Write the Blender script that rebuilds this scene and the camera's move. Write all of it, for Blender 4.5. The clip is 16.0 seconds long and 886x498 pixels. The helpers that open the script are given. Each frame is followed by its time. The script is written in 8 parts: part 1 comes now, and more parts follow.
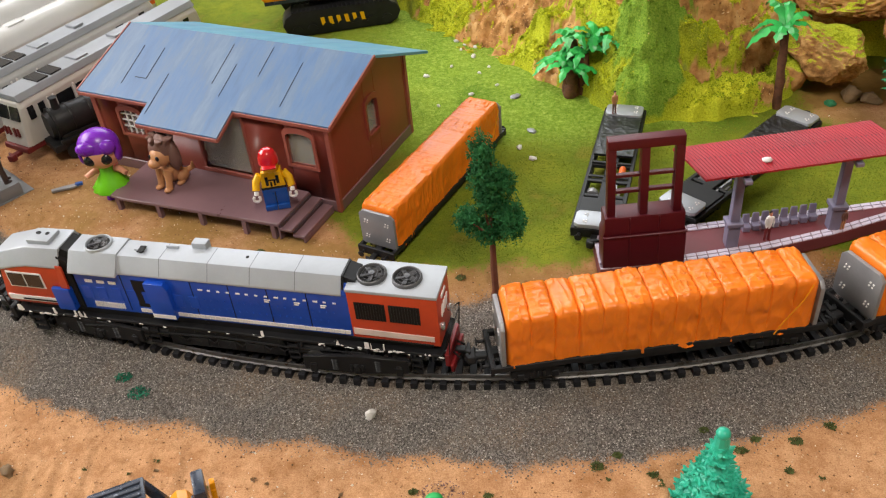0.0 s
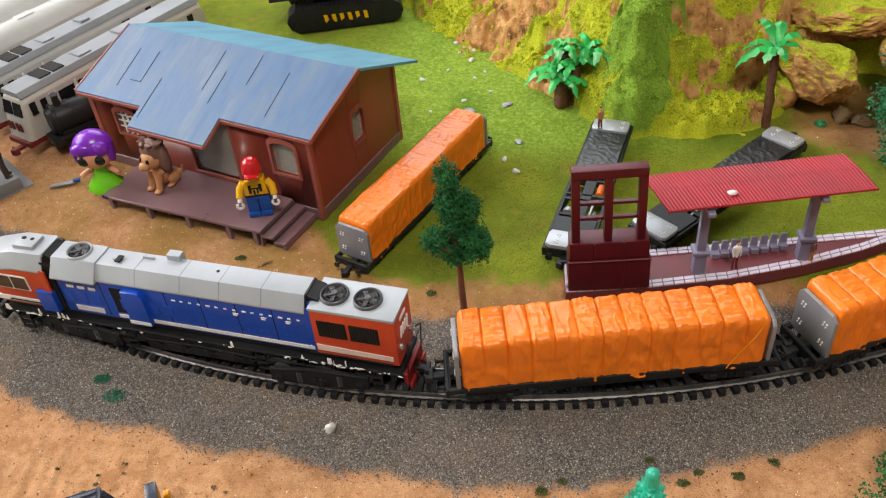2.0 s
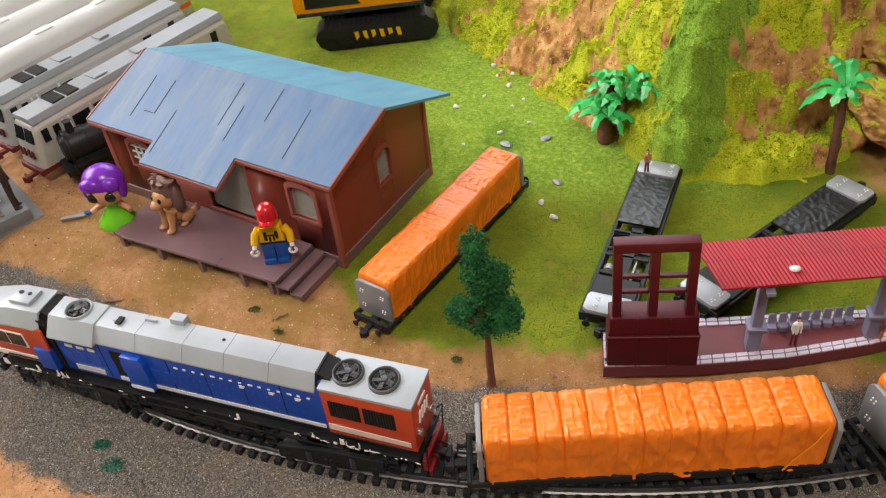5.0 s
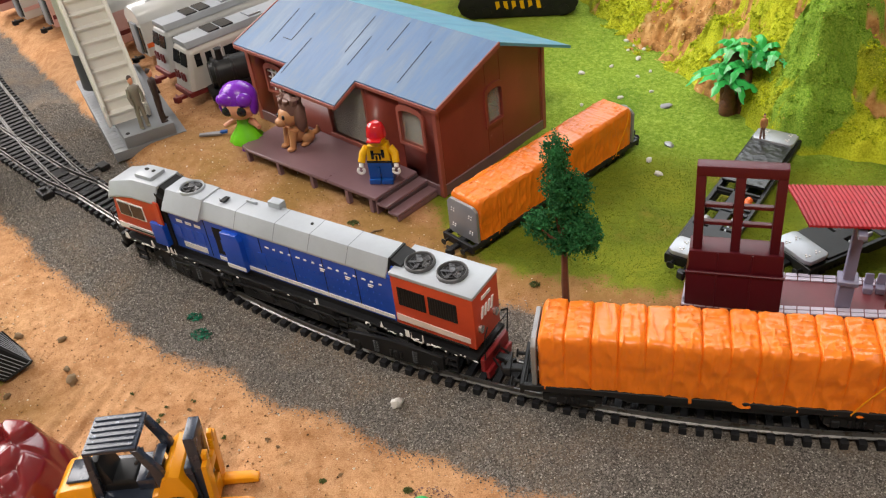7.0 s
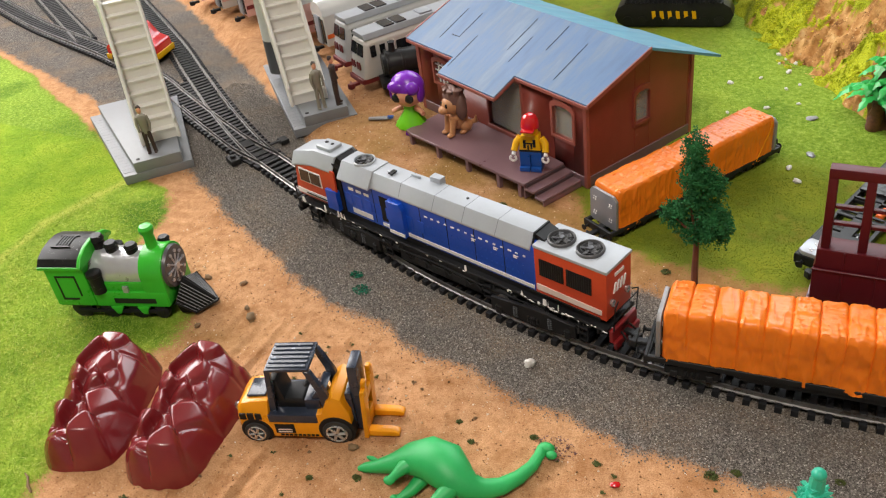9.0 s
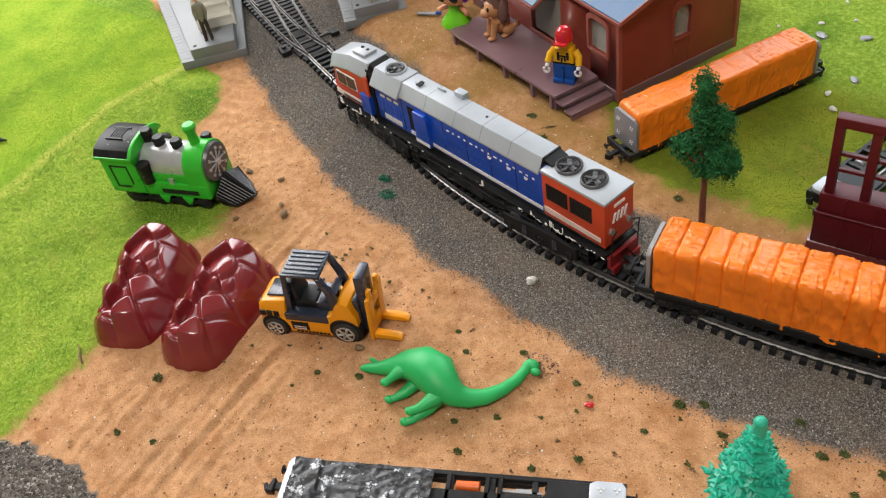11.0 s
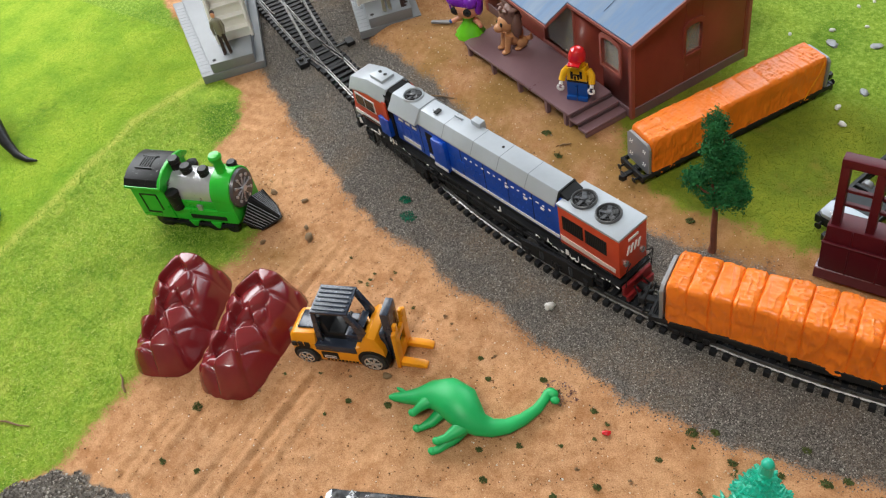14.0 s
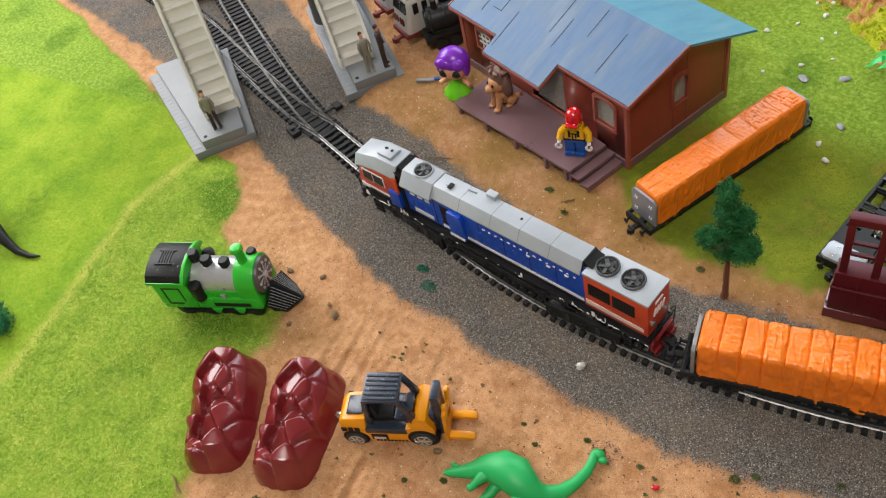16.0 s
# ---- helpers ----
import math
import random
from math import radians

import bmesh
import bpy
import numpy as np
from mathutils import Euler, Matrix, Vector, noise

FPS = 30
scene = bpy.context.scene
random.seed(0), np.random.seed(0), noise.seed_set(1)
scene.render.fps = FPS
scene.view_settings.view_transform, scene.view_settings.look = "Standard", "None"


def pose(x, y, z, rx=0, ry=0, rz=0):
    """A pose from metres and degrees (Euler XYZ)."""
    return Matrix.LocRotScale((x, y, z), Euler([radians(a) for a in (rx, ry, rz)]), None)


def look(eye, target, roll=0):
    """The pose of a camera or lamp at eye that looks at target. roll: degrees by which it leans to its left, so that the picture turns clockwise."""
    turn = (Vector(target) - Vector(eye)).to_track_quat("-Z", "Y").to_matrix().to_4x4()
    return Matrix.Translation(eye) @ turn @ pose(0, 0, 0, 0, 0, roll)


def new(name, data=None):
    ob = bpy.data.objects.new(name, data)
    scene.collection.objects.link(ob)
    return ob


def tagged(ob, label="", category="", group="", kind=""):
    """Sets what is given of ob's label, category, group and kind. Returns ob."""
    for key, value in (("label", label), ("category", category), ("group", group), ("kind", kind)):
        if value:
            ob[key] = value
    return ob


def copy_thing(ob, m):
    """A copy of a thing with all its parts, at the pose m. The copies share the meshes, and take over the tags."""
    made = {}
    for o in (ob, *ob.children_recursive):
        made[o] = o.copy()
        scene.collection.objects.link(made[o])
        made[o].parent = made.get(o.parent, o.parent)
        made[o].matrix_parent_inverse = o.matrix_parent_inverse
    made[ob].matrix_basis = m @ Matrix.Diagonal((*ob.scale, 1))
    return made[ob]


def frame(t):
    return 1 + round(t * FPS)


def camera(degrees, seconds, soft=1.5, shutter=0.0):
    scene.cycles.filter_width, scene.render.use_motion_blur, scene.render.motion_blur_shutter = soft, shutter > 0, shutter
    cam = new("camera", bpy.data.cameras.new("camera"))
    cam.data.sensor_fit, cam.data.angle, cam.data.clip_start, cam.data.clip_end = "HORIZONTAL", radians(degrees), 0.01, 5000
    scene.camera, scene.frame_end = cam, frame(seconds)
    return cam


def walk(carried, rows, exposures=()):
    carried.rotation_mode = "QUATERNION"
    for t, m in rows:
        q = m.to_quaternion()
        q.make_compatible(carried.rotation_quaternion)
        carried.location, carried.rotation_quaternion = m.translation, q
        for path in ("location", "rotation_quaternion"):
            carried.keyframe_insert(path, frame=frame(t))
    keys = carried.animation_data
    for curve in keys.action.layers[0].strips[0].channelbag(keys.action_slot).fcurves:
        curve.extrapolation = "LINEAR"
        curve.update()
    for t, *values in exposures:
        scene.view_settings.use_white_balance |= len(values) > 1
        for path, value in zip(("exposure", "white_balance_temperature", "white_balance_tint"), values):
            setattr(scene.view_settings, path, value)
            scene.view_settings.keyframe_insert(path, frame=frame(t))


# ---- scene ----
cam = camera(54.0, 16.0, soft=1.2)
PATH = [
    (0, (0.0599, 0.0629, 0.3281), (0.0346, 0.4555, 0.0196), -5.67),
    (0.5, (0.1142, 0.0599, 0.3339), (0.0818, 0.4504, 0.0233), -5.89),
    (1, (0.1322, 0.0661, 0.3282), (0.0972, 0.4565, 0.0177), -5.78),
    (1.5, (0.1104, 0.0762, 0.3350), (0.0706, 0.4612, 0.0185), -5.65),
    (2, (0.0983, 0.0731, 0.3536), (0.0519, 0.4535, 0.0324), -5.68),
    (2.5, (0.1002, 0.0751, 0.3581), (0.0473, 0.4522, 0.0340), -5.81),
    (3, (0.1263, 0.1242, 0.4064), (0.0593, 0.4947, 0.0775), -7.49),
    (3.2, (0.1381, 0.1497, 0.4035), (0.0631, 0.5168, 0.0724), -8.58),
    (5.3, (0.0970, 0.1250, 0.3507), (0.0273, 0.4978, 0.0248), -6.21),
    (5.5, (0.0965, 0.1171, 0.3452), (0.0219, 0.4906, 0.0212), -6.08),
    (6, (0.0952, 0.0985, 0.3380), (0.0032, 0.4707, 0.0170), -5.98),
    (6.5, (0.1137, 0.0884, 0.3186), (-0.0062, 0.4610, 0.0074), -6.24),
    (7, (0.1395, 0.0911, 0.3116), (-0.0145, 0.4597, 0.0109), -7.06),
    (7.5, (0.1627, 0.0789, 0.3116), (-0.0214, 0.4438, 0.0237), -7.42),
    (8, (0.1750, 0.0629, 0.3083), (-0.0308, 0.4240, 0.0304), -7.64),
    (8.5, (0.1644, 0.0474, 0.3220), (-0.0530, 0.4003, 0.0425), -8.02),
    (9, (0.1551, 0.0425, 0.3280), (-0.0692, 0.3832, 0.0389), -8.37),
    (9.5, (0.1518, 0.0433, 0.3332), (-0.0784, 0.3660, 0.0284), -8.68),
    (9.7, (0.1584, 0.0459, 0.3352), (-0.0757, 0.3595, 0.0239), -8.92),
    (11.8, (0.2009, 0.0774, 0.3887), (-0.0455, 0.3219, 0.0288), -12.83),
    (12, (0.1960, 0.0763, 0.3930), (-0.0494, 0.3179, 0.0304), -13.21),
    (12.5, (0.1858, 0.0775, 0.3936), (-0.0587, 0.3167, 0.0289), -13.47),
    (13, (0.1834, 0.0836, 0.3983), (-0.0612, 0.3221, 0.0333), -13.76),
    (13.5, (0.1914, 0.0893, 0.3955), (-0.0545, 0.3294, 0.0324), -13.86),
    (14, (0.1877, 0.0898, 0.4130), (-0.0566, 0.3282, 0.0476), -14.40),
    (14.5, (0.1992, 0.0936, 0.4159), (-0.0450, 0.3348, 0.0523), -14.42),
    (15, (0.2059, 0.0933, 0.4229), (-0.0341, 0.3382, 0.0590), -14.35),
    (15.5, (0.1888, 0.1004, 0.4377), (-0.0420, 0.3498, 0.0709), -14.76),
    (16, (0.1350, 0.0897, 0.4771), (-0.0768, 0.3398, 0.0995), -16.17),
]
walk(cam, [(t, look(eye, target, roll)) for t, eye, target, roll in PATH],
     [(0, 0, 6850, 13), (3, 0, 6650, 12), (5.5, 0, 6850, 13), (9.5, 0, 6750, 12), (12.5, -0.10, 6350, 9), (14, -0.13, 6300, 8), (15, -0.13, 6250, 7), (16, -0.16, 6500, 10)])

# ---- light: an added room with two tall windows, daylight outside, and a fill lamp ----
world = bpy.data.worlds.new("daylight")
scene.world = world
world.use_nodes = True
sky = world.node_tree.nodes.new("ShaderNodeTexSky")
sky.sky_type, sky.sun_disc = "NISHITA", False
sky.sun_elevation, sky.sun_rotation = radians(50), radians(-70)
world.node_tree.links.new(sky.outputs[0], world.node_tree.nodes["Background"].inputs[0])
world.node_tree.nodes["Background"].inputs[1].default_value = 0.1


def area_light(name, m, w, h, watts, colour):
    lamp = bpy.data.lights.new(name, "AREA")
    lamp.shape, lamp.size, lamp.size_y, lamp.energy, lamp.color = "RECTANGLE", w, h, watts, colour
    ob = new(name, lamp)
    ob.matrix_basis = m
    return ob


area_light("window_daylight_west", look((-1.93, 0.9, 1.35), (-0.9, 0.75, 0.62)), 1.9, 1.3, 76, (0.98, 0.98, 0.98))
area_light("window_daylight_north", look((-0.2, 2.33, 1.45), (-0.15, 1.2, 0.75)), 1.7, 1.2, 34, (0.88, 0.95, 1.0))
# Unseen lamp added below the ceiling to fill the south-facing sides.
area_light("ceiling_fill", look((0.35, -0.75, 2.34), (0.25, 0.0, 0.3)), 0.6, 0.6, 46, (1.0, 0.97, 0.91))

# ---- small builders: all shapes are given in millimetres ----
MM = 0.001
RNG = random.Random(7)


def _paint(before, bm, mi):
    if mi:
        for f in bm.faces:
            if f not in before:
                f.material_index = mi


def faces_of(bm, verts, faces, mi=0, m=None):
    vs = [bm.verts.new(m @ Vector(v) if m else Vector(v)) for v in verts]
    for f in faces:
        try:
            face = bm.faces.new([vs[i] for i in f])
            face.material_index = mi
        except ValueError:
            pass
    return vs


def box(bm, x0, x1, y0, y1, z0, z1, mi=0, m=None):
    v = [(x, y, z) for z in (z0, z1) for y in (y0, y1) for x in (x0, x1)]
    return faces_of(bm, v, [(0, 2, 3, 1), (4, 5, 7, 6), (0, 1, 5, 4), (2, 6, 7, 3), (0, 4, 6, 2), (1, 3, 7, 5)], mi, m)


def prism(bm, poly, a0, a1, axis="z", mi=0, m=None):
    """A polygon pushed along an axis: for z it lies in (x, y), for y in (x, z), for x in (y, z)."""
    def put(p, a):
        return {"z": (p[0], p[1], a), "y": (p[0], a, p[1]), "x": (a, p[0], p[1])}[axis]
    n = len(poly)
    v = [put(p, a0) for p in poly] + [put(p, a1) for p in poly]
    f = [tuple(range(n))[::-1], tuple(range(n, 2 * n))] + [(i, (i + 1) % n, n + (i + 1) % n, n + i) for i in range(n)]
    return faces_of(bm, v, f, mi, m)


def rings(bm, ring_list, close=True, mi=0, m=None):
    """Joins rings of equal length into a skin, with caps."""
    n, v, f = len(ring_list[0]), [], []
    for r in ring_list:
        v += list(r)
    for k in range(len(ring_list) - 1):
        for i in range(n):
            j = (i + 1) % n
            f.append((k * n + i, k * n + j, (k + 1) * n + j, (k + 1) * n + i))
    if close:
        f.append(tuple(range(n))[::-1])
        f.append(tuple(range((len(ring_list) - 1) * n, len(ring_list) * n)))
    return faces_of(bm, v, f, mi, m)


def tube(bm, pts, r, n=8, mi=0, m=None, flat=1.0):
    pts = [Vector(p) for p in pts]
    rs = r if isinstance(r, (list, tuple)) else [r] * len(pts)
    out, side = [], None
    for i, p in enumerate(pts):
        d = (pts[min(i + 1, len(pts) - 1)] - pts[max(i - 1, 0)]).normalized()
        up = Vector((0, 0, 1)) if abs(d.z) < 0.95 else Vector((1, 0, 0))
        a = d.cross(up).normalized()
        if side is not None and a.dot(side) < 0:
            a = -a
        side = a
        b = a.cross(d).normalized()
        out.append([p + a * rs[i] * math.cos(t) + b * rs[i] * flat * math.sin(t) for t in [2 * math.pi * k / n for k in range(n)]])
    return rings(bm, out, True, mi, m)


def cyl(bm, p0, p1, r0, r1=None, n=16, mi=0, m=None):
    return tube(bm, [p0, p1], [r0, r0 if r1 is None else r1], n, mi, m)


def lathe(bm, profile, n=20, mi=0, m=None, centre=(0, 0)):
    """Radius and height pairs turned round a vertical line."""
    return rings(bm, [[(centre[0] + r * math.cos(t), centre[1] + r * math.sin(t), z) for t in [2 * math.pi * k / n for k in range(n)]] for r, z in profile], True, mi, m)


def egg(bm, c, r, nu=14, nv=9, mi=0, m=None, wob=0.0):
    out = []
    for j in range(nv + 1):
        p = math.pi * (j + 0.02) / (nv + 0.04)
        ring = []
        for i in range(nu):
            t = 2 * math.pi * i / nu
            d = Vector((math.sin(p) * math.cos(t), math.sin(p) * math.sin(t), -math.cos(p)))
            k = 1 + (wob * noise.noise(d * 2.1 + Vector(c) * 0.37) if wob else 0)
            ring.append((c[0] + r[0] * d.x * k, c[1] + r[1] * d.y * k, c[2] + r[2] * d.z * k))
        out.append(ring)
    return rings(bm, out, True, mi, m)


def rounded(bm, amount, seg=2, angle=25):
    es = [e for e in bm.edges if len(e.link_faces) == 2 and e.calc_face_angle(0) > radians(angle)]
    if es:
        bmesh.ops.bevel(bm, geom=es, offset=amount, segments=seg, affect="EDGES", profile=0.6, clamp_overlap=True, material=-1)


def mesh_of(name, bm, mats, bevel=0.0, seg=2, smooth=35, fix=True):
    if fix:
        bmesh.ops.recalc_face_normals(bm, faces=bm.faces)
    if bevel:
        rounded(bm, bevel, seg)
    bmesh.ops.scale(bm, vec=(MM, MM, MM), verts=bm.verts)
    me = bpy.data.meshes.new(name)
    bm.to_mesh(me)
    bm.free()
    for mat in mats if isinstance(mats, (list, tuple)) else [mats]:
        me.materials.append(mat)
    if smooth:
        me.polygons.foreach_set("use_smooth", [True] * len(me.polygons))
        me.set_sharp_from_angle(angle=radians(smooth))
    return me


def part(name, bm, mats, parent=None, label="", bevel=0.0, seg=2, smooth=35, fix=True):
    ob = new(name, mesh_of(name, bm, mats, bevel, seg, smooth, fix))
    ob.parent = parent
    return tagged(ob, label)


def again(name, me, parent, m):
    """One more piece on a mesh that exists already."""
    ob = new(name, me)
    ob.parent = parent
    ob.matrix_basis = m
    return ob


def place(x, y, z=0, rz=0, rx=0, ry=0):
    return pose(x * MM, y * MM, z * MM, rx, ry, rz)


def thing(name, label, category, x, y, z=0, rz=0, group="", kind="", rx=0, ry=0):
    ob = new(name)
    ob.empty_display_size = 0.01
    ob.matrix_basis = place(x, y, z, rz, rx, ry)
    return tagged(ob, label, category, group, kind)


def single(name, bm, mats, label, category, x, y, z=0, rz=0, group="", kind="", bevel=0.0, seg=2, smooth=35, fix=True, rx=0, ry=0, scale=1.0):
    bmesh.ops.scale(bm, vec=(scale, scale, scale), verts=bm.verts)
    ob = part(name, bm, mats, None, "", bevel, seg, smooth, fix)
    ob.matrix_basis = place(x, y, z, rz, rx, ry)
    return tagged(ob, label, category, group, kind)


# ---- materials ----
def nodes_of(name):
    m = bpy.data.materials.new(name)
    m.use_nodes = True
    t = m.node_tree
    return m, t, t.nodes["Principled BSDF"]


def link(t, a, b):
    t.links.new(a, b)


def noise_node(t, scale, detail=4, rough=0.55, coord=None):
    n = t.nodes.new("ShaderNodeTexNoise")
    n.inputs["Scale"].default_value, n.inputs["Detail"].default_value, n.inputs["Roughness"].default_value = scale, detail, rough
    if coord:
        link(t, coord, n.inputs["Vector"])
    return n


def ramp(t, fac, stops):
    r = t.nodes.new("ShaderNodeValToRGB")
    while len(r.color_ramp.elements) < len(stops):
        r.color_ramp.elements.new(0.5)
    for e, (p, c) in zip(r.color_ramp.elements, stops):
        e.position, e.color = p, (*c, 1) if len(c) == 3 else c
    link(t, fac, r.inputs[0])
    return r


def mix(t, fac, a, b, mode="MIX"):
    n = t.nodes.new("ShaderNodeMix")
    n.data_type, n.blend_type = "RGBA", mode
    for slot, v in ((0, fac), (6, a), (7, b)):
        if isinstance(v, (int, float)):
            n.inputs[slot].default_value = v
        elif isinstance(v, tuple):
            n.inputs[slot].default_value = (*v, 1)
        else:
            link(t, v, n.inputs[slot])
    return n.outputs[2]


def bump(t, height, strength, dist, shader):
    b = t.nodes.new("ShaderNodeBump")
    b.inputs["Strength"].default_value, b.inputs["Distance"].default_value = strength, dist
    link(t, height, b.inputs["Height"])
    link(t, b.outputs[0], shader.inputs["Normal"])
    return b


def surface(name, colour, rough=0.5, metal=0.0, worn=None, wear=0.62, var=0.12, big=60, fine=900, relief=0.00008, strength=0.3, coat=0.0, spec=0.5):
    """Paint, plastic, metal: colour that varies at two scales, patches of wear, fine relief and uneven gloss."""
    m, t, s = nodes_of(name)
    co = t.nodes.new("ShaderNodeTexCoord").outputs["Object"]
    n1, n2 = noise_node(t, big, 5, 0.6, co), noise_node(t, fine, 3, 0.6, co)
    dark = tuple(c * (1 - var * 1.6) for c in colour)
    light = tuple(min(1, c * (1 + var) + 0.02 * var) for c in colour)
    col = ramp(t, n1.outputs[0], [(0.3, dark), (0.7, light)]).outputs[0]
    col = mix(t, 0.25, col, mix(t, n2.outputs[0], dark, light))
    if worn:
        n3 = noise_node(t, big * 3.1, 8, 0.7, co)
        col = mix(t, ramp(t, n3.outputs[0], [(wear, (0, 0, 0)), (wear + 0.04, (1, 1, 1))]).outputs[0], col, worn)
    link(t, col, s.inputs["Base Color"])
    r = t.nodes.new("ShaderNodeMapRange")
    r.inputs["To Min"].default_value, r.inputs["To Max"].default_value = max(0.02, rough - 0.12), min(1, rough + 0.12)
    link(t, n1.outputs[0], r.inputs[0])
    link(t, r.outputs[0], s.inputs["Roughness"])
    s.inputs["Metallic"].default_value = metal
    s.inputs["Specular IOR Level"].default_value = spec
    s.inputs["Coat Weight"].default_value, s.inputs["Coat Roughness"].default_value = coat, 0.12
    bump(t, n2.outputs[0], strength, relief, s)
    return m


def glass(name, colour=(0.9, 0.92, 0.9), rough=0.15, alpha=0.35):
    m, t, s = nodes_of(name)
    s.inputs["Base Color"].default_value, s.inputs["Roughness"].default_value = (*colour, 1), rough
    s.inputs["Alpha"].default_value = alpha
    return m


orange_tarp = surface("orange_tarp", (0.88, 0.20, 0.010), 0.34, var=0.12, big=45, fine=420, relief=0.00025, strength=0.4)
loco_grey = surface("loco_grey_roof", (0.38, 0.41, 0.45), 0.34, var=0.10, big=30, worn=(0.32, 0.32, 0.32), wear=0.72)
loco_blue = surface("loco_blue", (0.004, 0.068, 0.47), 0.33, var=0.14, big=40)
loco_red = surface("loco_orange_red", (0.55, 0.055, 0.016), 0.36, var=0.14, big=40)
white_paint = surface("white_paint", (0.78, 0.76, 0.74), 0.45, var=0.06)
stripe_pink = surface("stripe_off_white", (0.72, 0.58, 0.52), 0.5, var=0.10, worn=(0.5, 0.2, 0.12), wear=0.66)
black_plastic = surface("black_plastic", (0.012, 0.012, 0.013), 0.42, var=0.3, worn=(0.16, 0.16, 0.16), wear=0.76, spec=0.25)
toy_dull = surface("dull_black_toy", (0.006, 0.006, 0.006), 0.7, var=0.3, spec=0.15)
black_dark = surface("black_mesh", (0.008, 0.007, 0.007), 0.6, var=0.3, spec=0.25)
rail_steel = surface("rail_steel", (0.27, 0.26, 0.25), 0.40, 0.85, var=0.25, worn=(0.12, 0.10, 0.08), wear=0.56)
rail_dull = surface("weathered_rail", (0.13, 0.125, 0.12), 0.42, 0.75, var=0.3, worn=(0.06, 0.05, 0.04), wear=0.50)
frame_black = surface("chipped_black_frame", (0.010, 0.010, 0.011), 0.4, var=0.3, big=60, worn=(0.55, 0.55, 0.55), wear=0.67, spec=0.25)
sleeper_grey = surface("sleeper_plastic", (0.014, 0.014, 0.016), 0.55, var=0.3, big=90, worn=(0.05, 0.047, 0.044), wear=0.70, spec=0.2)
steel_plate = surface("steel_plate", (0.30, 0.30, 0.31), 0.42, 0.4, var=0.12, worn=(0.75, 0.75, 0.75), wear=0.74)
silver_plate = surface("silver_plate", (0.40, 0.42, 0.45), 0.4, 0.4, var=0.10, worn=(0.85, 0.85, 0.85), wear=0.7)
coupler_red = surface("red_pilot", (0.24, 0.012, 0.014), 0.4, var=0.2, worn=(0.6, 0.55, 0.55), wear=0.70)


def roof_paint(name, tones):
    """Sheet roof brushed in streaks down the slope, half glossy."""
    m, t, s = nodes_of(name)
    co = t.nodes.new("ShaderNodeTexCoord").outputs["Object"]
    mp = t.nodes.new("ShaderNodeMapping")
    mp.inputs["Scale"].default_value = (5.0, 1.0, 1.0)
    link(t, co, mp.inputs["Vector"])
    n1, n2, n3 = noise_node(t, 17, 6, 0.62, mp.outputs[0]), noise_node(t, 30, 5, 0.6, co), noise_node(t, 900, 3, 0.6, co)
    col = ramp(t, n1.outputs[0], [(0.32, tones[0]), (0.46, tones[1]), (0.56, tones[2]), (0.70, tones[3])]).outputs[0]
    col = mix(t, 0.35, col, ramp(t, n2.outputs[0], [(0.35, tones[0]), (0.65, tones[2])]).outputs[0])
    link(t, col, s.inputs["Base Color"])
    link(t, ramp(t, n2.outputs[0], [(0.3, (0.42, 0.42, 0.42)), (0.7, (0.62, 0.62, 0.62))]).outputs[0], s.inputs["Roughness"])
    bump(t, n1.outputs[0], 0.3, 0.0004, s)
    return m


roof_blue = roof_paint("roof_blue_grey", [(0.060, 0.125, 0.245), (0.075, 0.165, 0.33), (0.115, 0.18, 0.28), (0.165, 0.24, 0.34)])
roof_cyan = roof_paint("roof_cyan_blue", [(0.07, 0.20, 0.33), (0.075, 0.27, 0.41), (0.09, 0.30, 0.42), (0.15, 0.33, 0.43)])
brick_red = surface("brick_red_wall", (0.25, 0.046, 0.030), 0.40, var=0.22, big=22, worn=(0.36, 0.12, 0.09), wear=0.66)
trim_red = surface("trim_dull_red", (0.31, 0.082, 0.058), 0.42, var=0.14, big=30)
porch_mauve = surface("porch_mauve", (0.185, 0.105, 0.115), 0.32, var=0.14, big=22, worn=(0.26, 0.17, 0.17), wear=0.66)
maroon = surface("maroon_plastic", (0.085, 0.006, 0.012), 0.40, var=0.14, big=25, spec=0.3)
platform_floor = surface("platform_maroon_floor", (0.14, 0.028, 0.035), 0.5, var=0.2, big=30)
lilac = surface("lilac_grey_plastic", (0.20, 0.185, 0.27), 0.4, var=0.12)
tile_pale = surface("pale_lilac_tile", (0.55, 0.50, 0.60), 0.5, var=0.12)
canopy_red = surface("canopy_red", (0.34, 0.006, 0.016), 0.55, var=0.2, big=25, worn=(0.42, 0.06, 0.07), wear=0.70)
rock_maroon = surface("maroon_glossy_rock", (0.19, 0.014, 0.017), 0.22, var=0.12, big=40, coat=0.4, relief=0.0001, strength=0.2)
toy_green = surface("toy_green", (0.03, 0.46, 0.03), 0.30, var=0.12, big=30)
toy_black = surface("toy_black_roof", (0.010, 0.010, 0.010), 0.42, var=0.3, worn=(0.5, 0.5, 0.5), wear=0.64, big=110, spec=0.22)
smoke_grey = surface("smoke_grey_toy", (0.10, 0.10, 0.105), 0.35, 0.3, var=0.2, worn=(0.4, 0.4, 0.4), wear=0.66)
toy_silver = surface("toy_silver", (0.52, 0.52, 0.55), 0.3, 0.5, var=0.12, worn=(0.9, 0.9, 0.9), wear=0.66)
fork_yellow = surface("yellow_orange_toy", (0.80, 0.30, 0.005), 0.30, var=0.10, big=40)
fork_dark = surface("dark_blue_grey_toy", (0.022, 0.030, 0.050), 0.26, var=0.2, worn=(0.25, 0.31, 0.42), wear=0.64)
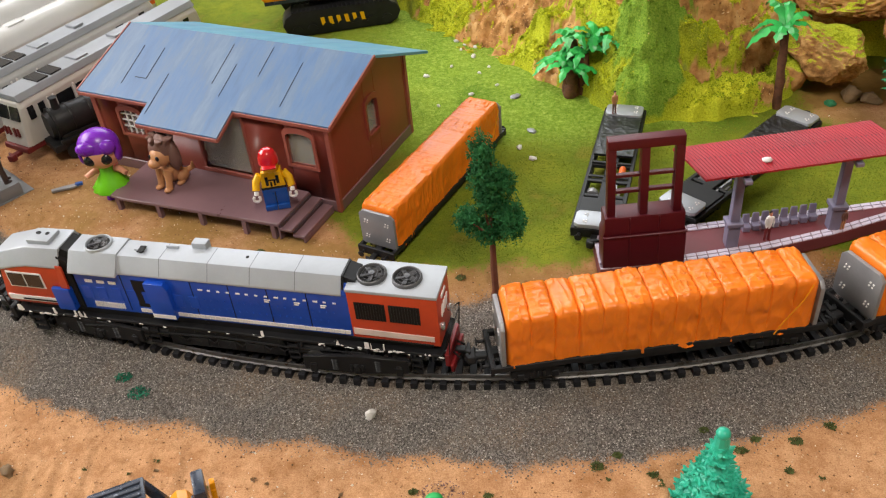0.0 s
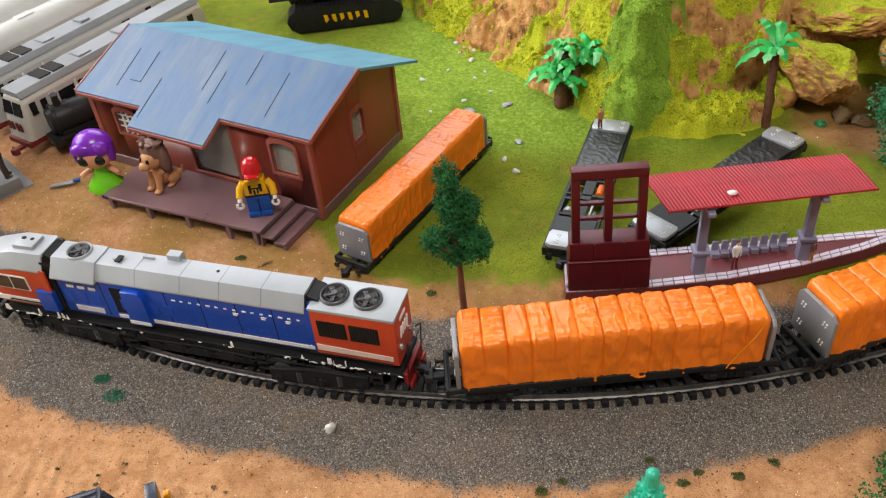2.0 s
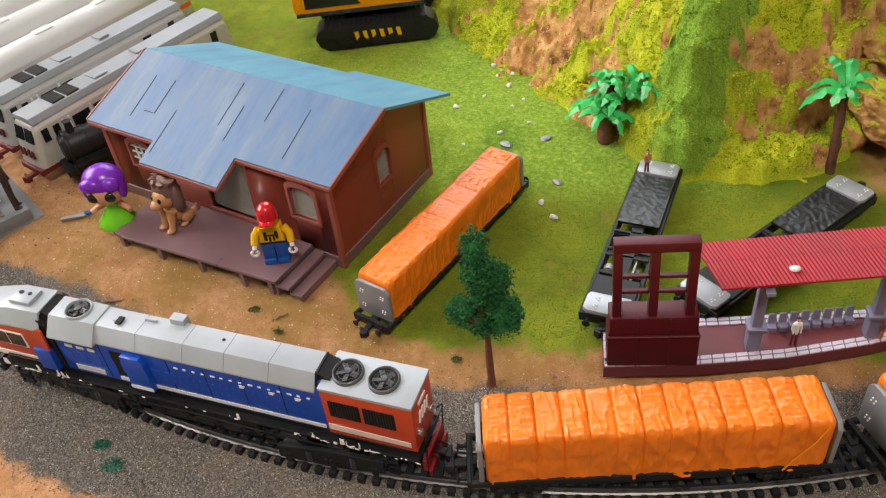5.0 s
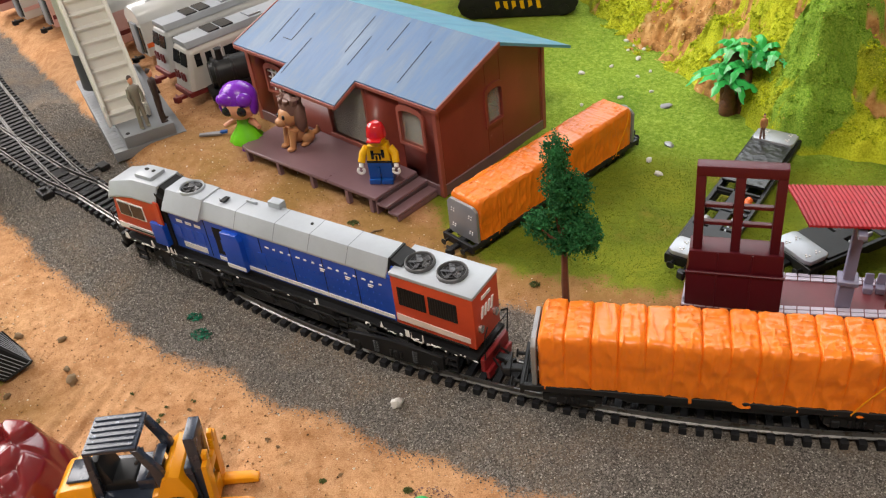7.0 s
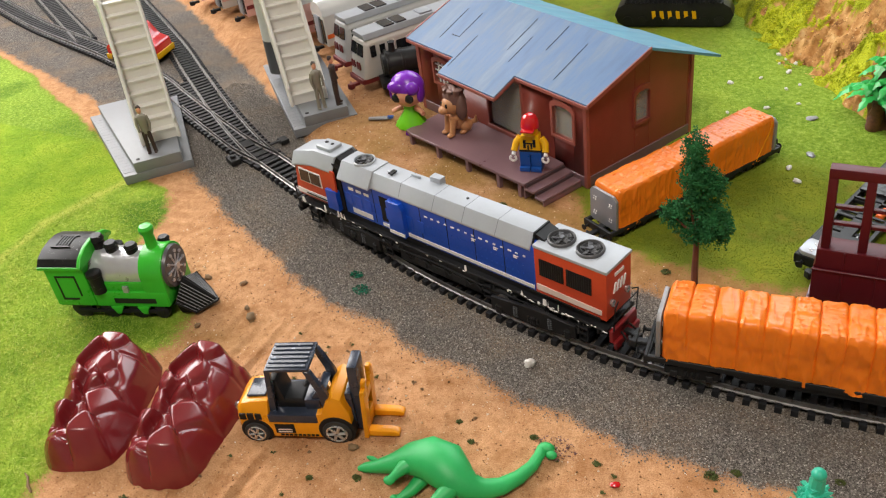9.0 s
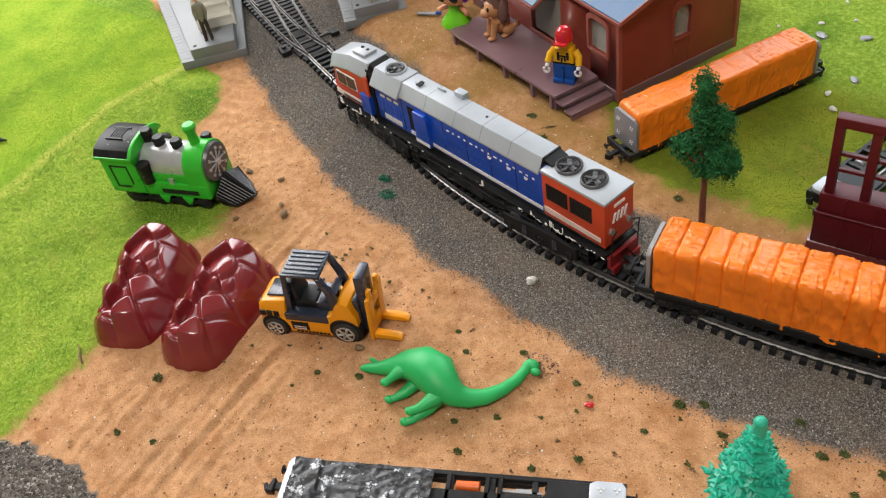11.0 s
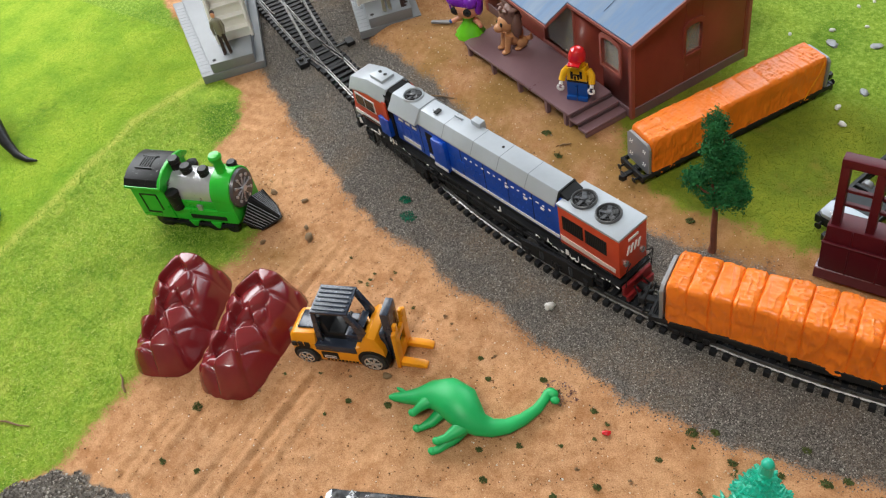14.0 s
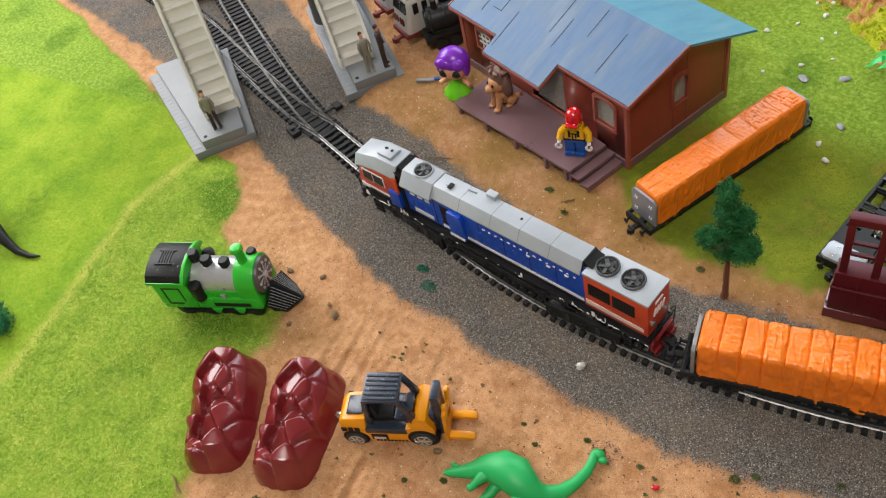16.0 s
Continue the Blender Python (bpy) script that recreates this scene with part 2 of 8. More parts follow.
tyre = surface("tyre_rubber", (0.02, 0.02, 0.02), 0.65, var=0.2)
chrome = surface("chrome_rim", (0.6, 0.6, 0.6), 0.25, 0.8, var=0.1)
dino_green = surface("rubber_green", (0.012, 0.40, 0.10), 0.48, var=0.12, big=50, relief=0.00015, worn=(0.20, 0.42, 0.10), wear=0.74)
pine_green = surface("turquoise_plastic", (0.015, 0.42, 0.27), 0.42, var=0.16, big=80)
leaf_tree = surface("dark_green_foam", (0.020, 0.145, 0.040), 0.75, var=0.45, big=160, spec=0.2)
leaf_tree2 = surface("deep_green_foam", (0.034, 0.23, 0.10), 0.8, var=0.45, big=160, spec=0.2)
bark = surface("brown_trunk", (0.16, 0.052, 0.028), 0.55, var=0.25, big=120, relief=0.0003)
palm_leaf = surface("palm_leaf_green", (0.022, 0.44, 0.085), 0.36, var=0.3, big=90)
palm_bark = surface("palm_bark", (0.13, 0.045, 0.018), 0.75, var=0.4, big=200, relief=0.0006, strength=0.7)
grey_plastic = surface("grey_footing", (0.20, 0.21, 0.225), 0.45, var=0.12, big=20)
stair_white = surface("ivory_white_plastic", (0.74, 0.72, 0.67), 0.42, var=0.07, big=25)
pale_grey = surface("pale_grey_pillar", (0.60, 0.61, 0.60), 0.45, var=0.08)
train_white = surface("train_ivory", (0.52, 0.50, 0.47), 0.36, var=0.08, big=25)
train_grey = surface("train_light_grey", (0.27, 0.29, 0.32), 0.38, var=0.10, big=25)
train_shell = surface("coach_roof_white", (0.60, 0.61, 0.61), 0.22, var=0.05, big=25, coat=0.4)
train_pale = surface("train_pale_grey", (0.42, 0.42, 0.42), 0.36, var=0.08, big=25)
train_pink = surface("train_faded_pink", (0.62, 0.36, 0.32), 0.42, var=0.14, big=25)
train_orange = surface("train_orange", (0.72, 0.13, 0.02), 0.4, var=0.12)
dark_red = surface("dark_red_bogie", (0.16, 0.012, 0.012), 0.5, var=0.3)
window_black = surface("window_black", (0.012, 0.013, 0.015), 0.12, var=0.2)
purple = surface("purple_plastic", (0.19, 0.018, 0.45), 0.28, var=0.10)
lime = surface("lime_plastic", (0.16, 0.62, 0.015), 0.34, var=0.10)
skin = surface("doll_plastic", (0.74, 0.34, 0.20), 0.40, var=0.06)
tan = surface("tan_plastic", (0.52, 0.24, 0.10), 0.45, var=0.12)
brown = surface("brown_plastic", (0.17, 0.085, 0.065), 0.5, var=0.2, worn=(0.38, 0.26, 0.22), wear=0.64)
toy_red = surface("glossy_red", (0.56, 0.008, 0.012), 0.16, var=0.06, coat=0.5)
toy_yellow = surface("toy_yellow", (0.78, 0.42, 0.005), 0.30, var=0.08)
toy_blue = surface("toy_blue", (0.008, 0.075, 0.32), 0.30, var=0.10)
khaki = surface("khaki_figurine", (0.26, 0.24, 0.19), 0.6, var=0.14)
dark_cloth = surface("dark_brown_figurine", (0.045, 0.025, 0.02), 0.6, var=0.2)
pebble = surface("pale_pebble", (0.68, 0.66, 0.62), 0.6, var=0.16, big=300)
stone_brown = surface("brown_stone", (0.25, 0.16, 0.08), 0.75, var=0.3, big=60, relief=0.0008, strength=0.8)
twig = surface("dry_twig", (0.22, 0.13, 0.06), 0.8, var=0.3)
tuft_green = surface("tuft_green", (0.085, 0.105, 0.028), 0.85, var=0.4, spec=0.2)
tuft_teal = surface("tuft_blue_green", (0.01, 0.16, 0.09), 0.85, var=0.4, spec=0.2)
pane = glass("clear_plastic_pane", (0.70, 0.68, 0.58), 0.15, 0.24)
# Plaster toned down so that the added walls bounce less light.
plaster = surface("room_plaster", (0.33, 0.31, 0.29), 0.8, var=0.04, big=2, fine=60, relief=0.001)

# ---- the ground: one sheet of grass, sand and ballast ----
NEAR_X = [-1000, -870, -761, -696, -623, -554, -500, -440, -385, -344, -288, -242, -200, -165, -134, -102, -73, -5, 37, 70, 126, 153, 197, 238, 287, 360, 460]
NEAR_Y = [680, 640, 604, 582, 559, 539, 522, 500, 478, 455, 425, 405, 387, 367, 353, 352, 339, 332, 324, 319, 317, 321, 333, 343, 362, 398, 455]
FAR_X = [-1000, -700, -549, -398, -303, -280, -224, -157, -123, -60, 40, 130, 250, 340, 460]
FAR_Y = [960, 800, 711, 604, 552, 524, 508, 477, 463, 444, 425, 424, 435, 462, 520]
LAWN_Y = [-300, 0, 86, 135, 183, 262, 290, 318, 340, 365, 395, 427, 440, 460, 493, 514, 531, 561, 604, 700]
LAWN_X = [-230, -215, -205, -200, -203, -226, -214, -222, -275, -318, -322, -352, -400, -442, -508, -558, -607, -669, -800, -1050]
BACK_Y = [400, 425, 434, 460, 487, 520, 620, 720, 800, 900, 1200]
BACK_X = [150, 80, 30, -8, -34, -60, -160, -195, -240, -310, -500]


def step(a, b, v):
    t = np.clip((v - a) / (b - a), 0, 1)
    return t * t * (3 - 2 * t)


def wobble(x, y, size, seed=0.0):
    """Cheap smooth noise on arrays, about -1 to 1."""
    s = 0
    for k, (a, b, c) in enumerate(((1.0, 0.31, 0.0), (-0.42, 1.13, 1.7), (0.77, -0.86, 4.1), (1.9, 1.3, 2.2), (-2.3, 1.1, 0.6))):
        s = s + np.sin((a * x + b * y) / size + c + seed * (k + 1.3)) / (1 + 0.5 * k)
    return s / 2.4


def regions(x, y):
    w = 2.4 * wobble(x, y, 9) + 2.0 * wobble(x, y, 3.1, 2) + 3.0 * wobble(x, y, 37, 6)
    near, far = np.interp(x, NEAR_X, NEAR_Y) + w, np.interp(x, FAR_X, FAR_Y) + w
    stone = step(-13, 9, y - near) * step(-12, 9, far - y)
    patch = step(-4, 4, 68 - np.hypot((x + 152) / 1.0, (y - 62) / 1.0) + 1.5 * w)
    stone = np.maximum(stone, patch)
    lawn = step(-22, 14, np.interp(y, LAWN_Y, LAWN_X) - x + 1.6 * w) * (y < near + 4)
    back = step(-26, 34, x - np.interp(y, BACK_Y, BACK_X) + 1.8 * w) * step(434, 464, y + 1.5 * w) * (y > far - 6)
    bare = step(0.2, 0.9, wobble(x, y, 23, 3)) * 0.45 * step(560, 470, y)
    cave = step(70, 20, np.hypot((x - 345) / 1.3, y - 610))
    grass = np.maximum(lawn, back * (1 - bare) * (1 - cave))
    return stone, grass * (1 - stone), lawn


SEAM_Y, SEAM_X = [-100, 246, 265, 310, 359, 399, 460], [-380, -392, -395, -401, -408, -399, -380]


def lawn_mats(x, y):
    """How far a place lies on the smooth mat beyond the seam, 0 to 1, and how near the seam."""
    d = x - np.interp(y, SEAM_Y, SEAM_X) + 2.5 * wobble(x, y, 11, 21) + 1.5 * wobble(x, y, 4, 22)
    return step(9, -9, d), np.exp(-((d - 2) / 4.5) ** 2)


def height(x, y):
    x, y = np.asarray(x, float), np.asarray(y, float)
    stone, grass, _ = regions(x, y)
    far = np.interp(x, FAR_X, FAR_Y)
    near = np.interp(x, NEAR_X, NEAR_Y)
    z = 10 * step(-6, 24, y - far)
    z = z + 0.9 * wobble(x, y, 30, 1) + 0.35 * wobble(x, y, 7, 5) * (1 - stone)
    z = z + 1.7 * step(-4, 16, y - near) * step(-4, 14, far - y)
    z = z + 9 * step(72, 20, np.hypot(x + 152, y - 62))
    v, u = x + 132 + 0.06 * (y - 220), y
    run = step(105, 135, y) * step(350, 310, y) * step(-66, -50, v) * step(66, 48, v) * (1 - stone) * (1 - grass)
    z = z - 0.8 * (np.sin(v / 2.6 + 1.3 * wobble(u * 0.5, v * 2, 60, 3)) + 0.7 * np.sin(v / 1.25 + 1.6 * wobble(u * 0.5, v, 45, 6))) * run * (0.5 + 0.7 * wobble(u * 0.25, v * 1.6, 13, 7))
    z = z + (0.5 * wobble(x, y, 2.3, 4) + 0.9 * wobble(x, y, 13, 9)) * (1 - stone) * (1 - grass) * step(440, 400, y)
    return z


def ground_z(x, y):
    return float(height(np.array([x]), np.array([y]))[0])


def ground_material():
    m, t, s = nodes_of("ground_cover")
    co = t.nodes.new("ShaderNodeTexCoord").outputs["Object"]

    def att(name):
        n = t.nodes.new("ShaderNodeAttribute")
        n.attribute_name = name
        return n.outputs["Fac"]
    def att_col(name):
        n = t.nodes.new("ShaderNodeAttribute")
        n.attribute_name = name
        return n.outputs["Color"]
    n1, n2, n3 = noise_node(t, 26, 6, 0.6, co), noise_node(t, 160, 6, 0.65, co), noise_node(t, 1400, 3, 0.6, co)
    n0 = noise_node(t, 9, 5, 0.6, co)
    sand = ramp(t, n1.outputs[0], [(0.30, (0.24, 0.098, 0.036)), (0.44, (0.38, 0.168, 0.063)), (0.56, (0.49, 0.229, 0.091)), (0.72, (0.62, 0.338, 0.17))]).outputs[0]
    sand = mix(t, 0.45, sand, ramp(t, n0.outputs[0], [(0.36, (0.22, 0.092, 0.035)), (0.5, (0.49, 0.212, 0.074)), (0.64, (0.66, 0.36, 0.18))]).outputs[0])
    sand = mix(t, 0.45, sand, ramp(t, n2.outputs[0], [(0.3, (0.28, 0.12, 0.045)), (0.65, (0.76, 0.45, 0.25))]).outputs[0])
    sand = mix(t, 0.26, sand, ramp(t, n3.outputs[0], [(0.34, (0.12, 0.055, 0.022)), (0.63, (0.72, 0.46, 0.27))]).outputs[0])
    n5 = noise_node(t, 48, 7, 0.7, co)
    sand = mix(t, ramp(t, n5.outputs[0], [(0.50, (0, 0, 0)), (0.60, (0.45, 0.45, 0.45)), (0.72, (0.75, 0.75, 0.75))]).outputs[0], sand, mix(t, n3.outputs[0], (0.22, 0.085, 0.030), (0.40, 0.18, 0.07)))
    damp = ramp(t, n1.outputs[0], [(0.33, (0, 0, 0)), (0.58, (1, 1, 1))]).outputs[0]
    olive_soil = mix(t, n2.outputs[0], (0.17, 0.095, 0.025), (0.33, 0.19, 0.06))
    soil_mix = t.nodes.new("ShaderNodeMath")
    soil_mix.operation = "MULTIPLY"
    link(t, damp, soil_mix.inputs[0])
    link(t, att("soil"), soil_mix.inputs[1])
    sand = mix(t, soil_mix.outputs[0], sand, olive_soil)
    turf = ramp(t, n1.outputs[0], [(0.36, (0.20, 0.115, 0.024)), (0.44, (0.10, 0.125, 0.010)), (0.54, (0.165, 0.195, 0.012)), (0.64, (0.26, 0.26, 0.018))]).outputs[0]
    turf = mix(t, 0.4, turf, ramp(t, n2.outputs[0], [(0.3, (0.06, 0.13, 0.012)), (0.7, (0.28, 0.33, 0.03))]).outputs[0])
    turf = mix(t, 0.35, turf, ramp(t, n3.outputs[0], [(0.3, (0.07, 0.10, 0.008)), (0.65, (0.19, 0.23, 0.03))]).outputs[0])
    lush = ramp(t, n1.outputs[0], [(0.3, (0.11, 0.23, 0.012)), (0.48, (0.20, 0.34, 0.02)), (0.68, (0.33, 0.44, 0.035))]).outputs[0]
    lush = mix(t, 0.5, lush, ramp(t, n3.outputs[0], [(0.34, (0.04, 0.11, 0.007)), (0.62, (0.42, 0.53, 0.08))]).outputs[0])
    n6 = noise_node(t, 330, 5, 0.7, co)
    lush = mix(t, 0.45, lush, ramp(t, n6.outputs[0], [(0.36, (0.045, 0.11, 0.015)), (0.5, (0.19, 0.34, 0.04)), (0.64, (0.48, 0.60, 0.15))]).outputs[0])
    rough_mat = ramp(t, n5.outputs[0], [(0.34, (0.11, 0.22, 0.016)), (0.46, (0.21, 0.34, 0.028)), (0.56, (0.32, 0.43, 0.045)), (0.68, (0.48, 0.49, 0.10))]).outputs[0]
    rough_mat = mix(t, 0.45, rough_mat, ramp(t, n6.outputs[0], [(0.36, (0.07, 0.14, 0.014)), (0.5, (0.24, 0.37, 0.04)), (0.66, (0.50, 0.56, 0.13))]).outputs[0])
    mown = ramp(t, n1.outputs[0], [(0.34, (0.15, 0.30, 0.018)), (0.5, (0.24, 0.385, 0.024)), (0.66, (0.35, 0.46, 0.04))]).outputs[0]
    mown = mix(t, 0.25, mown, ramp(t, n6.outputs[0], [(0.36, (0.10, 0.21, 0.012)), (0.64, (0.46, 0.55, 0.08))]).outputs[0])
    lush = mix(t, att("rough_mat"), mix(t, att("mown_mat"), lush, mown), rough_mat)
    lush = mix(t, mix(t, 0.55, (0, 0, 0), att_col("seam")), lush, (0.62, 0.56, 0.13))
    turf = mix(t, att("lush"), turf, lush)
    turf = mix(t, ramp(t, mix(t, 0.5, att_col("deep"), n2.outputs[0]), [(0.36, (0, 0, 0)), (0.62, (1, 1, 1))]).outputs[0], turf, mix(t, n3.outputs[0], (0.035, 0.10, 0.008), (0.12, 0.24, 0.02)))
    v = t.nodes.new("ShaderNodeTexVoronoi")
    link(t, co, v.inputs["Vector"])
    v.inputs["Scale"].default_value = 1500
    grit = ramp(t, v.outputs["Color"], [(0.1, (0.045, 0.040, 0.036)), (0.55, (0.125, 0.111, 0.099)), (0.95, (0.27, 0.245, 0.222))]).outputs[0]
    grit = mix(t, ramp(t, n1.outputs[0], [(0.45, (0, 0, 0)), (0.7, (0.5, 0.5, 0.5))]).outputs[0], grit, (0.24, 0.165, 0.105))

    def edge(a):
        add = t.nodes.new("ShaderNodeMath")
        add.operation = "MULTIPLY_ADD"
        link(t, n2.outputs[0], add.inputs[0])
        add.inputs[1].default_value = 0.8
        link(t, a, add.inputs[2])
        more = t.nodes.new("ShaderNodeMath")
        more.operation = "MULTIPLY_ADD"
        link(t, n3.outputs[0], more.inputs[0])
        more.inputs[1].default_value = 0.9
        link(t, add.outputs[0], more.inputs[2])
        base = t.nodes.new("ShaderNodeMath")
        base.operation = "SUBTRACT"
        link(t, more.outputs[0], base.inputs[0])
        base.inputs[1].default_value = 0.85
        return ramp(t, base.outputs[0], [(0.34, (0, 0, 0)), (0.66, (1, 1, 1))]).outputs[0]
    col = mix(t, edge(att("grass")), sand, turf)
    col = mix(t, edge(att("stone")), col, grit)
    link(t, col, s.inputs["Base Color"])
    s.inputs["Roughness"].default_value, s.inputs["Specular IOR Level"].default_value = 0.92, 0.1
    h = mix(t, 0.5, n2.outputs[0], n3.outputs[0])
    bump(t, h, 0.7, 0.0012, s)
    return m


def build_ground():
    xs = np.unique(np.concatenate([np.linspace(-2400, -960, 10), np.arange(-960, 520, 3.2), np.arange(-232, 60, 1.6) + 0.4, np.linspace(520, 2400, 12)]))
    ys = np.unique(np.concatenate([np.linspace(-2400, -60, 12), np.arange(-60, 960, 3.2), np.arange(102, 400, 1.6) + 0.4, np.linspace(960, 2500, 12)]))
    gx, gy = np.meshgrid(xs, ys)
    gz = height(gx, gy)
    w, n = len(xs), gx.size
    i = np.arange(n).reshape(len(ys), w)
    quads = np.stack([i[:-1, :-1], i[:-1, 1:], i[1:, 1:], i[1:, :-1]], -1).reshape(-1, 4)
    me = bpy.data.meshes.new("ground")
    me.from_pydata((np.stack([gx, gy, gz], -1).reshape(-1, 3) * MM).tolist(), [], quads.tolist())
    stone, grass, lawn = regions(gx.ravel(), gy.ravel())
    bright = np.clip(lawn + 0.9 * step(555, 610, gy.ravel()) * step(-100, 40, gx.ravel()) * step(240, 190, gx.ravel()), 0, 1)
    # The middle soil term paints dark soil plus shadow by the toy engine.
    soil = 0.9 * step(415, 445, gy.ravel()) * step(640, 560, gy.ravel()) * step(-300, -200, gx.ravel()) + 0.75 * np.exp(-(((gx.ravel() + 215) / 45) ** 2 + ((gy.ravel() - 300) / 26) ** 2)) + 3 * step(596, 618, gy.ravel()) * step(268, 290, gx.ravel())
    fx, fy = gx.ravel(), gy.ravel()
    # Second spot puts the shade under the toy engine into the turf colour.
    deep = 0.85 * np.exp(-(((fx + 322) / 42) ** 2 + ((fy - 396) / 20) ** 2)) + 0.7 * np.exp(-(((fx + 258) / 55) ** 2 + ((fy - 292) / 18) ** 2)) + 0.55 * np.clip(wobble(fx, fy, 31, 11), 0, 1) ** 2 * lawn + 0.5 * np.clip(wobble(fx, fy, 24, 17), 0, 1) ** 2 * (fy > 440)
    mat_far, seam = lawn_mats(fx, fy)
    near_lawn = (fx < -150) * (fy < 470)
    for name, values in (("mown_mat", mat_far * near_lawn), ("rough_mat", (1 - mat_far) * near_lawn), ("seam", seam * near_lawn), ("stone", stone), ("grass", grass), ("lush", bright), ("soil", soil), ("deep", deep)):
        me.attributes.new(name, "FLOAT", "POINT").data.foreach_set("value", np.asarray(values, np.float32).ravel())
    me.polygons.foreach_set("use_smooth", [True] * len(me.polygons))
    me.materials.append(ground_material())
    return tagged(new("ground", me), "sandy ground with green turf and a grey ballast bed", "ground", kind="structure")


ground = build_ground()


def chips(count, spot, make, name, mats, label, category, seed):
    """Very many small pieces in one mesh: make(rng) gives verts and faces in millimetres."""
    rng = np.random.RandomState(seed)
    verts, faces, k = [], [], 0
    pts = spot(rng, count)
    z = height(pts[:, 0], pts[:, 1])
    for (x, y), h in zip(pts, z):
        v, f = make(rng)
        v = v + (x, y, h)
        verts.append(v)
        faces += [tuple(a + k for a in q) for q in f]
        k += len(v)
    me = bpy.data.meshes.new(name)
    me.from_pydata((np.concatenate(verts) * MM).tolist(), [], faces)
    me.materials.append(mats)
    return tagged(new(name, me), label, category, kind="stuff")


def island_material(name, stops, rough=0.85, patches=None, amount=0.7):
    """Pieces that differ one from another, and where patches are given, drift to other tones over the ground."""
    m, t, s = nodes_of(name)
    g = t.nodes.new("ShaderNodeNewGeometry")
    col = ramp(t, g.outputs["Random Per Island"], stops).outputs[0]
    if patches:
        co = t.nodes.new("ShaderNodeTexCoord").outputs["Object"]
        n1, n2 = noise_node(t, 22, 6, 0.68, co), noise_node(t, 70, 5, 0.65, co)
        other = ramp(t, g.outputs["Random Per Island"], patches[0]).outputs[0]
        col = mix(t, ramp(t, n1.outputs[0], [(0.42, (0, 0, 0)), (0.60, (amount, amount, amount))]).outputs[0], col, other)
        other = ramp(t, g.outputs["Random Per Island"], patches[1]).outputs[0]
        col = mix(t, ramp(t, n2.outputs[0], [(0.52, (0, 0, 0)), (0.66, (amount, amount, amount))]).outputs[0], col, other)
    link(t, col, s.inputs["Base Color"])
    s.inputs["Roughness"].default_value, s.inputs["Specular IOR Level"].default_value = rough, 0.1
    return m


ballast_mat = island_material("ballast_grit", [(0.0, (0.07, 0.061, 0.054)), (0.4, (0.155, 0.138, 0.122)), (0.85, (0.26, 0.235, 0.21)), (1.0, (0.52, 0.48, 0.43))])
blade_mat = island_material("turf_blades", [(0.0, (0.09, 0.118, 0.008)), (0.3, (0.105, 0.14, 0.009)), (0.5, (0.12, 0.155, 0.009)), (0.75, (0.15, 0.18, 0.012)), (1.0, (0.21, 0.20, 0.03))], patches=([(0.0, (0.07, 0.10, 0.007)), (1.0, (0.14, 0.17, 0.012))], [(0.0, (0.16, 0.17, 0.012)), (1.0, (0.27, 0.25, 0.03))]))
lush_mat = island_material("lush_turf_blades", [(0.0, (0.12, 0.24, 0.016)), (0.25, (0.18, 0.31, 0.025)), (0.6, (0.23, 0.37, 0.035)), (0.9, (0.31, 0.42, 0.05)), (1.0, (0.52, 0.56, 0.18))], patches=([(0.0, (0.07, 0.19, 0.012)), (0.5, (0.12, 0.28, 0.018)), (1.0, (0.20, 0.37, 0.04))], [(0.0, (0.26, 0.32, 0.02)), (0.5, (0.37, 0.43, 0.04)), (1.0, (0.48, 0.51, 0.10))]))
crumb_mat = island_material("soil_crumbs", [(0.0, (0.10, 0.055, 0.03)), (0.35, (0.27, 0.13, 0.06)), (0.75, (0.50, 0.30, 0.16)), (0.93, (0.65, 0.48, 0.32)), (1.0, (0.85, 0.82, 0.76))])


def grit(rng):
    r = rng.uniform(0.22, 0.52)
    v = rng.normal(size=(6, 3)) * 0.16 + ((1, 0, 0), (-1, 0, 0), (0, 1, 0), (0, -1, 0), (0, 0, 0.9), (0, 0, -0.6))
    return v * r + (0, 0, r * 0.25), [(0, 2, 4), (2, 1, 4), (1, 3, 4), (3, 0, 4), (2, 0, 5), (1, 2, 5), (3, 1, 5), (0, 3, 5)]


def stone_chip(rng):
    v, f = grit(rng)
    return v * rng.uniform(1.2, 2.8), f


def crumb(rng):
    v, f = grit(rng)
    return v * rng.uniform(0.45, 1.5), f


def blade(rng):
    """A crumb of flock: a low three-sided spike."""
    a, r, h = rng.uniform(0, 6.28), rng.uniform(0.28, 0.60), rng.uniform(0.12, 0.5)
    v = [(r * math.cos(a + k), r * math.sin(a + k), -0.1) for k in (0, 2.1, 4.2)]
    return np.array(v + [(rng.normal() * 0.25, rng.normal() * 0.25, h)]), [(0, 1, 3), (1, 2, 3), (2, 0, 3)]


def straw(rng):
    """A thin bent blade of grass leaning one way."""
    a, long, w, h = rng.uniform(0, 6.28), rng.uniform(1.4, 3.4), rng.uniform(0.10, 0.2), rng.uniform(0.5, 1.7)
    c, s = math.cos(a), math.sin(a)
    rows = [(0.0, 0.0, w), (0.55 * long, 0.75 * h, 0.8 * w), (long, h, 0.15 * w)]
    v = [(u * c + e * b * -s, u * s + e * b * c, z) for u, z, b in rows for e in (-1, 1)]
    v += [(0.5 * long * c, 0.5 * long * s, 0.75 * h - 0.2)]
    return np.array(v), [(0, 1, 3, 2), (2, 3, 5, 4), (0, 2, 6), (2, 4, 6), (1, 6, 3), (3, 6, 5)]


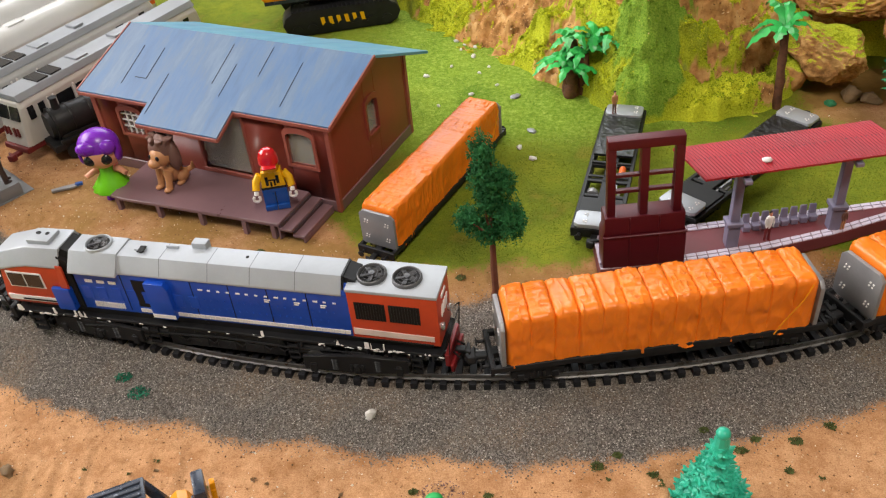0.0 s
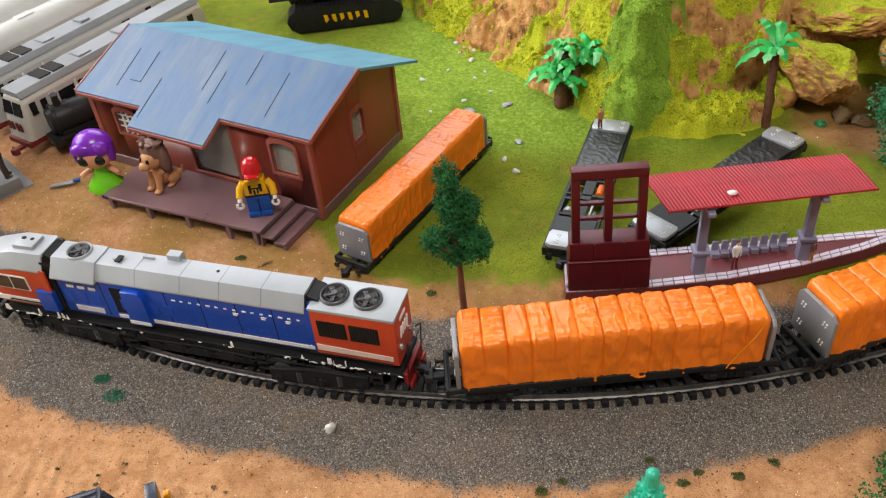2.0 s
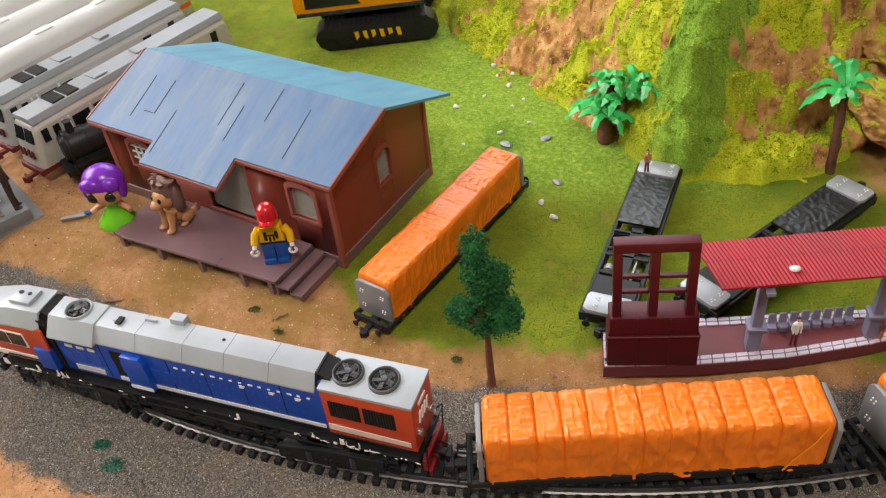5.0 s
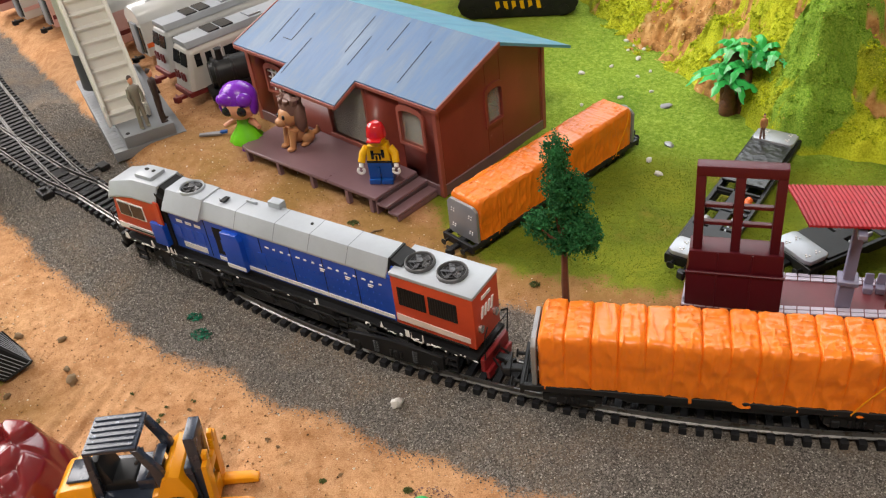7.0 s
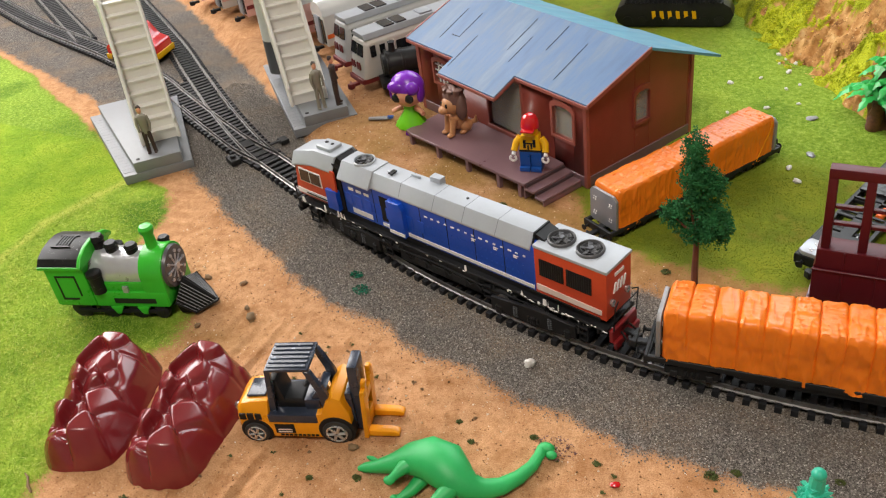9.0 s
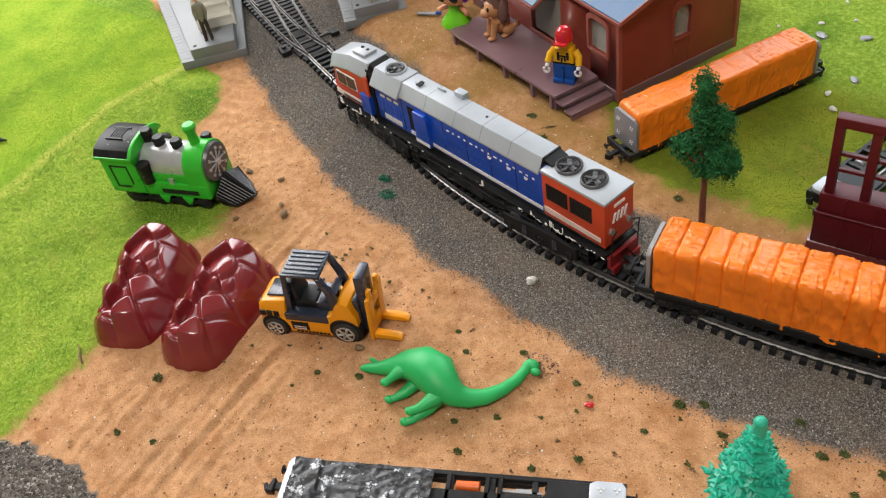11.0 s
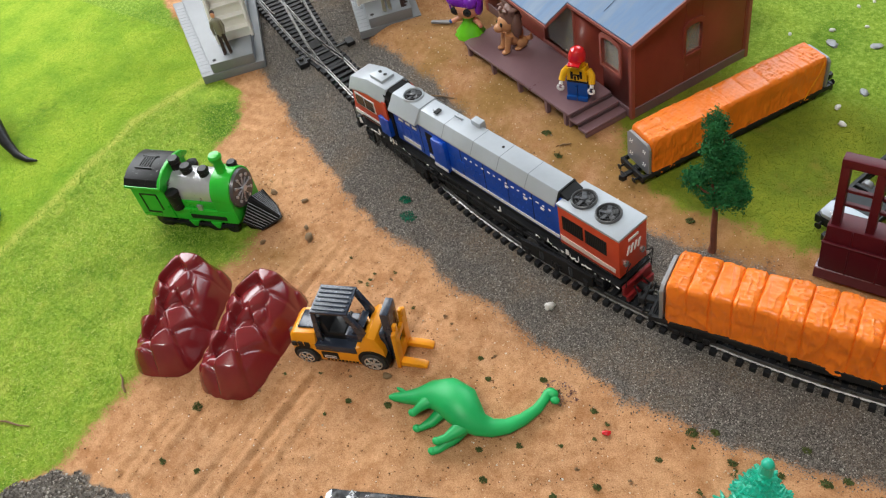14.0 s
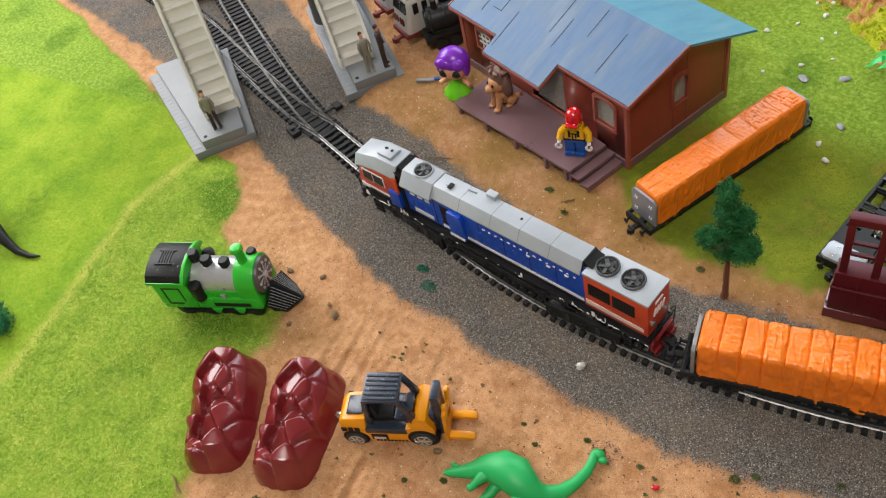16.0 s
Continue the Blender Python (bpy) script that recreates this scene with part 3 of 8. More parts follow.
def pick(box_, want, floor=0.5):
    """Random places in a box where a region's weight is high enough."""
    def spot(rng, count):
        got = []
        while sum(len(g) for g in got) < count:
            p = np.column_stack([rng.uniform(box_[0], box_[1], count), rng.uniform(box_[2], box_[3], count)])
            got.append(p[want(*p.T) > rng.uniform(floor, 1, count)])
        return np.concatenate(got)[:count]
    return spot


def off_track(x, y):
    """1 beside the tracks, low on them."""
    d = np.where(x > -150, np.abs(np.hypot(x - 95, y - 980) - 606.5), 99.0)
    for (x0, y0), (x1, y1) in (((-146, 423.5), (-286, 484)), ((-286, 484), (-372, 534)), ((-372, 534), (-482, 610)), ((-286, 484), (-401, 531.5)), ((-401, 531.5), (-503, 580)), ((-503, 580), (-684, 638))):
        t = np.clip(((x - x0) * (x1 - x0) + (y - y0) * (y1 - y0)) / ((x1 - x0) ** 2 + (y1 - y0) ** 2), 0, 1)
        d = np.minimum(d, np.hypot(x - x0 - t * (x1 - x0), y - y0 - t * (y1 - y0)))
    return 0.06 + 0.94 * step(12, 17, d)


chips(90000, pick((-420, 370, 300, 600), lambda x, y: regions(x, y)[0] * off_track(x, y), 0.03), grit, "ballast_gravel", ballast_mat, "loose dark grey ballast gravel along the railway track", "gravel", 1)
chips(16000, pick((-240, -70, 0, 140), lambda x, y: regions(x, y)[0]), stone_chip, "gravel_heap", ballast_mat, "low heap of dark grey gravel on the sand", "gravel", 2)
chips(42000, pick((-50, 380, 440, 640), lambda x, y: regions(x, y)[1] * (1 - step(555, 600, y) * step(215, 175, x)), 0.2), blade, "grass_turf", blade_mat, "short olive-green model turf around the wagons", "grass", 3)
mown_mat = island_material("mown_flock", [(0.0, (0.15, 0.29, 0.020)), (0.5, (0.22, 0.37, 0.03)), (0.95, (0.31, 0.43, 0.05)), (1.0, (0.52, 0.58, 0.20))], patches=([(0.0, (0.12, 0.28, 0.018)), (1.0, (0.22, 0.39, 0.035))], [(0.0, (0.28, 0.37, 0.025)), (1.0, (0.40, 0.47, 0.06))]))
chips(90000, pick((-700, -380, 40, 640), lambda x, y: regions(x, y)[1] * step(-700, -430, x + 0.0 * y) * lawn_mats(x, y)[0], 0.1), blade, "grass_lawn", mown_mat, "smooth yellow-green model lawn beside the sand", "grass", 4)
rough_flock = island_material("rough_flock", [(0.0, (0.16, 0.28, 0.02)), (0.3, (0.25, 0.38, 0.035)), (0.7, (0.32, 0.45, 0.05)), (1.0, (0.58, 0.60, 0.20))], patches=([(0.0, (0.12, 0.25, 0.018)), (1.0, (0.26, 0.42, 0.05))], [(0.0, (0.32, 0.37, 0.03)), (1.0, (0.54, 0.55, 0.14))]))
chips(60000, pick((-430, -190, 40, 430), lambda x, y: regions(x, y)[1] * (1 - lawn_mats(x, y)[0]), 0.1), blade, "grass_flock", rough_flock, "mottled green flock of the rougher lawn", "grass", 14)
chips(26000, pick((-430, -190, 60, 400), lambda x, y: regions(x, y)[1] * (1 - lawn_mats(x, y)[0]), 0.2), straw, "grass_blades", rough_flock, "fine loose grass blades on the rougher lawn", "grass", 15)
chips(42000, pick((-120, 230, 560, 860), lambda x, y: regions(x, y)[1] * step(555, 610, y), 0.2), blade, "grass_meadow", lush_mat, "bright green model grass behind the house", "grass", 5)
chips(15000, pick((-290, 320, 120, 600), lambda x, y: 1 - np.maximum(*regions(x, y)[:2])), crumb, "soil_crumbs", crumb_mat, "scattered sandy crumbs and specks of soil", "soil", 6)

# ---- unseen room added around the layout, closing it in for bounced light ----
def wall(name, x0, x1, y0, y1, z0, z1, hole=None):
    """A wall slab in metres; hole: a window's span along the wall and its heights."""
    bm = bmesh.new()
    def slab(a0, a1, b0, b1):
        box(bm, *((x0, x1, a0, a1) if x1 - x0 < y1 - y0 else (a0, a1, y0, y1)), b0, b1)
    a0, a1 = (y0, y1) if x1 - x0 < y1 - y0 else (x0, x1)
    if hole:
        h0, h1, g0, g1 = hole
        slab(a0, h0, z0, z1), slab(h1, a1, z0, z1), slab(h0, h1, z0, g0), slab(h0, h1, g1, z1)
    else:
        slab(a0, a1, z0, z1)
    for v in bm.verts:
        v.co *= 1000
    tagged(part(name, bm, plaster, smooth=0), "unseen plastered room wall added around the layout", "wall", kind="structure")


wall("wall_west", -2.1, -1.95, -2.0, 2.5, -0.2, 2.4, (-0.1, 1.9, 0.65, 2.05))
wall("wall_east", 2.0, 2.15, -2.0, 2.5, -0.2, 2.4)
wall("wall_north", -2.1, 2.15, 2.35, 2.5, -0.2, 2.4, (-1.1, 0.7, 0.8, 2.1))
wall("wall_south", -2.1, 2.15, -2.0, -1.85, -0.2, 2.4)
bm = bmesh.new()
box(bm, -2100, 2150, -2000, 2500, 2400, 2500)
tagged(part("ceiling", bm, plaster, smooth=0), "unseen plain ceiling added over the layout", "ceiling", kind="structure")

# ---- railway track ----
CX, CY, RT = 95.0, 980.0, 606.5


def track_main(s):
    """A point of the curved main line and its heading; s in millimetres from the bottom of the bend, rightwards."""
    if s > -248:
        a = s / RT
        return Vector((CX + RT * math.sin(a), CY - RT * math.cos(a), 0)), a
    a = -248 / RT
    p = Vector((CX + RT * math.sin(a), CY - RT * math.cos(a), 0))
    return p + Vector((math.cos(a), math.sin(a), 0)) * (s + 248), a


def along(pts, stepping):
    """Evenly spaced points and headings on a smooth line through a few points."""
    P = [Vector((*p, 0)) for p in pts]
    fine = []
    for i in range(len(P) - 1):
        a, b, c, d = P[max(i - 1, 0)], P[i], P[i + 1], P[min(i + 2, len(P) - 1)]
        for k in range(12):
            t = k / 12
            fine.append(0.5 * (2 * b + (c - a) * t + (2 * a - 5 * b + 4 * c - d) * t * t + (3 * b - a - 3 * c + d) * t ** 3))
    fine.append(P[-1])
    out, left = [], 0.0
    for a, b in zip(fine, fine[1:]):
        L = (b - a).length
        while left < L:
            out.append((a.lerp(b, left / L), math.atan2((b - a).y, (b - a).x)))
            left += stepping
        left -= L
    return out


def rail_pair(owner, line, z=2.6, mat=None):
    for side in (-8.6, 8.6):
        bm = bmesh.new()
        out = []
        for p, a in line:
            n = Vector((-math.sin(a), math.cos(a), 0))
            q = p + n * side
            out.append([q + n * u + Vector((0, 0, z + v)) for u, v in ((-1.3, 2.2), (1.3, 2.2), (1.3, 2.8), (0.35, 3.2), (0.35, 4.4), (0.45, 4.6), (0.45, 5.6), (-0.45, 5.6), (-0.45, 4.6), (-0.35, 4.4), (-0.35, 3.2), (-1.3, 2.8))])
        rings(bm, out)
        part("rail", bm, mat or rail_steel, owner, smooth=25)


def sleeper_mesh(length):
    bm = bmesh.new()
    box(bm, -1.7, 1.7, -length / 2, length / 2, 1.6, 5.3)
    for s in (-8.6, 8.6):
        box(bm, -1.2, 1.2, s - 2.3, s + 2.3, 4.9, 5.5)
    return mesh_of("sleeper", bm, sleeper_grey, 0, 1, 0)


def lay(owner, line, me, web=True):
    for p, a in line:
        again("sleeper", me, owner, pose(p.x * MM, p.y * MM, 0, 0, 0, math.degrees(a)))


short_sleeper = sleeper_mesh(26)
main = thing("railway_track", "curved model railway track with steel rails on black sleepers", "railway track", 0, 0, kind="structure")
rail_pair(main, [track_main(s) for s in np.arange(-398, 372, 6)])
lay(main, [track_main(s) for s in np.arange(-396, 368, 7.3)], short_sleeper)
for u in (-4.5, 4.5):
    bm = bmesh.new()
    rings(bm, [[p + Vector((-math.sin(a), math.cos(a), 0)) * (u + d) + Vector((0, 0, h)) for d, h in ((-1, 1.7), (1, 1.7), (1, 3.4), (-1, 3.4))] for p, a in [track_main(s) for s in np.arange(-396, 368, 8)]])
    part("sleeper_strap", bm, sleeper_grey, main)
end, head = track_main(-400)
BRANCH_A = [(end.x, end.y), (-317, 500), (-372, 534), (-425, 570), (-482, 610), (-540, 651), (-640, 715), (-760, 790), (-880, 865)]
BRANCH_B = [(end.x, end.y), (-318, 494), (-358, 511.5), (-401, 531.5), (-446, 553), (-503, 580), (-600, 615), (-684, 638), (-768, 661), (-868, 696), (-960, 730)]
BRANCH_C = [(-668, 640), (-720, 668), (-790, 706), (-860, 745), (-930, 790)]
for name, pts, label, skip in (("branch_track", BRANCH_A, "black branch track leading away from a railway switch", 30), ("branch_track", BRANCH_B, "black diverging track under the footbridge", 30), ("siding_track", BRANCH_C, "black siding track leaving the diverging line", 0)):
    ob = thing(name, label, "railway track", 0, 0, kind="structure", group="branch tracks")
    line = along(pts, 7.0)[skip:]
    rail_pair(ob, along(pts, 5.0)[skip * 7 // 5:], mat=rail_dull)
    lay(ob, line, short_sleeper)
    bm = bmesh.new()
    rings(bm, [[p + Vector((-math.sin(a), math.cos(a), 0)) * d + Vector((0, 0, h)) for d, h in ((-12.5, 1.7), (12.5, 1.7), (12.5, 4.3), (-12.5, 4.3))] for p, a in line])
    part("sleeper_web", bm, sleeper_grey, ob)


def railway_switch():
    """Both routes of the switch on shared long sleepers, with a frog, two guard rails and a throw bar."""
    ob = thing("railway_switch", "black railway switch with dull steel rails on long sleepers", "railway switch", 0, 0, kind="structure")
    la, lb = along(BRANCH_A, 7.0)[:30], along(BRANCH_B, 7.0)[:30]
    for k, ((p, a), (q, b)) in enumerate(zip(la, lb)):
        mid, apart, turn = (p + q) / 2, (p - q).length, (a + b) / 2
        if k in (2, 3):
            continue
        bm = bmesh.new()
        h = 13.4 + apart / 2
        box(bm, -1.9, 1.9, -h, h, 1.6, 5.3)
        for s in (-1, 1):
            box(bm, -1.2, 1.2, s * (h - 6.4) - 2.3, s * (h - 6.4) + 2.3, 5.0, 5.6)
        sl = part("sleeper", bm, sleeper_grey, ob, smooth=0)
        sl.matrix_basis = place(mid.x, mid.y, 0, math.degrees(turn))
    bm = bmesh.new()
    rings(bm, [[(p + q) / 2 + Vector((-math.sin(a), math.cos(a), 0)) * d * (12.5 + (p - q).length / 2) + Vector((0, 0, h)) for d, h in ((-1, 1.6), (1, 1.6), (1, 4.2), (-1, 4.2))] for (p, a), (q, b) in zip(la, lb)])
    part("sleeper_web", bm, sleeper_grey, ob)
    rail_pair(ob, along(BRANCH_A, 5.0)[:43], mat=rail_dull)
    rail_pair(ob, along(BRANCH_B, 5.0)[:43], mat=rail_dull)
    for line, side in ((along(BRANCH_A, 5.0)[21:31], -1), (along(BRANCH_B, 5.0)[21:31], 1)):
        bm = bmesh.new()
        out = []
        for i, (p, a) in enumerate(line):
            n = Vector((-math.sin(a), math.cos(a), 0)) * side
            q = p + n * (6.4 - (0.9 if i in (0, len(line) - 1) else 0))
            out.append([q + n * u + Vector((0, 0, v)) for u, v in ((-0.4, 4.8), (0.4, 4.8), (0.4, 8.0), (-0.4, 8.0))])
        rings(bm, out)
        part("guard_rail", bm, rail_dull, ob)
    p, a = la[2]
    m = place(p.x, p.y, 0, math.degrees(a))
    bm = bmesh.new()
    box(bm, -2, 12, -12, 12, 3.6, 5.0), box(bm, 18, 30, -7.4, 7.4, 4.6, 5.8)
    pl = part("cover_plate", bm, black_dark, ob, "flat black plate between the rails", smooth=0)
    pl.matrix_basis = m
    bm = bmesh.new()
    box(bm, 6, 9, -22, 22, 4.6, 6.0), box(bm, 1, 14, 17, 25, 2.4, 7.0), box(bm, 3, 12, -27, -20, 2.4, 6.2), cyl(bm, (8, 21, 7), (8, 21, 9), 2.2, n=12)
    tb = part("throw_bar", bm, black_plastic, ob, bevel=0.4, seg=1)
    tb.matrix_basis = m
    return ob


railway_switch()

# ---- rolling stock ----
def wheelset(owner, x, r=5.0, gauge=8.6):
    bm = bmesh.new()
    for s in (-1, 1):
        cyl(bm, (x, s * (gauge - 1.2), r), (x, s * (gauge + 1.2), r), r, n=18)
        cyl(bm, (x, s * (gauge - 2.0), r), (x, s * (gauge - 1.2), r), r + 0.9, n=18)
    cyl(bm, (x, -gauge, r), (x, gauge, r), 1.0, n=8)
    part("wheelset", bm, rail_steel, owner)


def bogie(owner, x, axles, half=10.5, mat=None, r=5.0, tall=0.0, low=0.0):
    bm = bmesh.new()
    a0, a1 = min(axles), max(axles)
    for s in (-1, 1):
        prism(bm, [(x + a0 - 5, 4 - low), (x + a0 - 5, 8 + tall), (x - 4, 9.5 + tall), (x + 4, 9.5 + tall), (x + a1 + 5, 8 + tall), (x + a1 + 5, 4 - low), (x + 4, 2.4 - low), (x - 4, 2.4 - low)], s * half - 1.1, s * half + 1.1, "y")
        for a in axles:
            box(bm, x + a - 1.8, x + a + 1.8, s * half - 1.9, s * half + 1.9, 2.6 - low, 6.4)
        for k in (-3, 0, 3):
            cyl(bm, (x + k, s * (half + 1.2), 3.2), (x + k, s * (half + 1.2), 7.2), 0.9, n=8)
    box(bm, x - 4, x + 4, -half, half, 5, 8)
    b = part("bogie", bm, mat or (frame_black if tall else black_plastic), owner, bevel=0.25, seg=1)
    for a in axles:
        wheelset(b, x + a, r)


def coupler(owner, x, way, mat=None):
    bm = bmesh.new()
    box(bm, min(x, x + 7 * way), max(x, x + 7 * way), -2, 2, 6, 8.5)
    prism(bm, [(x + 6 * way, -3.5), (x + 10 * way, -3.5), (x + 11.5 * way, 0), (x + 10 * way, 1.2), (x + 9 * way, -1), (x + 7.5 * way, 3.6), (x + 6 * way, 3.6)], 5, 9.5, "z")
    part("coupler", bm, mat or black_plastic, owner, bevel=0.4, seg=1)


def wagon_frame(owner, L, deck=True):
    bm = bmesh.new()
    h = L / 2
    for s in (-1, 1):
        box(bm, -h, h, s * 13 - 1.2, s * 13 + 1.2, 7.5, 11)
        prism(bm, [(-h * 0.55, 8), (h * 0.55, 8), (h * 0.42, 3.6), (-h * 0.42, 3.6)], s * 12 - 0.8, s * 12 + 0.8, "y")
    box(bm, -h, h, -2.5, 2.5, 6.5, 10)
    for x in np.linspace(-h + 1.5, h - 1.5, 9):
        box(bm, x - 1.4, x + 1.4, -12, 12, 8, 10.6)
    part("underframe", bm, black_plastic, owner, bevel=0.25, seg=1)
    for s in (-1, 1):
        bogie(owner, s * h * 0.72, (-9, 9))
        coupler(owner, s * h, s)
        bm = bmesh.new()
        box(bm, s * h - 2 * (s > 0), s * h + 2 * (s < 0), -14, 14, 5.5, 11.5)
        for y in (-9, 9):
            cyl(bm, (s * h, y, 8), (s * (h + 4), y, 8), 1.0, n=8), cyl(bm, (s * (h + 4), y, 8), (s * (h + 4.8), y, 8), 2.3, n=12)
        part("buffer_beam", bm, black_plastic, owner, bevel=0.3, seg=1)


def tarp(bm, L, w, z0, z1, cells, seed, puff=1.0):
    """A roped tarpaulin over a block: pillowed cells between the ropes, streaked wrinkles on top, hanging folds on the sides."""
    nx, out, prof = cells * 28, [], []
    r = 2.6
    for k in range(15):
        prof.append((-w, z0 + (z1 - z0 - r) * k / 15, -1, 0))
    for k in range(5):
        a = math.pi / 2 * k / 4
        prof.append((-w + r - r * math.cos(a), z1 - r + r * math.sin(a), -math.cos(a), math.sin(a)))
    for k in range(1, 24):
        prof.append((-w + r + (2 * w - 2 * r) * k / 24, z1, 0, 1))
    for k in range(5):
        a = math.pi / 2 * k / 4
        prof.append((w - r + r * math.sin(a), z1 - r + r * math.cos(a), math.sin(a), math.cos(a)))
    for k in range(1, 16):
        prof.append((w, z1 - r - (z1 - z0 - r) * k / 15, 1, 0))
    rng = random.Random(seed * 10)
    rise = [rng.uniform(-0.45, 0.45) for _ in range(cells + 1)]
    crumple = [rng.uniform(0.25, 1.0) for _ in range(cells + 1)]

    def ridge(x, y, z):
        return (1 - abs(noise.noise(Vector((x, y, z))))) ** 7
    for i in range(nx + 1):
        u = i / nx
        x = -L / 2 + L * u
        cell = min(int(u * cells), cells - 1)
        c = u * cells - cell
        near = min(c, 1 - c) * L / cells
        pillow = 1 - abs(2 * c - 1) ** 3.2
        groove = math.exp(-(near / 0.42) ** 2)
        end = min(1.0, min(u, 1 - u) * L / 3.0)
        end = math.sqrt(max(0.0, 1 - (1 - end) ** 2))
        row = []
        for y, z, ny, nz in prof:
            top = nz * nz
            v = (z - z0) / (z1 - z0)
            streak = ridge(x * 0.055 + cell * 3.7, y * 0.42 + seed, seed + cell) * crumple[cell]
            fine = ridge(x * 0.11 + y * 0.12 + cell * 5.1, y * 0.9, seed * 2 + cell) * crumple[cell]
            fold = ridge((x + 0.5 * z) * 0.085 + seed, z * 0.045 - 0.02 * x, seed * 3)
            fold2 = ridge((x - 0.8 * z) * 0.13, z * 0.08 + seed, seed * 7) * crumple[cell]
            sag = noise.noise(Vector((x * 0.08 + seed, y * 0.05, z * 0.08)))
            cross = ridge(x * 0.30 + 0.05 * y + seed, y * 0.09 + z * 0.09, seed * 5 + cell) * crumple[-1 - cell]
            d_top = puff * (0.7 * pillow - 0.9 * groove) + 0.85 * streak + 0.7 * fine + 0.6 * cross + 0.6 * rise[cell] * pillow
            d_side = puff * (0.4 * pillow * (0.4 + 0.6 * v) - 0.65 * groove * (0.35 + 0.65 * v)) + (0.85 * fold + 0.8 * fold2) * (1.15 - 0.5 * v) + 0.5 * fine + 0.5 * cross - 0.4
            rope = -0.35 * math.exp(-((v - 0.5) / 0.025) ** 2) * (1 - top)
            hem = 0.35 * noise.noise(Vector((x * 0.12 + seed, 3.0, 0))) if v < 0.02 else 0
            d = (d_top * top + d_side * (1 - top) + rope + 0.45 * sag) * end
            row.append((x, (y + ny * d) * (0.88 + 0.12 * end), z0 + (z + nz * d + hem - z0) * (0.92 + 0.08 * end)))
        out.append(row)
    n = len(prof)
    verts = [p for q in out for p in q]
    faces = [(k * n + i, (k + 1) * n + i, (k + 1) * n + i + 1, k * n + i + 1) for k in range(nx) for i in range(n - 1)]
    faces += [tuple(range(n)), tuple(range(nx * n, nx * n + n))[::-1]]
    faces_of(bm, verts, faces)


def stud_plate(owner, name, x, t, mat, w=13.5, z0=10, z1=37):
    bm = bmesh.new()
    prism(bm, [(-w, z0), (w, z0), (w, z1 - 3), (w - 3, z1), (-w + 3, z1), (-w, z1 - 3)], x - t / 2, x + t / 2, "x")
    p = part(name, bm, mat, owner, bevel=0.5)
    bm = bmesh.new()
    for y in (-8, 8):
        for z in (z0 + 7, z1 - 8):
            for a, b in ((-1.1, 1), (0.9, 1.2), (-0.6, -1.0), (1.4, -0.8)):
                cyl(bm, (x - t / 2 - 0.5, y + a, z + b), (x + t / 2 + 0.5, y + a, z + b), 0.5, n=6)
    part("rivets", bm, white_paint, p)


def tarp_wagon(m, label, seed, group="covered wagons", lift=0.0, cells=13, puff=1.0):
    ob = thing("freight_wagon", label, "freight wagon", 0, 0, group=group)
    ob.matrix_basis = m
    wagon_frame(ob, 174)
    bm = bmesh.new()
    tarp(bm, 156, 13.2, 8.2, 40, cells, seed, puff)
    part("tarpaulin", bm, orange_tarp, ob, "creased orange tarpaulin tied down with ropes", smooth=50)
    for s in (-1, 1):
        stud_plate(ob, "end_plate", s * 80, 2.4, steel_plate)
    bm = bmesh.new()
    tube(bm, [(58, -15.2, 10), (62, -15.3, 18), (70, -15.2, 30), (74, -14, 38)], 0.35, 6)
    part("rope", bm, fork_yellow, ob)
    for o in ob.children_recursive:
        if not o.name.startswith(("bogie", "wheelset")):
            for v in o.data.vertices:
                v.co.z += lift * MM
    return ob


def on_track(s, z=8.2):
    p, a = track_main(s)
    return place(p.x, p.y, z, math.degrees(a))


tarp_wagon(place(139.4, 378.4, 8.2, 6.5) @ Matrix.Scale(0.957, 4, (1, 0, 0)), "freight wagon under a creased orange tarpaulin, coupled behind the locomotive", 1.3, lift=4.2)
tarp_wagon(place(311, 417.5, 8.2, 23) @ Matrix.Scale(0.957, 4, (1, 0, 0)), "freight wagon under orange tarpaulin standing on the curved track", 7.7, lift=4.2)
tarp_wagon(place(31, 526.6, 8.8, 61.5) @ Matrix.Scale(0.87, 4), "freight wagon under orange tarpaulin parked on grass beside the house", 4.1, cells=9, puff=0.22)


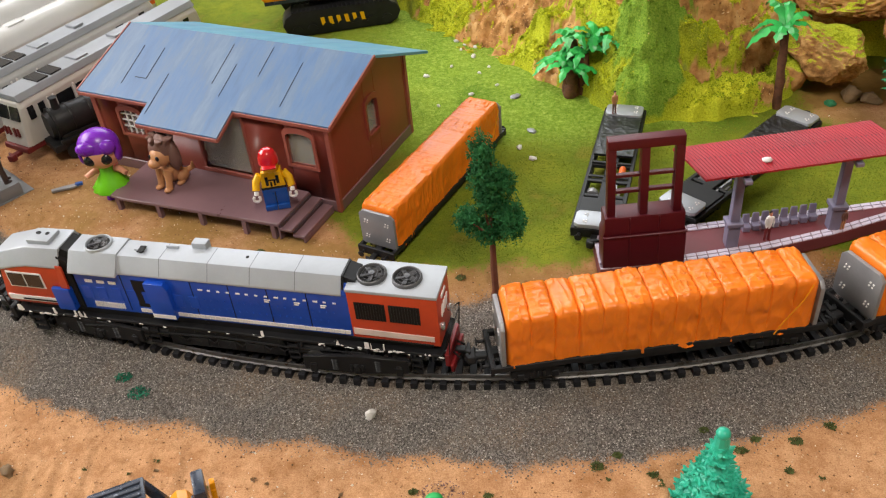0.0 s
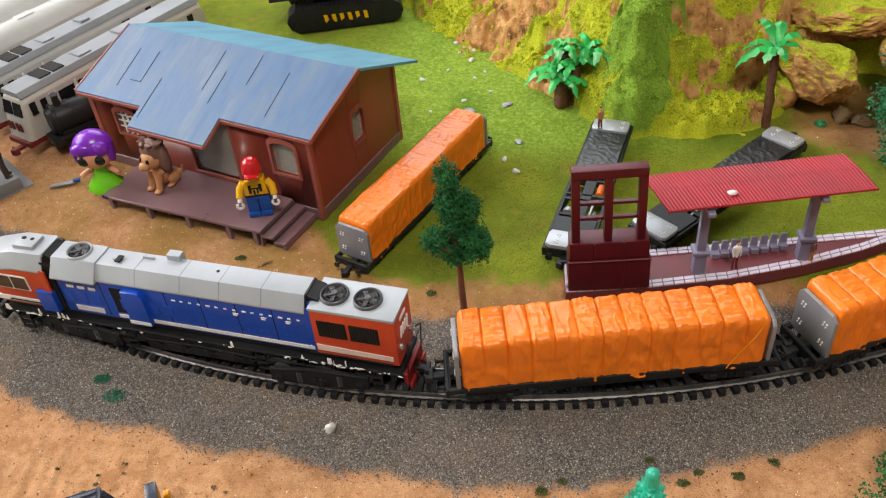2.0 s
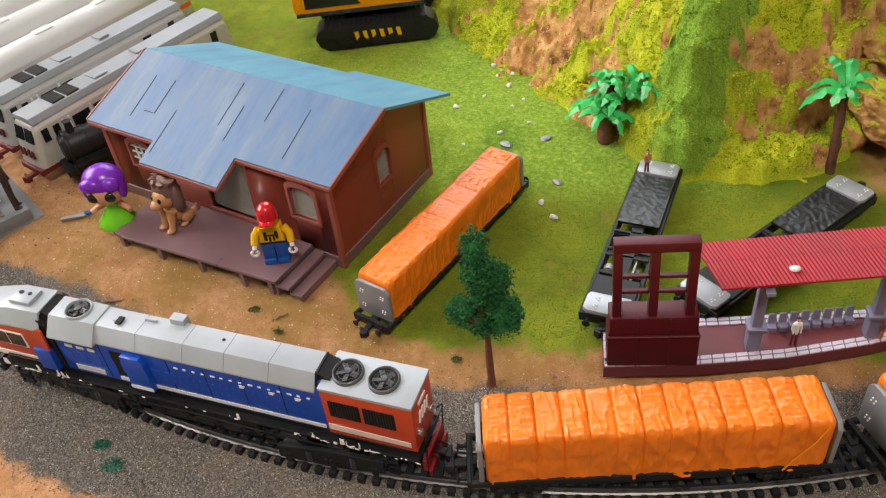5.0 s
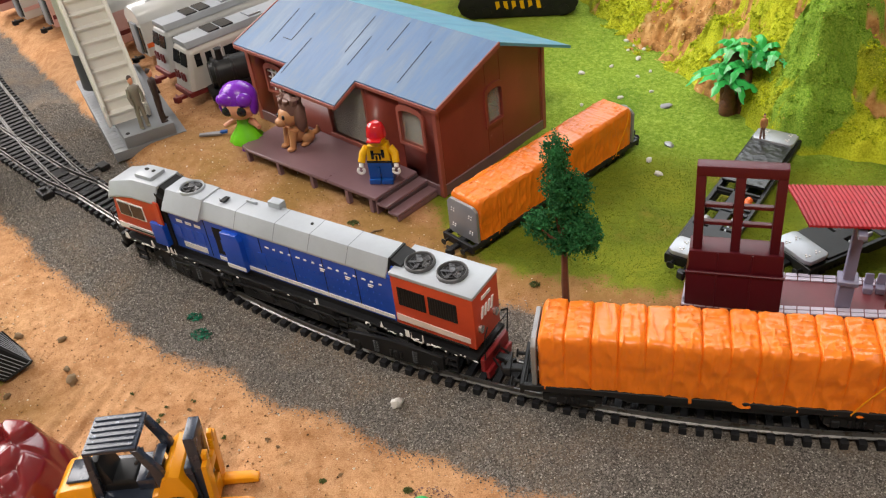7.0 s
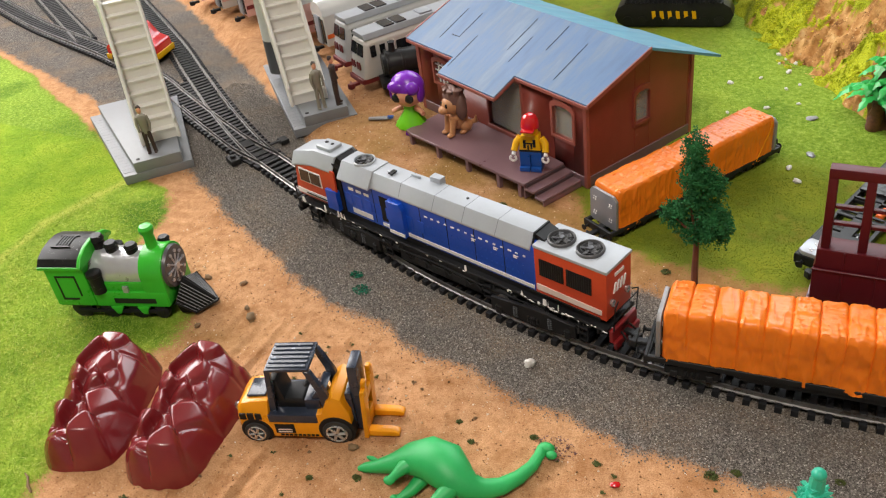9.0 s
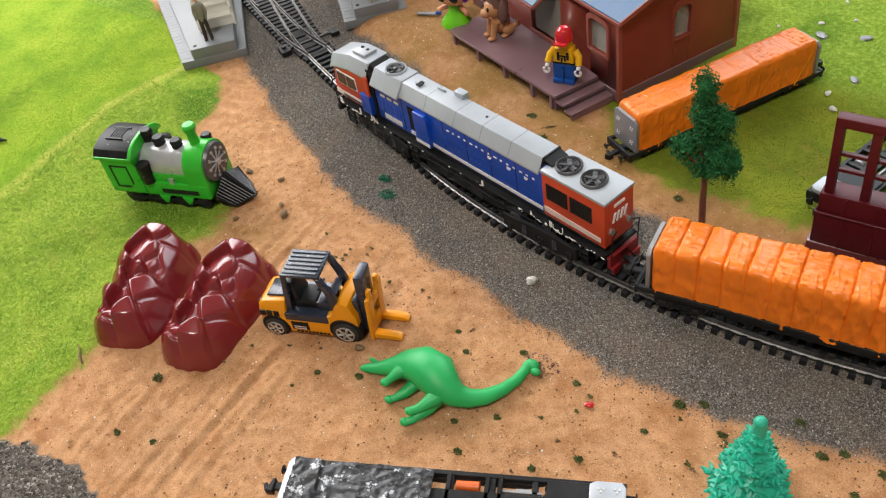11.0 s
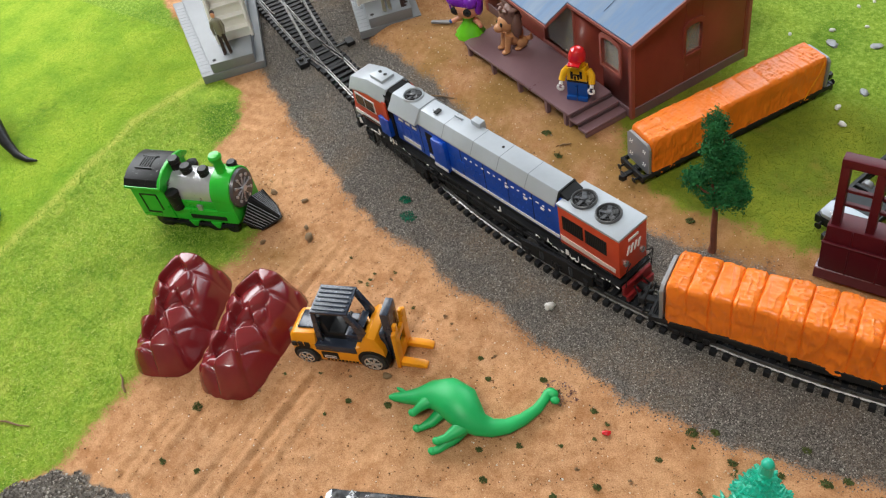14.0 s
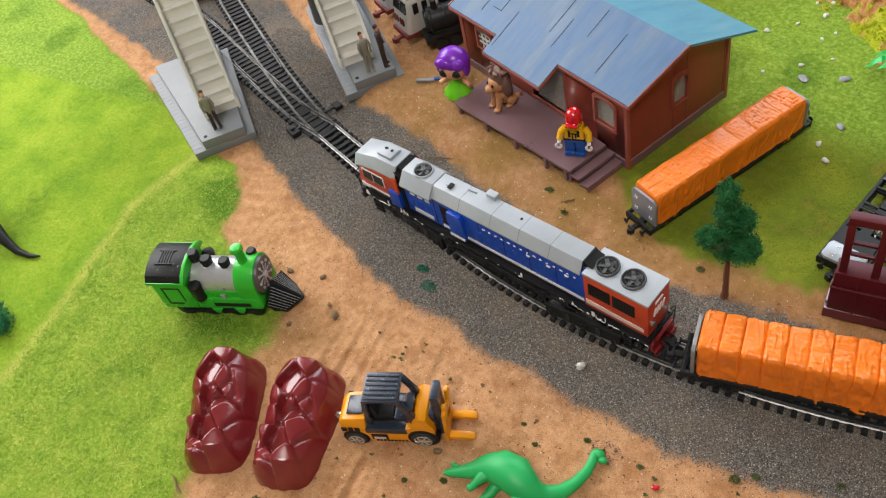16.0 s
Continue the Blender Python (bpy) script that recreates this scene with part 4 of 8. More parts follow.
def flat_wagon(m, label, shiny=0):
    ob = thing("flat_wagon", label, "flat wagon", 0, 0, group="flat wagons")
    ob.matrix_basis = m
    wagon_frame(ob, 158)
    bm = bmesh.new()
    box(bm, -64, -12, -12.5, 12.5, 10.6, 12.2)
    box(bm, -12, 62, -3, 4, 10.6, 11.8)
    for x in (-2, 16, 22, 44):
        box(bm, x, x + 2.2, -12.5, 12.5, 10.6, 11.8)
    box(bm, 44, 64, -12.5, 12.5, 10.6, 12.0)
    part("deck", bm, black_plastic, ob, bevel=0.3, seg=1)
    bm = bmesh.new()
    reach = -76 if shiny else -62
    nx, ny = 56, 22
    top = []
    for i in range(nx + 1):
        for j in range(ny + 1):
            x, y = reach + (-8 - reach) * i / nx, -12.2 + 24.4 * j / ny
            p = Vector((x * 0.12, y * 0.12, 3.0 if shiny else 8.0))
            z = 13.4 + (0.9 if shiny else 0.25) * noise.noise(p) + (1.2 if shiny else 0.45) * (1 - abs(noise.noise(p * 2.1 + Vector((0, 0, 4))))) ** 6
            top.append((x, y, z + (1.6 if shiny and x < -62 else 0)))
    low = [(x, y, 12.0) for x, y, z in top]
    n, w = len(top), ny + 1
    quads = [(i * w + j, (i + 1) * w + j, (i + 1) * w + j + 1, i * w + j + 1) for i in range(nx) for j in range(ny)]
    rim = [i * w for i in range(nx + 1)] + [nx * w + j for j in range(1, w)] + [i * w + ny for i in range(nx - 1, -1, -1)] + [j for j in range(ny - 1, 0, -1)]
    faces_of(bm, top + low, quads + [tuple(n + k for k in q[::-1]) for q in quads] + [(rim[k], n + rim[k], n + rim[(k + 1) % len(rim)], rim[(k + 1) % len(rim)]) for k in range(len(rim))])
    part("cover_sheet", bm, shine_black if shiny else black_film, ob, "crumpled glossy black plastic film" if shiny else "creased black plastic cover", smooth=50)
    for s in (-1, 1):
        bm = bmesh.new()
        prism(bm, [(s * 63, -11), (s * 63, 11), (s * 66, 12.5), (s * 77, 12.5), (s * 79, 10), (s * 79, -10), (s * 77, -12.5), (s * 66, -12.5)], 12, 14.6, "z")
        p = part("end_plate", bm, silver_plate, ob, "pale silver plate", bevel=0.6)
        bm = bmesh.new()
        for y in (-7, 7):
            for d in (68, 75):
                for a, b in ((0, 0), (1.2, 1.4), (-1, 1.6)):
                    cyl(bm, (s * d + a, y + b, 14.4), (s * d + a, y + b, 15.1), 0.5, n=6)
        part("rivets", bm, white_paint, p)
    bm = bmesh.new()
    lathe(bm, [(0.1, -6), (2.2, -5.4), (2.4, 5.4), (0.1, 6)], 12, m=pose(8, 7.4, 9.6, 0, 90, 0))
    part("air_tank", bm, train_orange, ob, "small orange air tank")
    bm = bmesh.new()
    cyl(bm, (32, -7.5, 8), (36, -7.5, 8), 3.6, n=16), cyl(bm, (30, 8, 8), (40, 8, 8), 1.0, n=8), box(bm, 24, 42, 5.5, 6.5, 8, 10.6)
    part("brake_gear", bm, steel_plate, ob)
    return ob


# The pale worn patches paint white glare into the film's colour.
shine_black = surface("glossy_black_film", (0.022, 0.022, 0.025), 0.20, var=0.3, worn=(0.55, 0.57, 0.60), wear=0.575, big=48, relief=0.0006, strength=0.7)
black_film = surface("creased_black_film", (0.008, 0.008, 0.009), 0.33, var=0.3, relief=0.0003, strength=0.4)
flat_wagon(place(142, 530.5, 10, 73.8 + 180) @ Matrix.Scale(0.90, 4, (1, 0, 0)), "empty black flat wagon with silver end plates on the grass")
flat_wagon(place(223, 526, 10, 43.5 + 180) @ Matrix.Scale(0.915, 4, (1, 0, 0)), "empty black flat wagon with silver plates below the rocky hill")
flat_wagon(place(39, 209, 0.3, 25.4), "dusty black flat wagon with a glossy cover on the sand", 1)


# ---- locomotive: x runs from the cab at the front to the rear ----
def locomotive():
    ob = thing("diesel_locomotive", "blue, grey and orange-red diesel locomotive model on the track", "locomotive", -78.0, 405.8, 8.2, -12.9)
    bm = bmesh.new()
    box(bm, -118, 122, -14.0, 14.0, 13.4, 15.4), box(bm, -112, 116, -10.2, 10.2, 10, 16.2)
    box(bm, -122, 125, -4, 4, 9, 13)
    for x in np.arange(-112, 120, 12):
        box(bm, x, x + 1.2, -14.3, 14.3, 10.6, 14)
    part("frame", bm, frame_black, ob, "black running board with chipped white edges", bevel=0.4, seg=1)
    bm = bmesh.new()
    prism(bm, [(-13.6, 2), (-11.6, 0.2), (11.6, 0.2), (13.6, 2), (13.6, 13.6), (-13.6, 13.6)], -32, 34, "x")
    for x in (-20, -4, 12):
        for s in (-1, 1):
            box(bm, x, x + 11, s * 13.4 - 1, s * 13.4 + 1, 3, 9)
    part("fuel_tank", bm, black_plastic, ob, bevel=0.5, seg=1)
    for x, turn, aside in ((-74, -4.5, 1.0), (74, 4.5, -3.6)):
        known = set(ob.children)
        bogie(ob, x, (-23, 0, 23), 14.0, tall=3.2, low=1.6)
        for o in set(ob.children) - known:
            o.matrix_basis = place(x, aside, 0, turn) @ place(-x, 0)
    for s in (-1, 1):
        for ends in ([(-112, s * 13.2, 19), (-84, s * 13.2, 19)], [(70, s * 13.4, 17.6), (118, s * 13.4, 17.6)]):
            bm = bmesh.new()
            tube(bm, ends, 0.35, 6)
            part("handrail", bm, black_plastic, ob)
        bm = bmesh.new()
        tube(bm, [(x, s * (13.8 + 0.4 * (i % 2)), 9 - 3 * (i % 2)) for i, x in enumerate(range(-26, 75, 4))], 0.5, 6)
        part("pipe", bm, black_plastic, ob)
    # cab
    cab = [(-11.5, 15.6), (11.5, 15.6), (12.2, 19), (12.2, 37), (8.2, 43.5), (-8.2, 43.5), (-12.2, 37), (-12.2, 19)]
    bm = bmesh.new()
    rings(bm, [[(x0 + (k if z > 30 else 0), y * q, 15.6 + (z - 15.6) * q2) for y, z in cab] for x0, q, q2, k in ((-121, 0.93, 0.82, 3), (-116, 1.0, 0.9, 5), (-108, 1.0, 0.97, 0), (-86, 1.0, 1.0, 0))])
    c = part("cab", bm, loco_red, ob, bevel=0.5)
    bm = bmesh.new()
    rings(bm, [[(x0, y, z) for y, z in ((-12.7, zs), (-8.5, zt), (8.5, zt), (12.7, zs), (12.7, zs - 1), (8, zt - 1.5), (-8, zt - 1.5), (-12.7, zs - 1))] for x0, zs, zt in ((-120.3, 32.6, 39.2), (-118.5, 34.2, 40.0), (-111, 36.2, 42.2), (-104, 37.6, 44.2), (-85, 37.8, 44.6))])
    r = part("cab_roof", bm, loco_grey, c, "grey chamfered cab roof", bevel=0.4)
    bm = bmesh.new()
    prism(bm, [(-104, -5.5), (-92, -5.5), (-92, 5.5), (-104, 5.5)], 43, 46.2, "z")
    part("roof_box", bm, loco_grey, c, bevel=0.8)
    for x in (-96, -101):
        bm = bmesh.new()
        cyl(bm, (x, 1, 46.1), (x, 1, 46.4), 1.2, n=12)
        part("roof_vent", bm, black_dark, c)
    for s in (-1, 1):
        bm = bmesh.new()
        box(bm, -115.5, -99, s * 12.2 - 0.5, s * 12.2 + 0.5, 25, 33)
        f = part("window_frame", bm, white_paint, c, bevel=0.2, seg=1)
        bm = bmesh.new()
        box(bm, -114.7, -107.8, s * 12.5 - 0.5, s * 12.5 + 0.5, 25.8, 32.3), box(bm, -107, -99.8, s * 12.5 - 0.5, s * 12.5 + 0.5, 25.8, 32.3)
        part("pane", bm, window_black, f)
        bm = bmesh.new()
        box(bm, -119, -87, s * 12.2 - 0.35, s * 12.2 + 0.35, 17.6, 20.2)
        part("stripe", bm, white_paint, c)
    bm = bmesh.new()
    box(bm, -121.0, -117.5, -9.5, -1, 26, 32), box(bm, -121.0, -117.5, 1, 9.5, 26, 32)
    part("windscreen", bm, window_black, c)
    for s in (-1, 1):
        bm = bmesh.new()
        prism(bm, [(-90, 16), (-84.5, 16), (-83.5, 38), (-87, 38.5)], s * 12.6 - 0.7, s * 12.6 + 0.7, "y")
        part("cab_door", bm, loco_red, c, bevel=0.2, seg=1)
    bm = bmesh.new()
    box(bm, -94.5, -84, -14.2, -9, 15.6, 27), box(bm, -94.5, -84, 9, 14.2, 15.6, 27)
    part("side_box", bm, loco_blue, ob, "blue equipment box behind the cab", bevel=0.5)
    bm = bmesh.new()
    box(bm, -86, -81, -10.8, 10.8, 15.6, 42)
    prism(bm, [(-10.8, 37), (-6.8, 44.4), (6.8, 44.4), (10.8, 37)], -86, -79, "x")
    part("gangway", bm, black_dark, ob)
    # long hood
    sec = [(-10.6, 15.6), (10.6, 15.6), (10.6, 38.5), (7.2, 42), (-7.2, 42), (-10.6, 38.5)]
    bm = bmesh.new()
    prism(bm, sec, -80, 73, "x")
    hood = part("hood", bm, loco_blue, ob, bevel=0.4)
    bm = bmesh.new()
    prism(bm, [(-11.2, 37.8), (-11.2, 38.8), (-6.6, 45.6), (6.6, 45.6), (11.2, 38.8), (11.2, 37.8)], -80, 70, "x")
    roof = part("roof", bm, loco_grey, hood, "grey chamfered roof panels", bevel=0.35)
    bm = bmesh.new()
    prism(bm, [(-13.8, 37.6), (-13.8, 38.4), (-6.9, 46.2), (6.9, 46.2), (13.8, 38.4), (13.8, 37.6)], -80, -52, "x")
    part("radiator_flap", bm, loco_grey, roof, bevel=0.3)
    for x in (-52.4, -28, -1, 22, 46):
        bm = bmesh.new()
        prism(bm, [(-11.22, 38.85), (-6.62, 45.66), (6.62, 45.66), (11.22, 38.85)], x, x + 0.35, "x")
        part("roof_seam", bm, seam_grey, roof)
    bm = bmesh.new()
    box(bm, -14, -6, 4, 9, 42, 48.4)
    part("exhaust_box", bm, loco_grey, roof, bevel=0.4)
    for c6 in ((-44, -40, -2, 1.4, 45.4, 46.6), (-28, -21, 2.5, 3.7, 45.4, 47)):
        bm = bmesh.new()
        box(bm, *c6)
        part("roof_housing", bm, loco_grey, roof, bevel=0.4)
    bm = bmesh.new()
    box(bm, -41.5, -38.5, -3.8, 1.2, 46.2, 46.75)
    part("roof_hatch", bm, black_dark, roof)
    bm = bmesh.new()
    cyl(bm, (18, 1, 45.5), (18, 1, 45.9), 0.9, n=8)
    part("roof_cap", bm, black_dark, roof)
    bm = bmesh.new()
    prism(bm, [(-10.5, 37), (10.5, 37), (6.6, 45.8), (-6.6, 45.8)], 70, 71, "x")
    prism(bm, [(70, 45.4), (77, 43.5), (77, 42), (70, 42)], -6.4, 6.4, "y")
    part("sloped_end", bm, black_plastic, roof)
    for s in (-1, 1):
        bm = bmesh.new()
        for x in np.arange(-73, -55, 1.3):
            box(bm, x, x + 0.8, s * 10.6 - 0.45, s * 10.6 + 0.45, 17.4, 20.4)
        for x in np.arange(-46, 70, 3.1):
            box(bm, x, x + 2.8, s * 10.6 - 0.4, s * 10.6 + 0.4, 16.8, 18.7)
        part("stripe", bm, white_paint, hood, "white stripe with gaps")
        bars = [(x, 1.6 if i % 4 else 2.4, 33.0, 33.7) for i, x in enumerate(np.arange(-8, 66, 5.2))]
        for x in (28, 44, 58):
            bars += [(x, 3.2, 31.2, 31.7), (x, 2.4, 30.2, 30.7)]
        bars += [(x, 4.4, 31.5, 33) for x in (-74, -67, -60)]
        for x, long, z0, z1 in bars:
            bm = bmesh.new()
            box(bm, x, x + long, s * 10.6 - 0.35, s * 10.6 + 0.35, z0, z1)
            part("painted_mark", bm, white_paint, hood)
        for x in (-52, -12, 9, 30, 51):
            bm = bmesh.new()
            box(bm, x, x + 0.5, s * 10.6 - 0.12, s * 10.6 + 0.12, 17, 37.5)
            part("door_seam", bm, black_dark, hood)
        bm = bmesh.new()
        box(bm, -46, -38, s * 10.6 - 0.25, s * 10.6 + 0.25, 20, 35)
        part("open_hatch", bm, black_dark, hood, "dark open hatch")
        for x, w, z0, z1 in [(x, 5.5, 22, 29) for x in np.arange(-78, -12, 9.0)]:
            bm = bmesh.new()
            box(bm, x, x + w, s * 10.6 - 0.3, s * 10.6 + 0.3, z0, z1)
            part("hood_door", bm, loco_blue, hood, bevel=0.2, seg=1)
        bm = bmesh.new()
        for x in np.arange(-6, 68, 3.7):
            for z in (23, 28):
                cyl(bm, (x, s * 10.5, z), (x, s * 11.25, z), 0.35, n=6)
        part("latches", bm, loco_blue, hood)
        bm = bmesh.new()
        prism(bm, [(-37, 16.2), (-24, 16.2), (-24, 33), (-26, 36), (-37, 36)], s * 12.2 - 1.8, s * 12.2 + 1.8, "y")
        part("blower_box", bm, loco_blue, hood, "protruding blue blower housing", bevel=0.4)
        bm = bmesh.new()
        box(bm, -37, -24, s * 14 - 0.25, s * 14 + 0.25, 17, 19)
        part("stripe", bm, white_paint, hood)
    # rear end
    bm = bmesh.new()
    box(bm, 73, 121, -11.6, 11.6, 15.6, 41)
    rear = part("radiator_section", bm, loco_red, ob, "orange-red radiator section", bevel=0.5)
    bm = bmesh.new()
    box(bm, 72.6, 121.4, -12, 12, 41, 42.6)
    rr = part("rear_roof", bm, loco_grey, rear, "flat grey rear roof", bevel=0.4)
    for s in (-1, 1):
        for x in (76.5, 95):
            bm = bmesh.new()
            box(bm, x, x + 16.5, s * 11.7 - 0.3, s * 11.7 + 0.3, 27, 36)
            g = part("grille", bm, black_dark, rear, "black radiator grille")
            bm = bmesh.new()
            for k in np.arange(1, 16, 1.5):
                box(bm, x + k, x + k + 0.5, s * 12 - 0.25, s * 12 + 0.25, 27.4, 35.6)
            part("slats", bm, black_plastic, g)
        bm = bmesh.new()
        prism(bm, [(74, 18.2), (118, 18.2), (118, 20.8), (74, 21.6)], s * 11.6 - 0.35, s * 11.6 + 0.35, "y")
        part("stripe", bm, stripe_pink, rear, "scuffed pale stripe")
    for x in (84, 103):
        fan(rr, x, 0, 42.6)
    fan(roof, -66, 0, 45.8, 6.6, loco_grey)
    bm = bmesh.new()
    [prism(bm, [(y, 28), (y + 1.3, 28), (y + 2.9, 33), (y + 1.6, 33)], 120.9, 121.6, "x") for y in (-5.6, -2.6, 0.4, 3.4)], box(bm, 120.9, 121.6, -4, 4, 36.6, 38)
    part("emblem", bm, white_paint, rear, "plain white emblem strokes")
    bm = bmesh.new()
    for y in (-7, 7):
        cyl(bm, (121, y, 24), (122.6, y, 24), 1.8, n=12)
    part("lamp", bm, chrome, rear)
    for s in (-1, 1):
        x = 125 * s if s > 0 else -123
        bm = bmesh.new()
        box(bm, min(x, x - 2.5 * s), max(x, x - 2.5 * s), -12, 12, 6, 14)
        prism(bm, [(-11, 1.5), (11, 1.5), (12, 7), (-12, 7)], min(x, x + 2 * s), max(x, x + 2 * s), "x")
        part("pilot", bm, coupler_red if s > 0 else black_plastic, ob, "scuffed red pilot" if s > 0 else "", bevel=0.4, seg=1)
        bm = bmesh.new()
        for y in (-11, 11):
            tube(bm, [(x, y, 14), (x + s, y, 24), (x, y * 0.6, 25.5)], 0.4, 6)
        tube(bm, [(x + s, -11, 22), (x + s, 11, 22)], 0.35, 6)
        tube(bm, [(x, -4, 9), (x + 4 * s, -5, 6), (x + 2 * s, -6, 2)], 0.6, 6), tube(bm, [(x, 4, 9), (x + 4 * s, 5, 6), (x + 2 * s, 6, 2)], 0.6, 6)
        part("handrail", bm, black_plastic, ob)
        coupler(ob, x, s)
    # fittings under the running board
    chip = random.Random(12)
    for s in (-1, 1):
        for x in (-108, -40, 40, 108):
            bm = bmesh.new()
            for z in (3.0, 7.0, 11.0):
                box(bm, x - 3, x + 3, s * 14.6 - 1.0, s * 14.6 + 1.0, z, z + 0.8)
            for d in (-3, 2.4):
                box(bm, x + d, x + d + 0.6, s * 14.6 - 0.5, s * 14.6 + 0.5, 3, 13.4)
            part("step_ladder", bm, frame_black, ob)
        for c in (-74, 74):
            for d in (-23, 0, 23):
                bm = bmesh.new()
                cyl(bm, (c + d, s * 13.8, 5.2), (c + d, s * 15.4, 5.2), 2.3, n=12), box(bm, c + d - 2.6, c + d + 2.6, s * 14.2 - 0.5, s * 14.2 + 0.5, 7.2, 9.4)
                part("axle_box", bm, frame_black, ob, bevel=0.2, seg=1).matrix_basis = place(c, 1.0 if c < 0 else -3.6, 0, -4.5 if c < 0 else 4.5) @ place(-c, 0)
            for d in (-11.5, 11.5):
                bm = bmesh.new()
                for k in range(5):
                    lathe(bm, [(1.5, 3.0 + k * 1.5), (2.1, 3.6 + k * 1.5), (1.5, 4.2 + k * 1.5)], 10, centre=(c + d, s * 14.2))
                part("coil_spring", bm, frame_black, ob).matrix_basis = place(c, 1.0 if c < 0 else -3.6, 0, -4.5 if c < 0 else 4.5) @ place(-c, 0)
        for x, long in ((-48, 16), (42, 18)):
            bm = bmesh.new()
            cyl(bm, (x, s * 11.5, 8.4), (x + long, s * 11.5, 8.4), 3.2, n=14)
            part("air_tank", bm, black_plastic, ob, bevel=0.5)
        bm = bmesh.new()
        tube(bm, [(-82, s * 14.6, 9.4), (-60, s * 14.8, 11.6), (-36, s * 14.6, 9.8), (0, s * 14.9, 11.8), (36, s * 14.6, 10), (70, s * 14.8, 11.4), (104, s * 14.6, 9.6)], 0.55, 6)
        part("brake_pipe", bm, black_plastic, ob)
        bm = bmesh.new()
        for _ in range(60):
            x, z = chip.choice((chip.uniform(-116, -80), chip.uniform(-80, 40), chip.uniform(40, 120), chip.uniform(70, 122))), chip.uniform(13.4, 15.3)
            egg(bm, (x, s * 14.05, z), (chip.uniform(0.4, 1.8), 0.3, chip.uniform(0.3, 0.7)), 6, 4, wob=0.5)
        tagged(part("paint_chips", bm, white_paint, ob, "chipped white paint spots"), kind="stuff")
    # the upper works stand taller, and the nose reaches further forward
    for o in ob.children_recursive:
        for v in o.data.vertices:
            if v.co.z > 15.5 * MM:
                v.co.z = 19.0 * MM + (v.co.z - 15.6 * MM) * 1.2
                if v.co.x < -82 * MM:
                    v.co.z = 19.0 * MM + (v.co.z - 19.0 * MM) * 1.09
            if v.co.x > 73 * MM:
                v.co.x = 73 * MM + (v.co.x - 73 * MM) * 0.94
            if v.co.x < -100 * MM:
                v.co.x = -100 * MM + (v.co.x + 100 * MM) * 1.35
    return ob


def fan(owner, x, y, z, r=7.2, rim=None):
    bm = bmesh.new()
    lathe(bm, [(r + 0.8, z), (r + 0.6, z + 1.3), (r + 0.1, z + 1.6), (r - 0.3, z + 1.3), (r - 0.5, z + 0.4)], 28, centre=(x, y))
    f = part("fan_ring", bm, rim or fan_rim, owner, "grey fan housing")
    bm = bmesh.new()
    lathe(bm, [(0.1, z + 0.1), (r - 0.4, z + 0.1), (r - 0.4, z + 0.45), (0.1, z + 0.45)], 24, centre=(x, y))
    part("fan_well", bm, black_dark, f)
    for k in range(5):
        bm = bmesh.new()
        box(bm, 1.2, r - 1.4, -1.3, 1.3, 0, 0.4, m=pose(x, y, z + 0.7, 16, 0, k * 72 + 11 * x))
        part("fan_blade", bm, fan_black, f)
    bm = bmesh.new()
    lathe(bm, [(1.8, z + 0.4), (1.7, z + 1.7), (0.1, z + 1.9)], 12, centre=(x, y))
    part("fan_hub", bm, fan_black, f)
    for q in (0.45, 0.72):
        bm = bmesh.new()
        tube(bm, [(x + r * q * math.cos(k * 0.2618), y + r * q * math.sin(k * 0.2618), z + 1.3) for k in range(25)], 0.14, 5)
        part("guard_wire", bm, fan_black, f)


fan_rim = surface("fan_rim_grey", (0.085, 0.085, 0.09), 0.4, var=0.15)
fan_black = surface("fan_dark_grey", (0.06, 0.06, 0.065), 0.4, var=0.2)
seam_grey = surface("roof_seam_grey", (0.17, 0.18, 0.19), 0.5, var=0.1)
locomotive()


# ---- the house and its porch ----
HX, HY, HA = -31, 512, -24.4


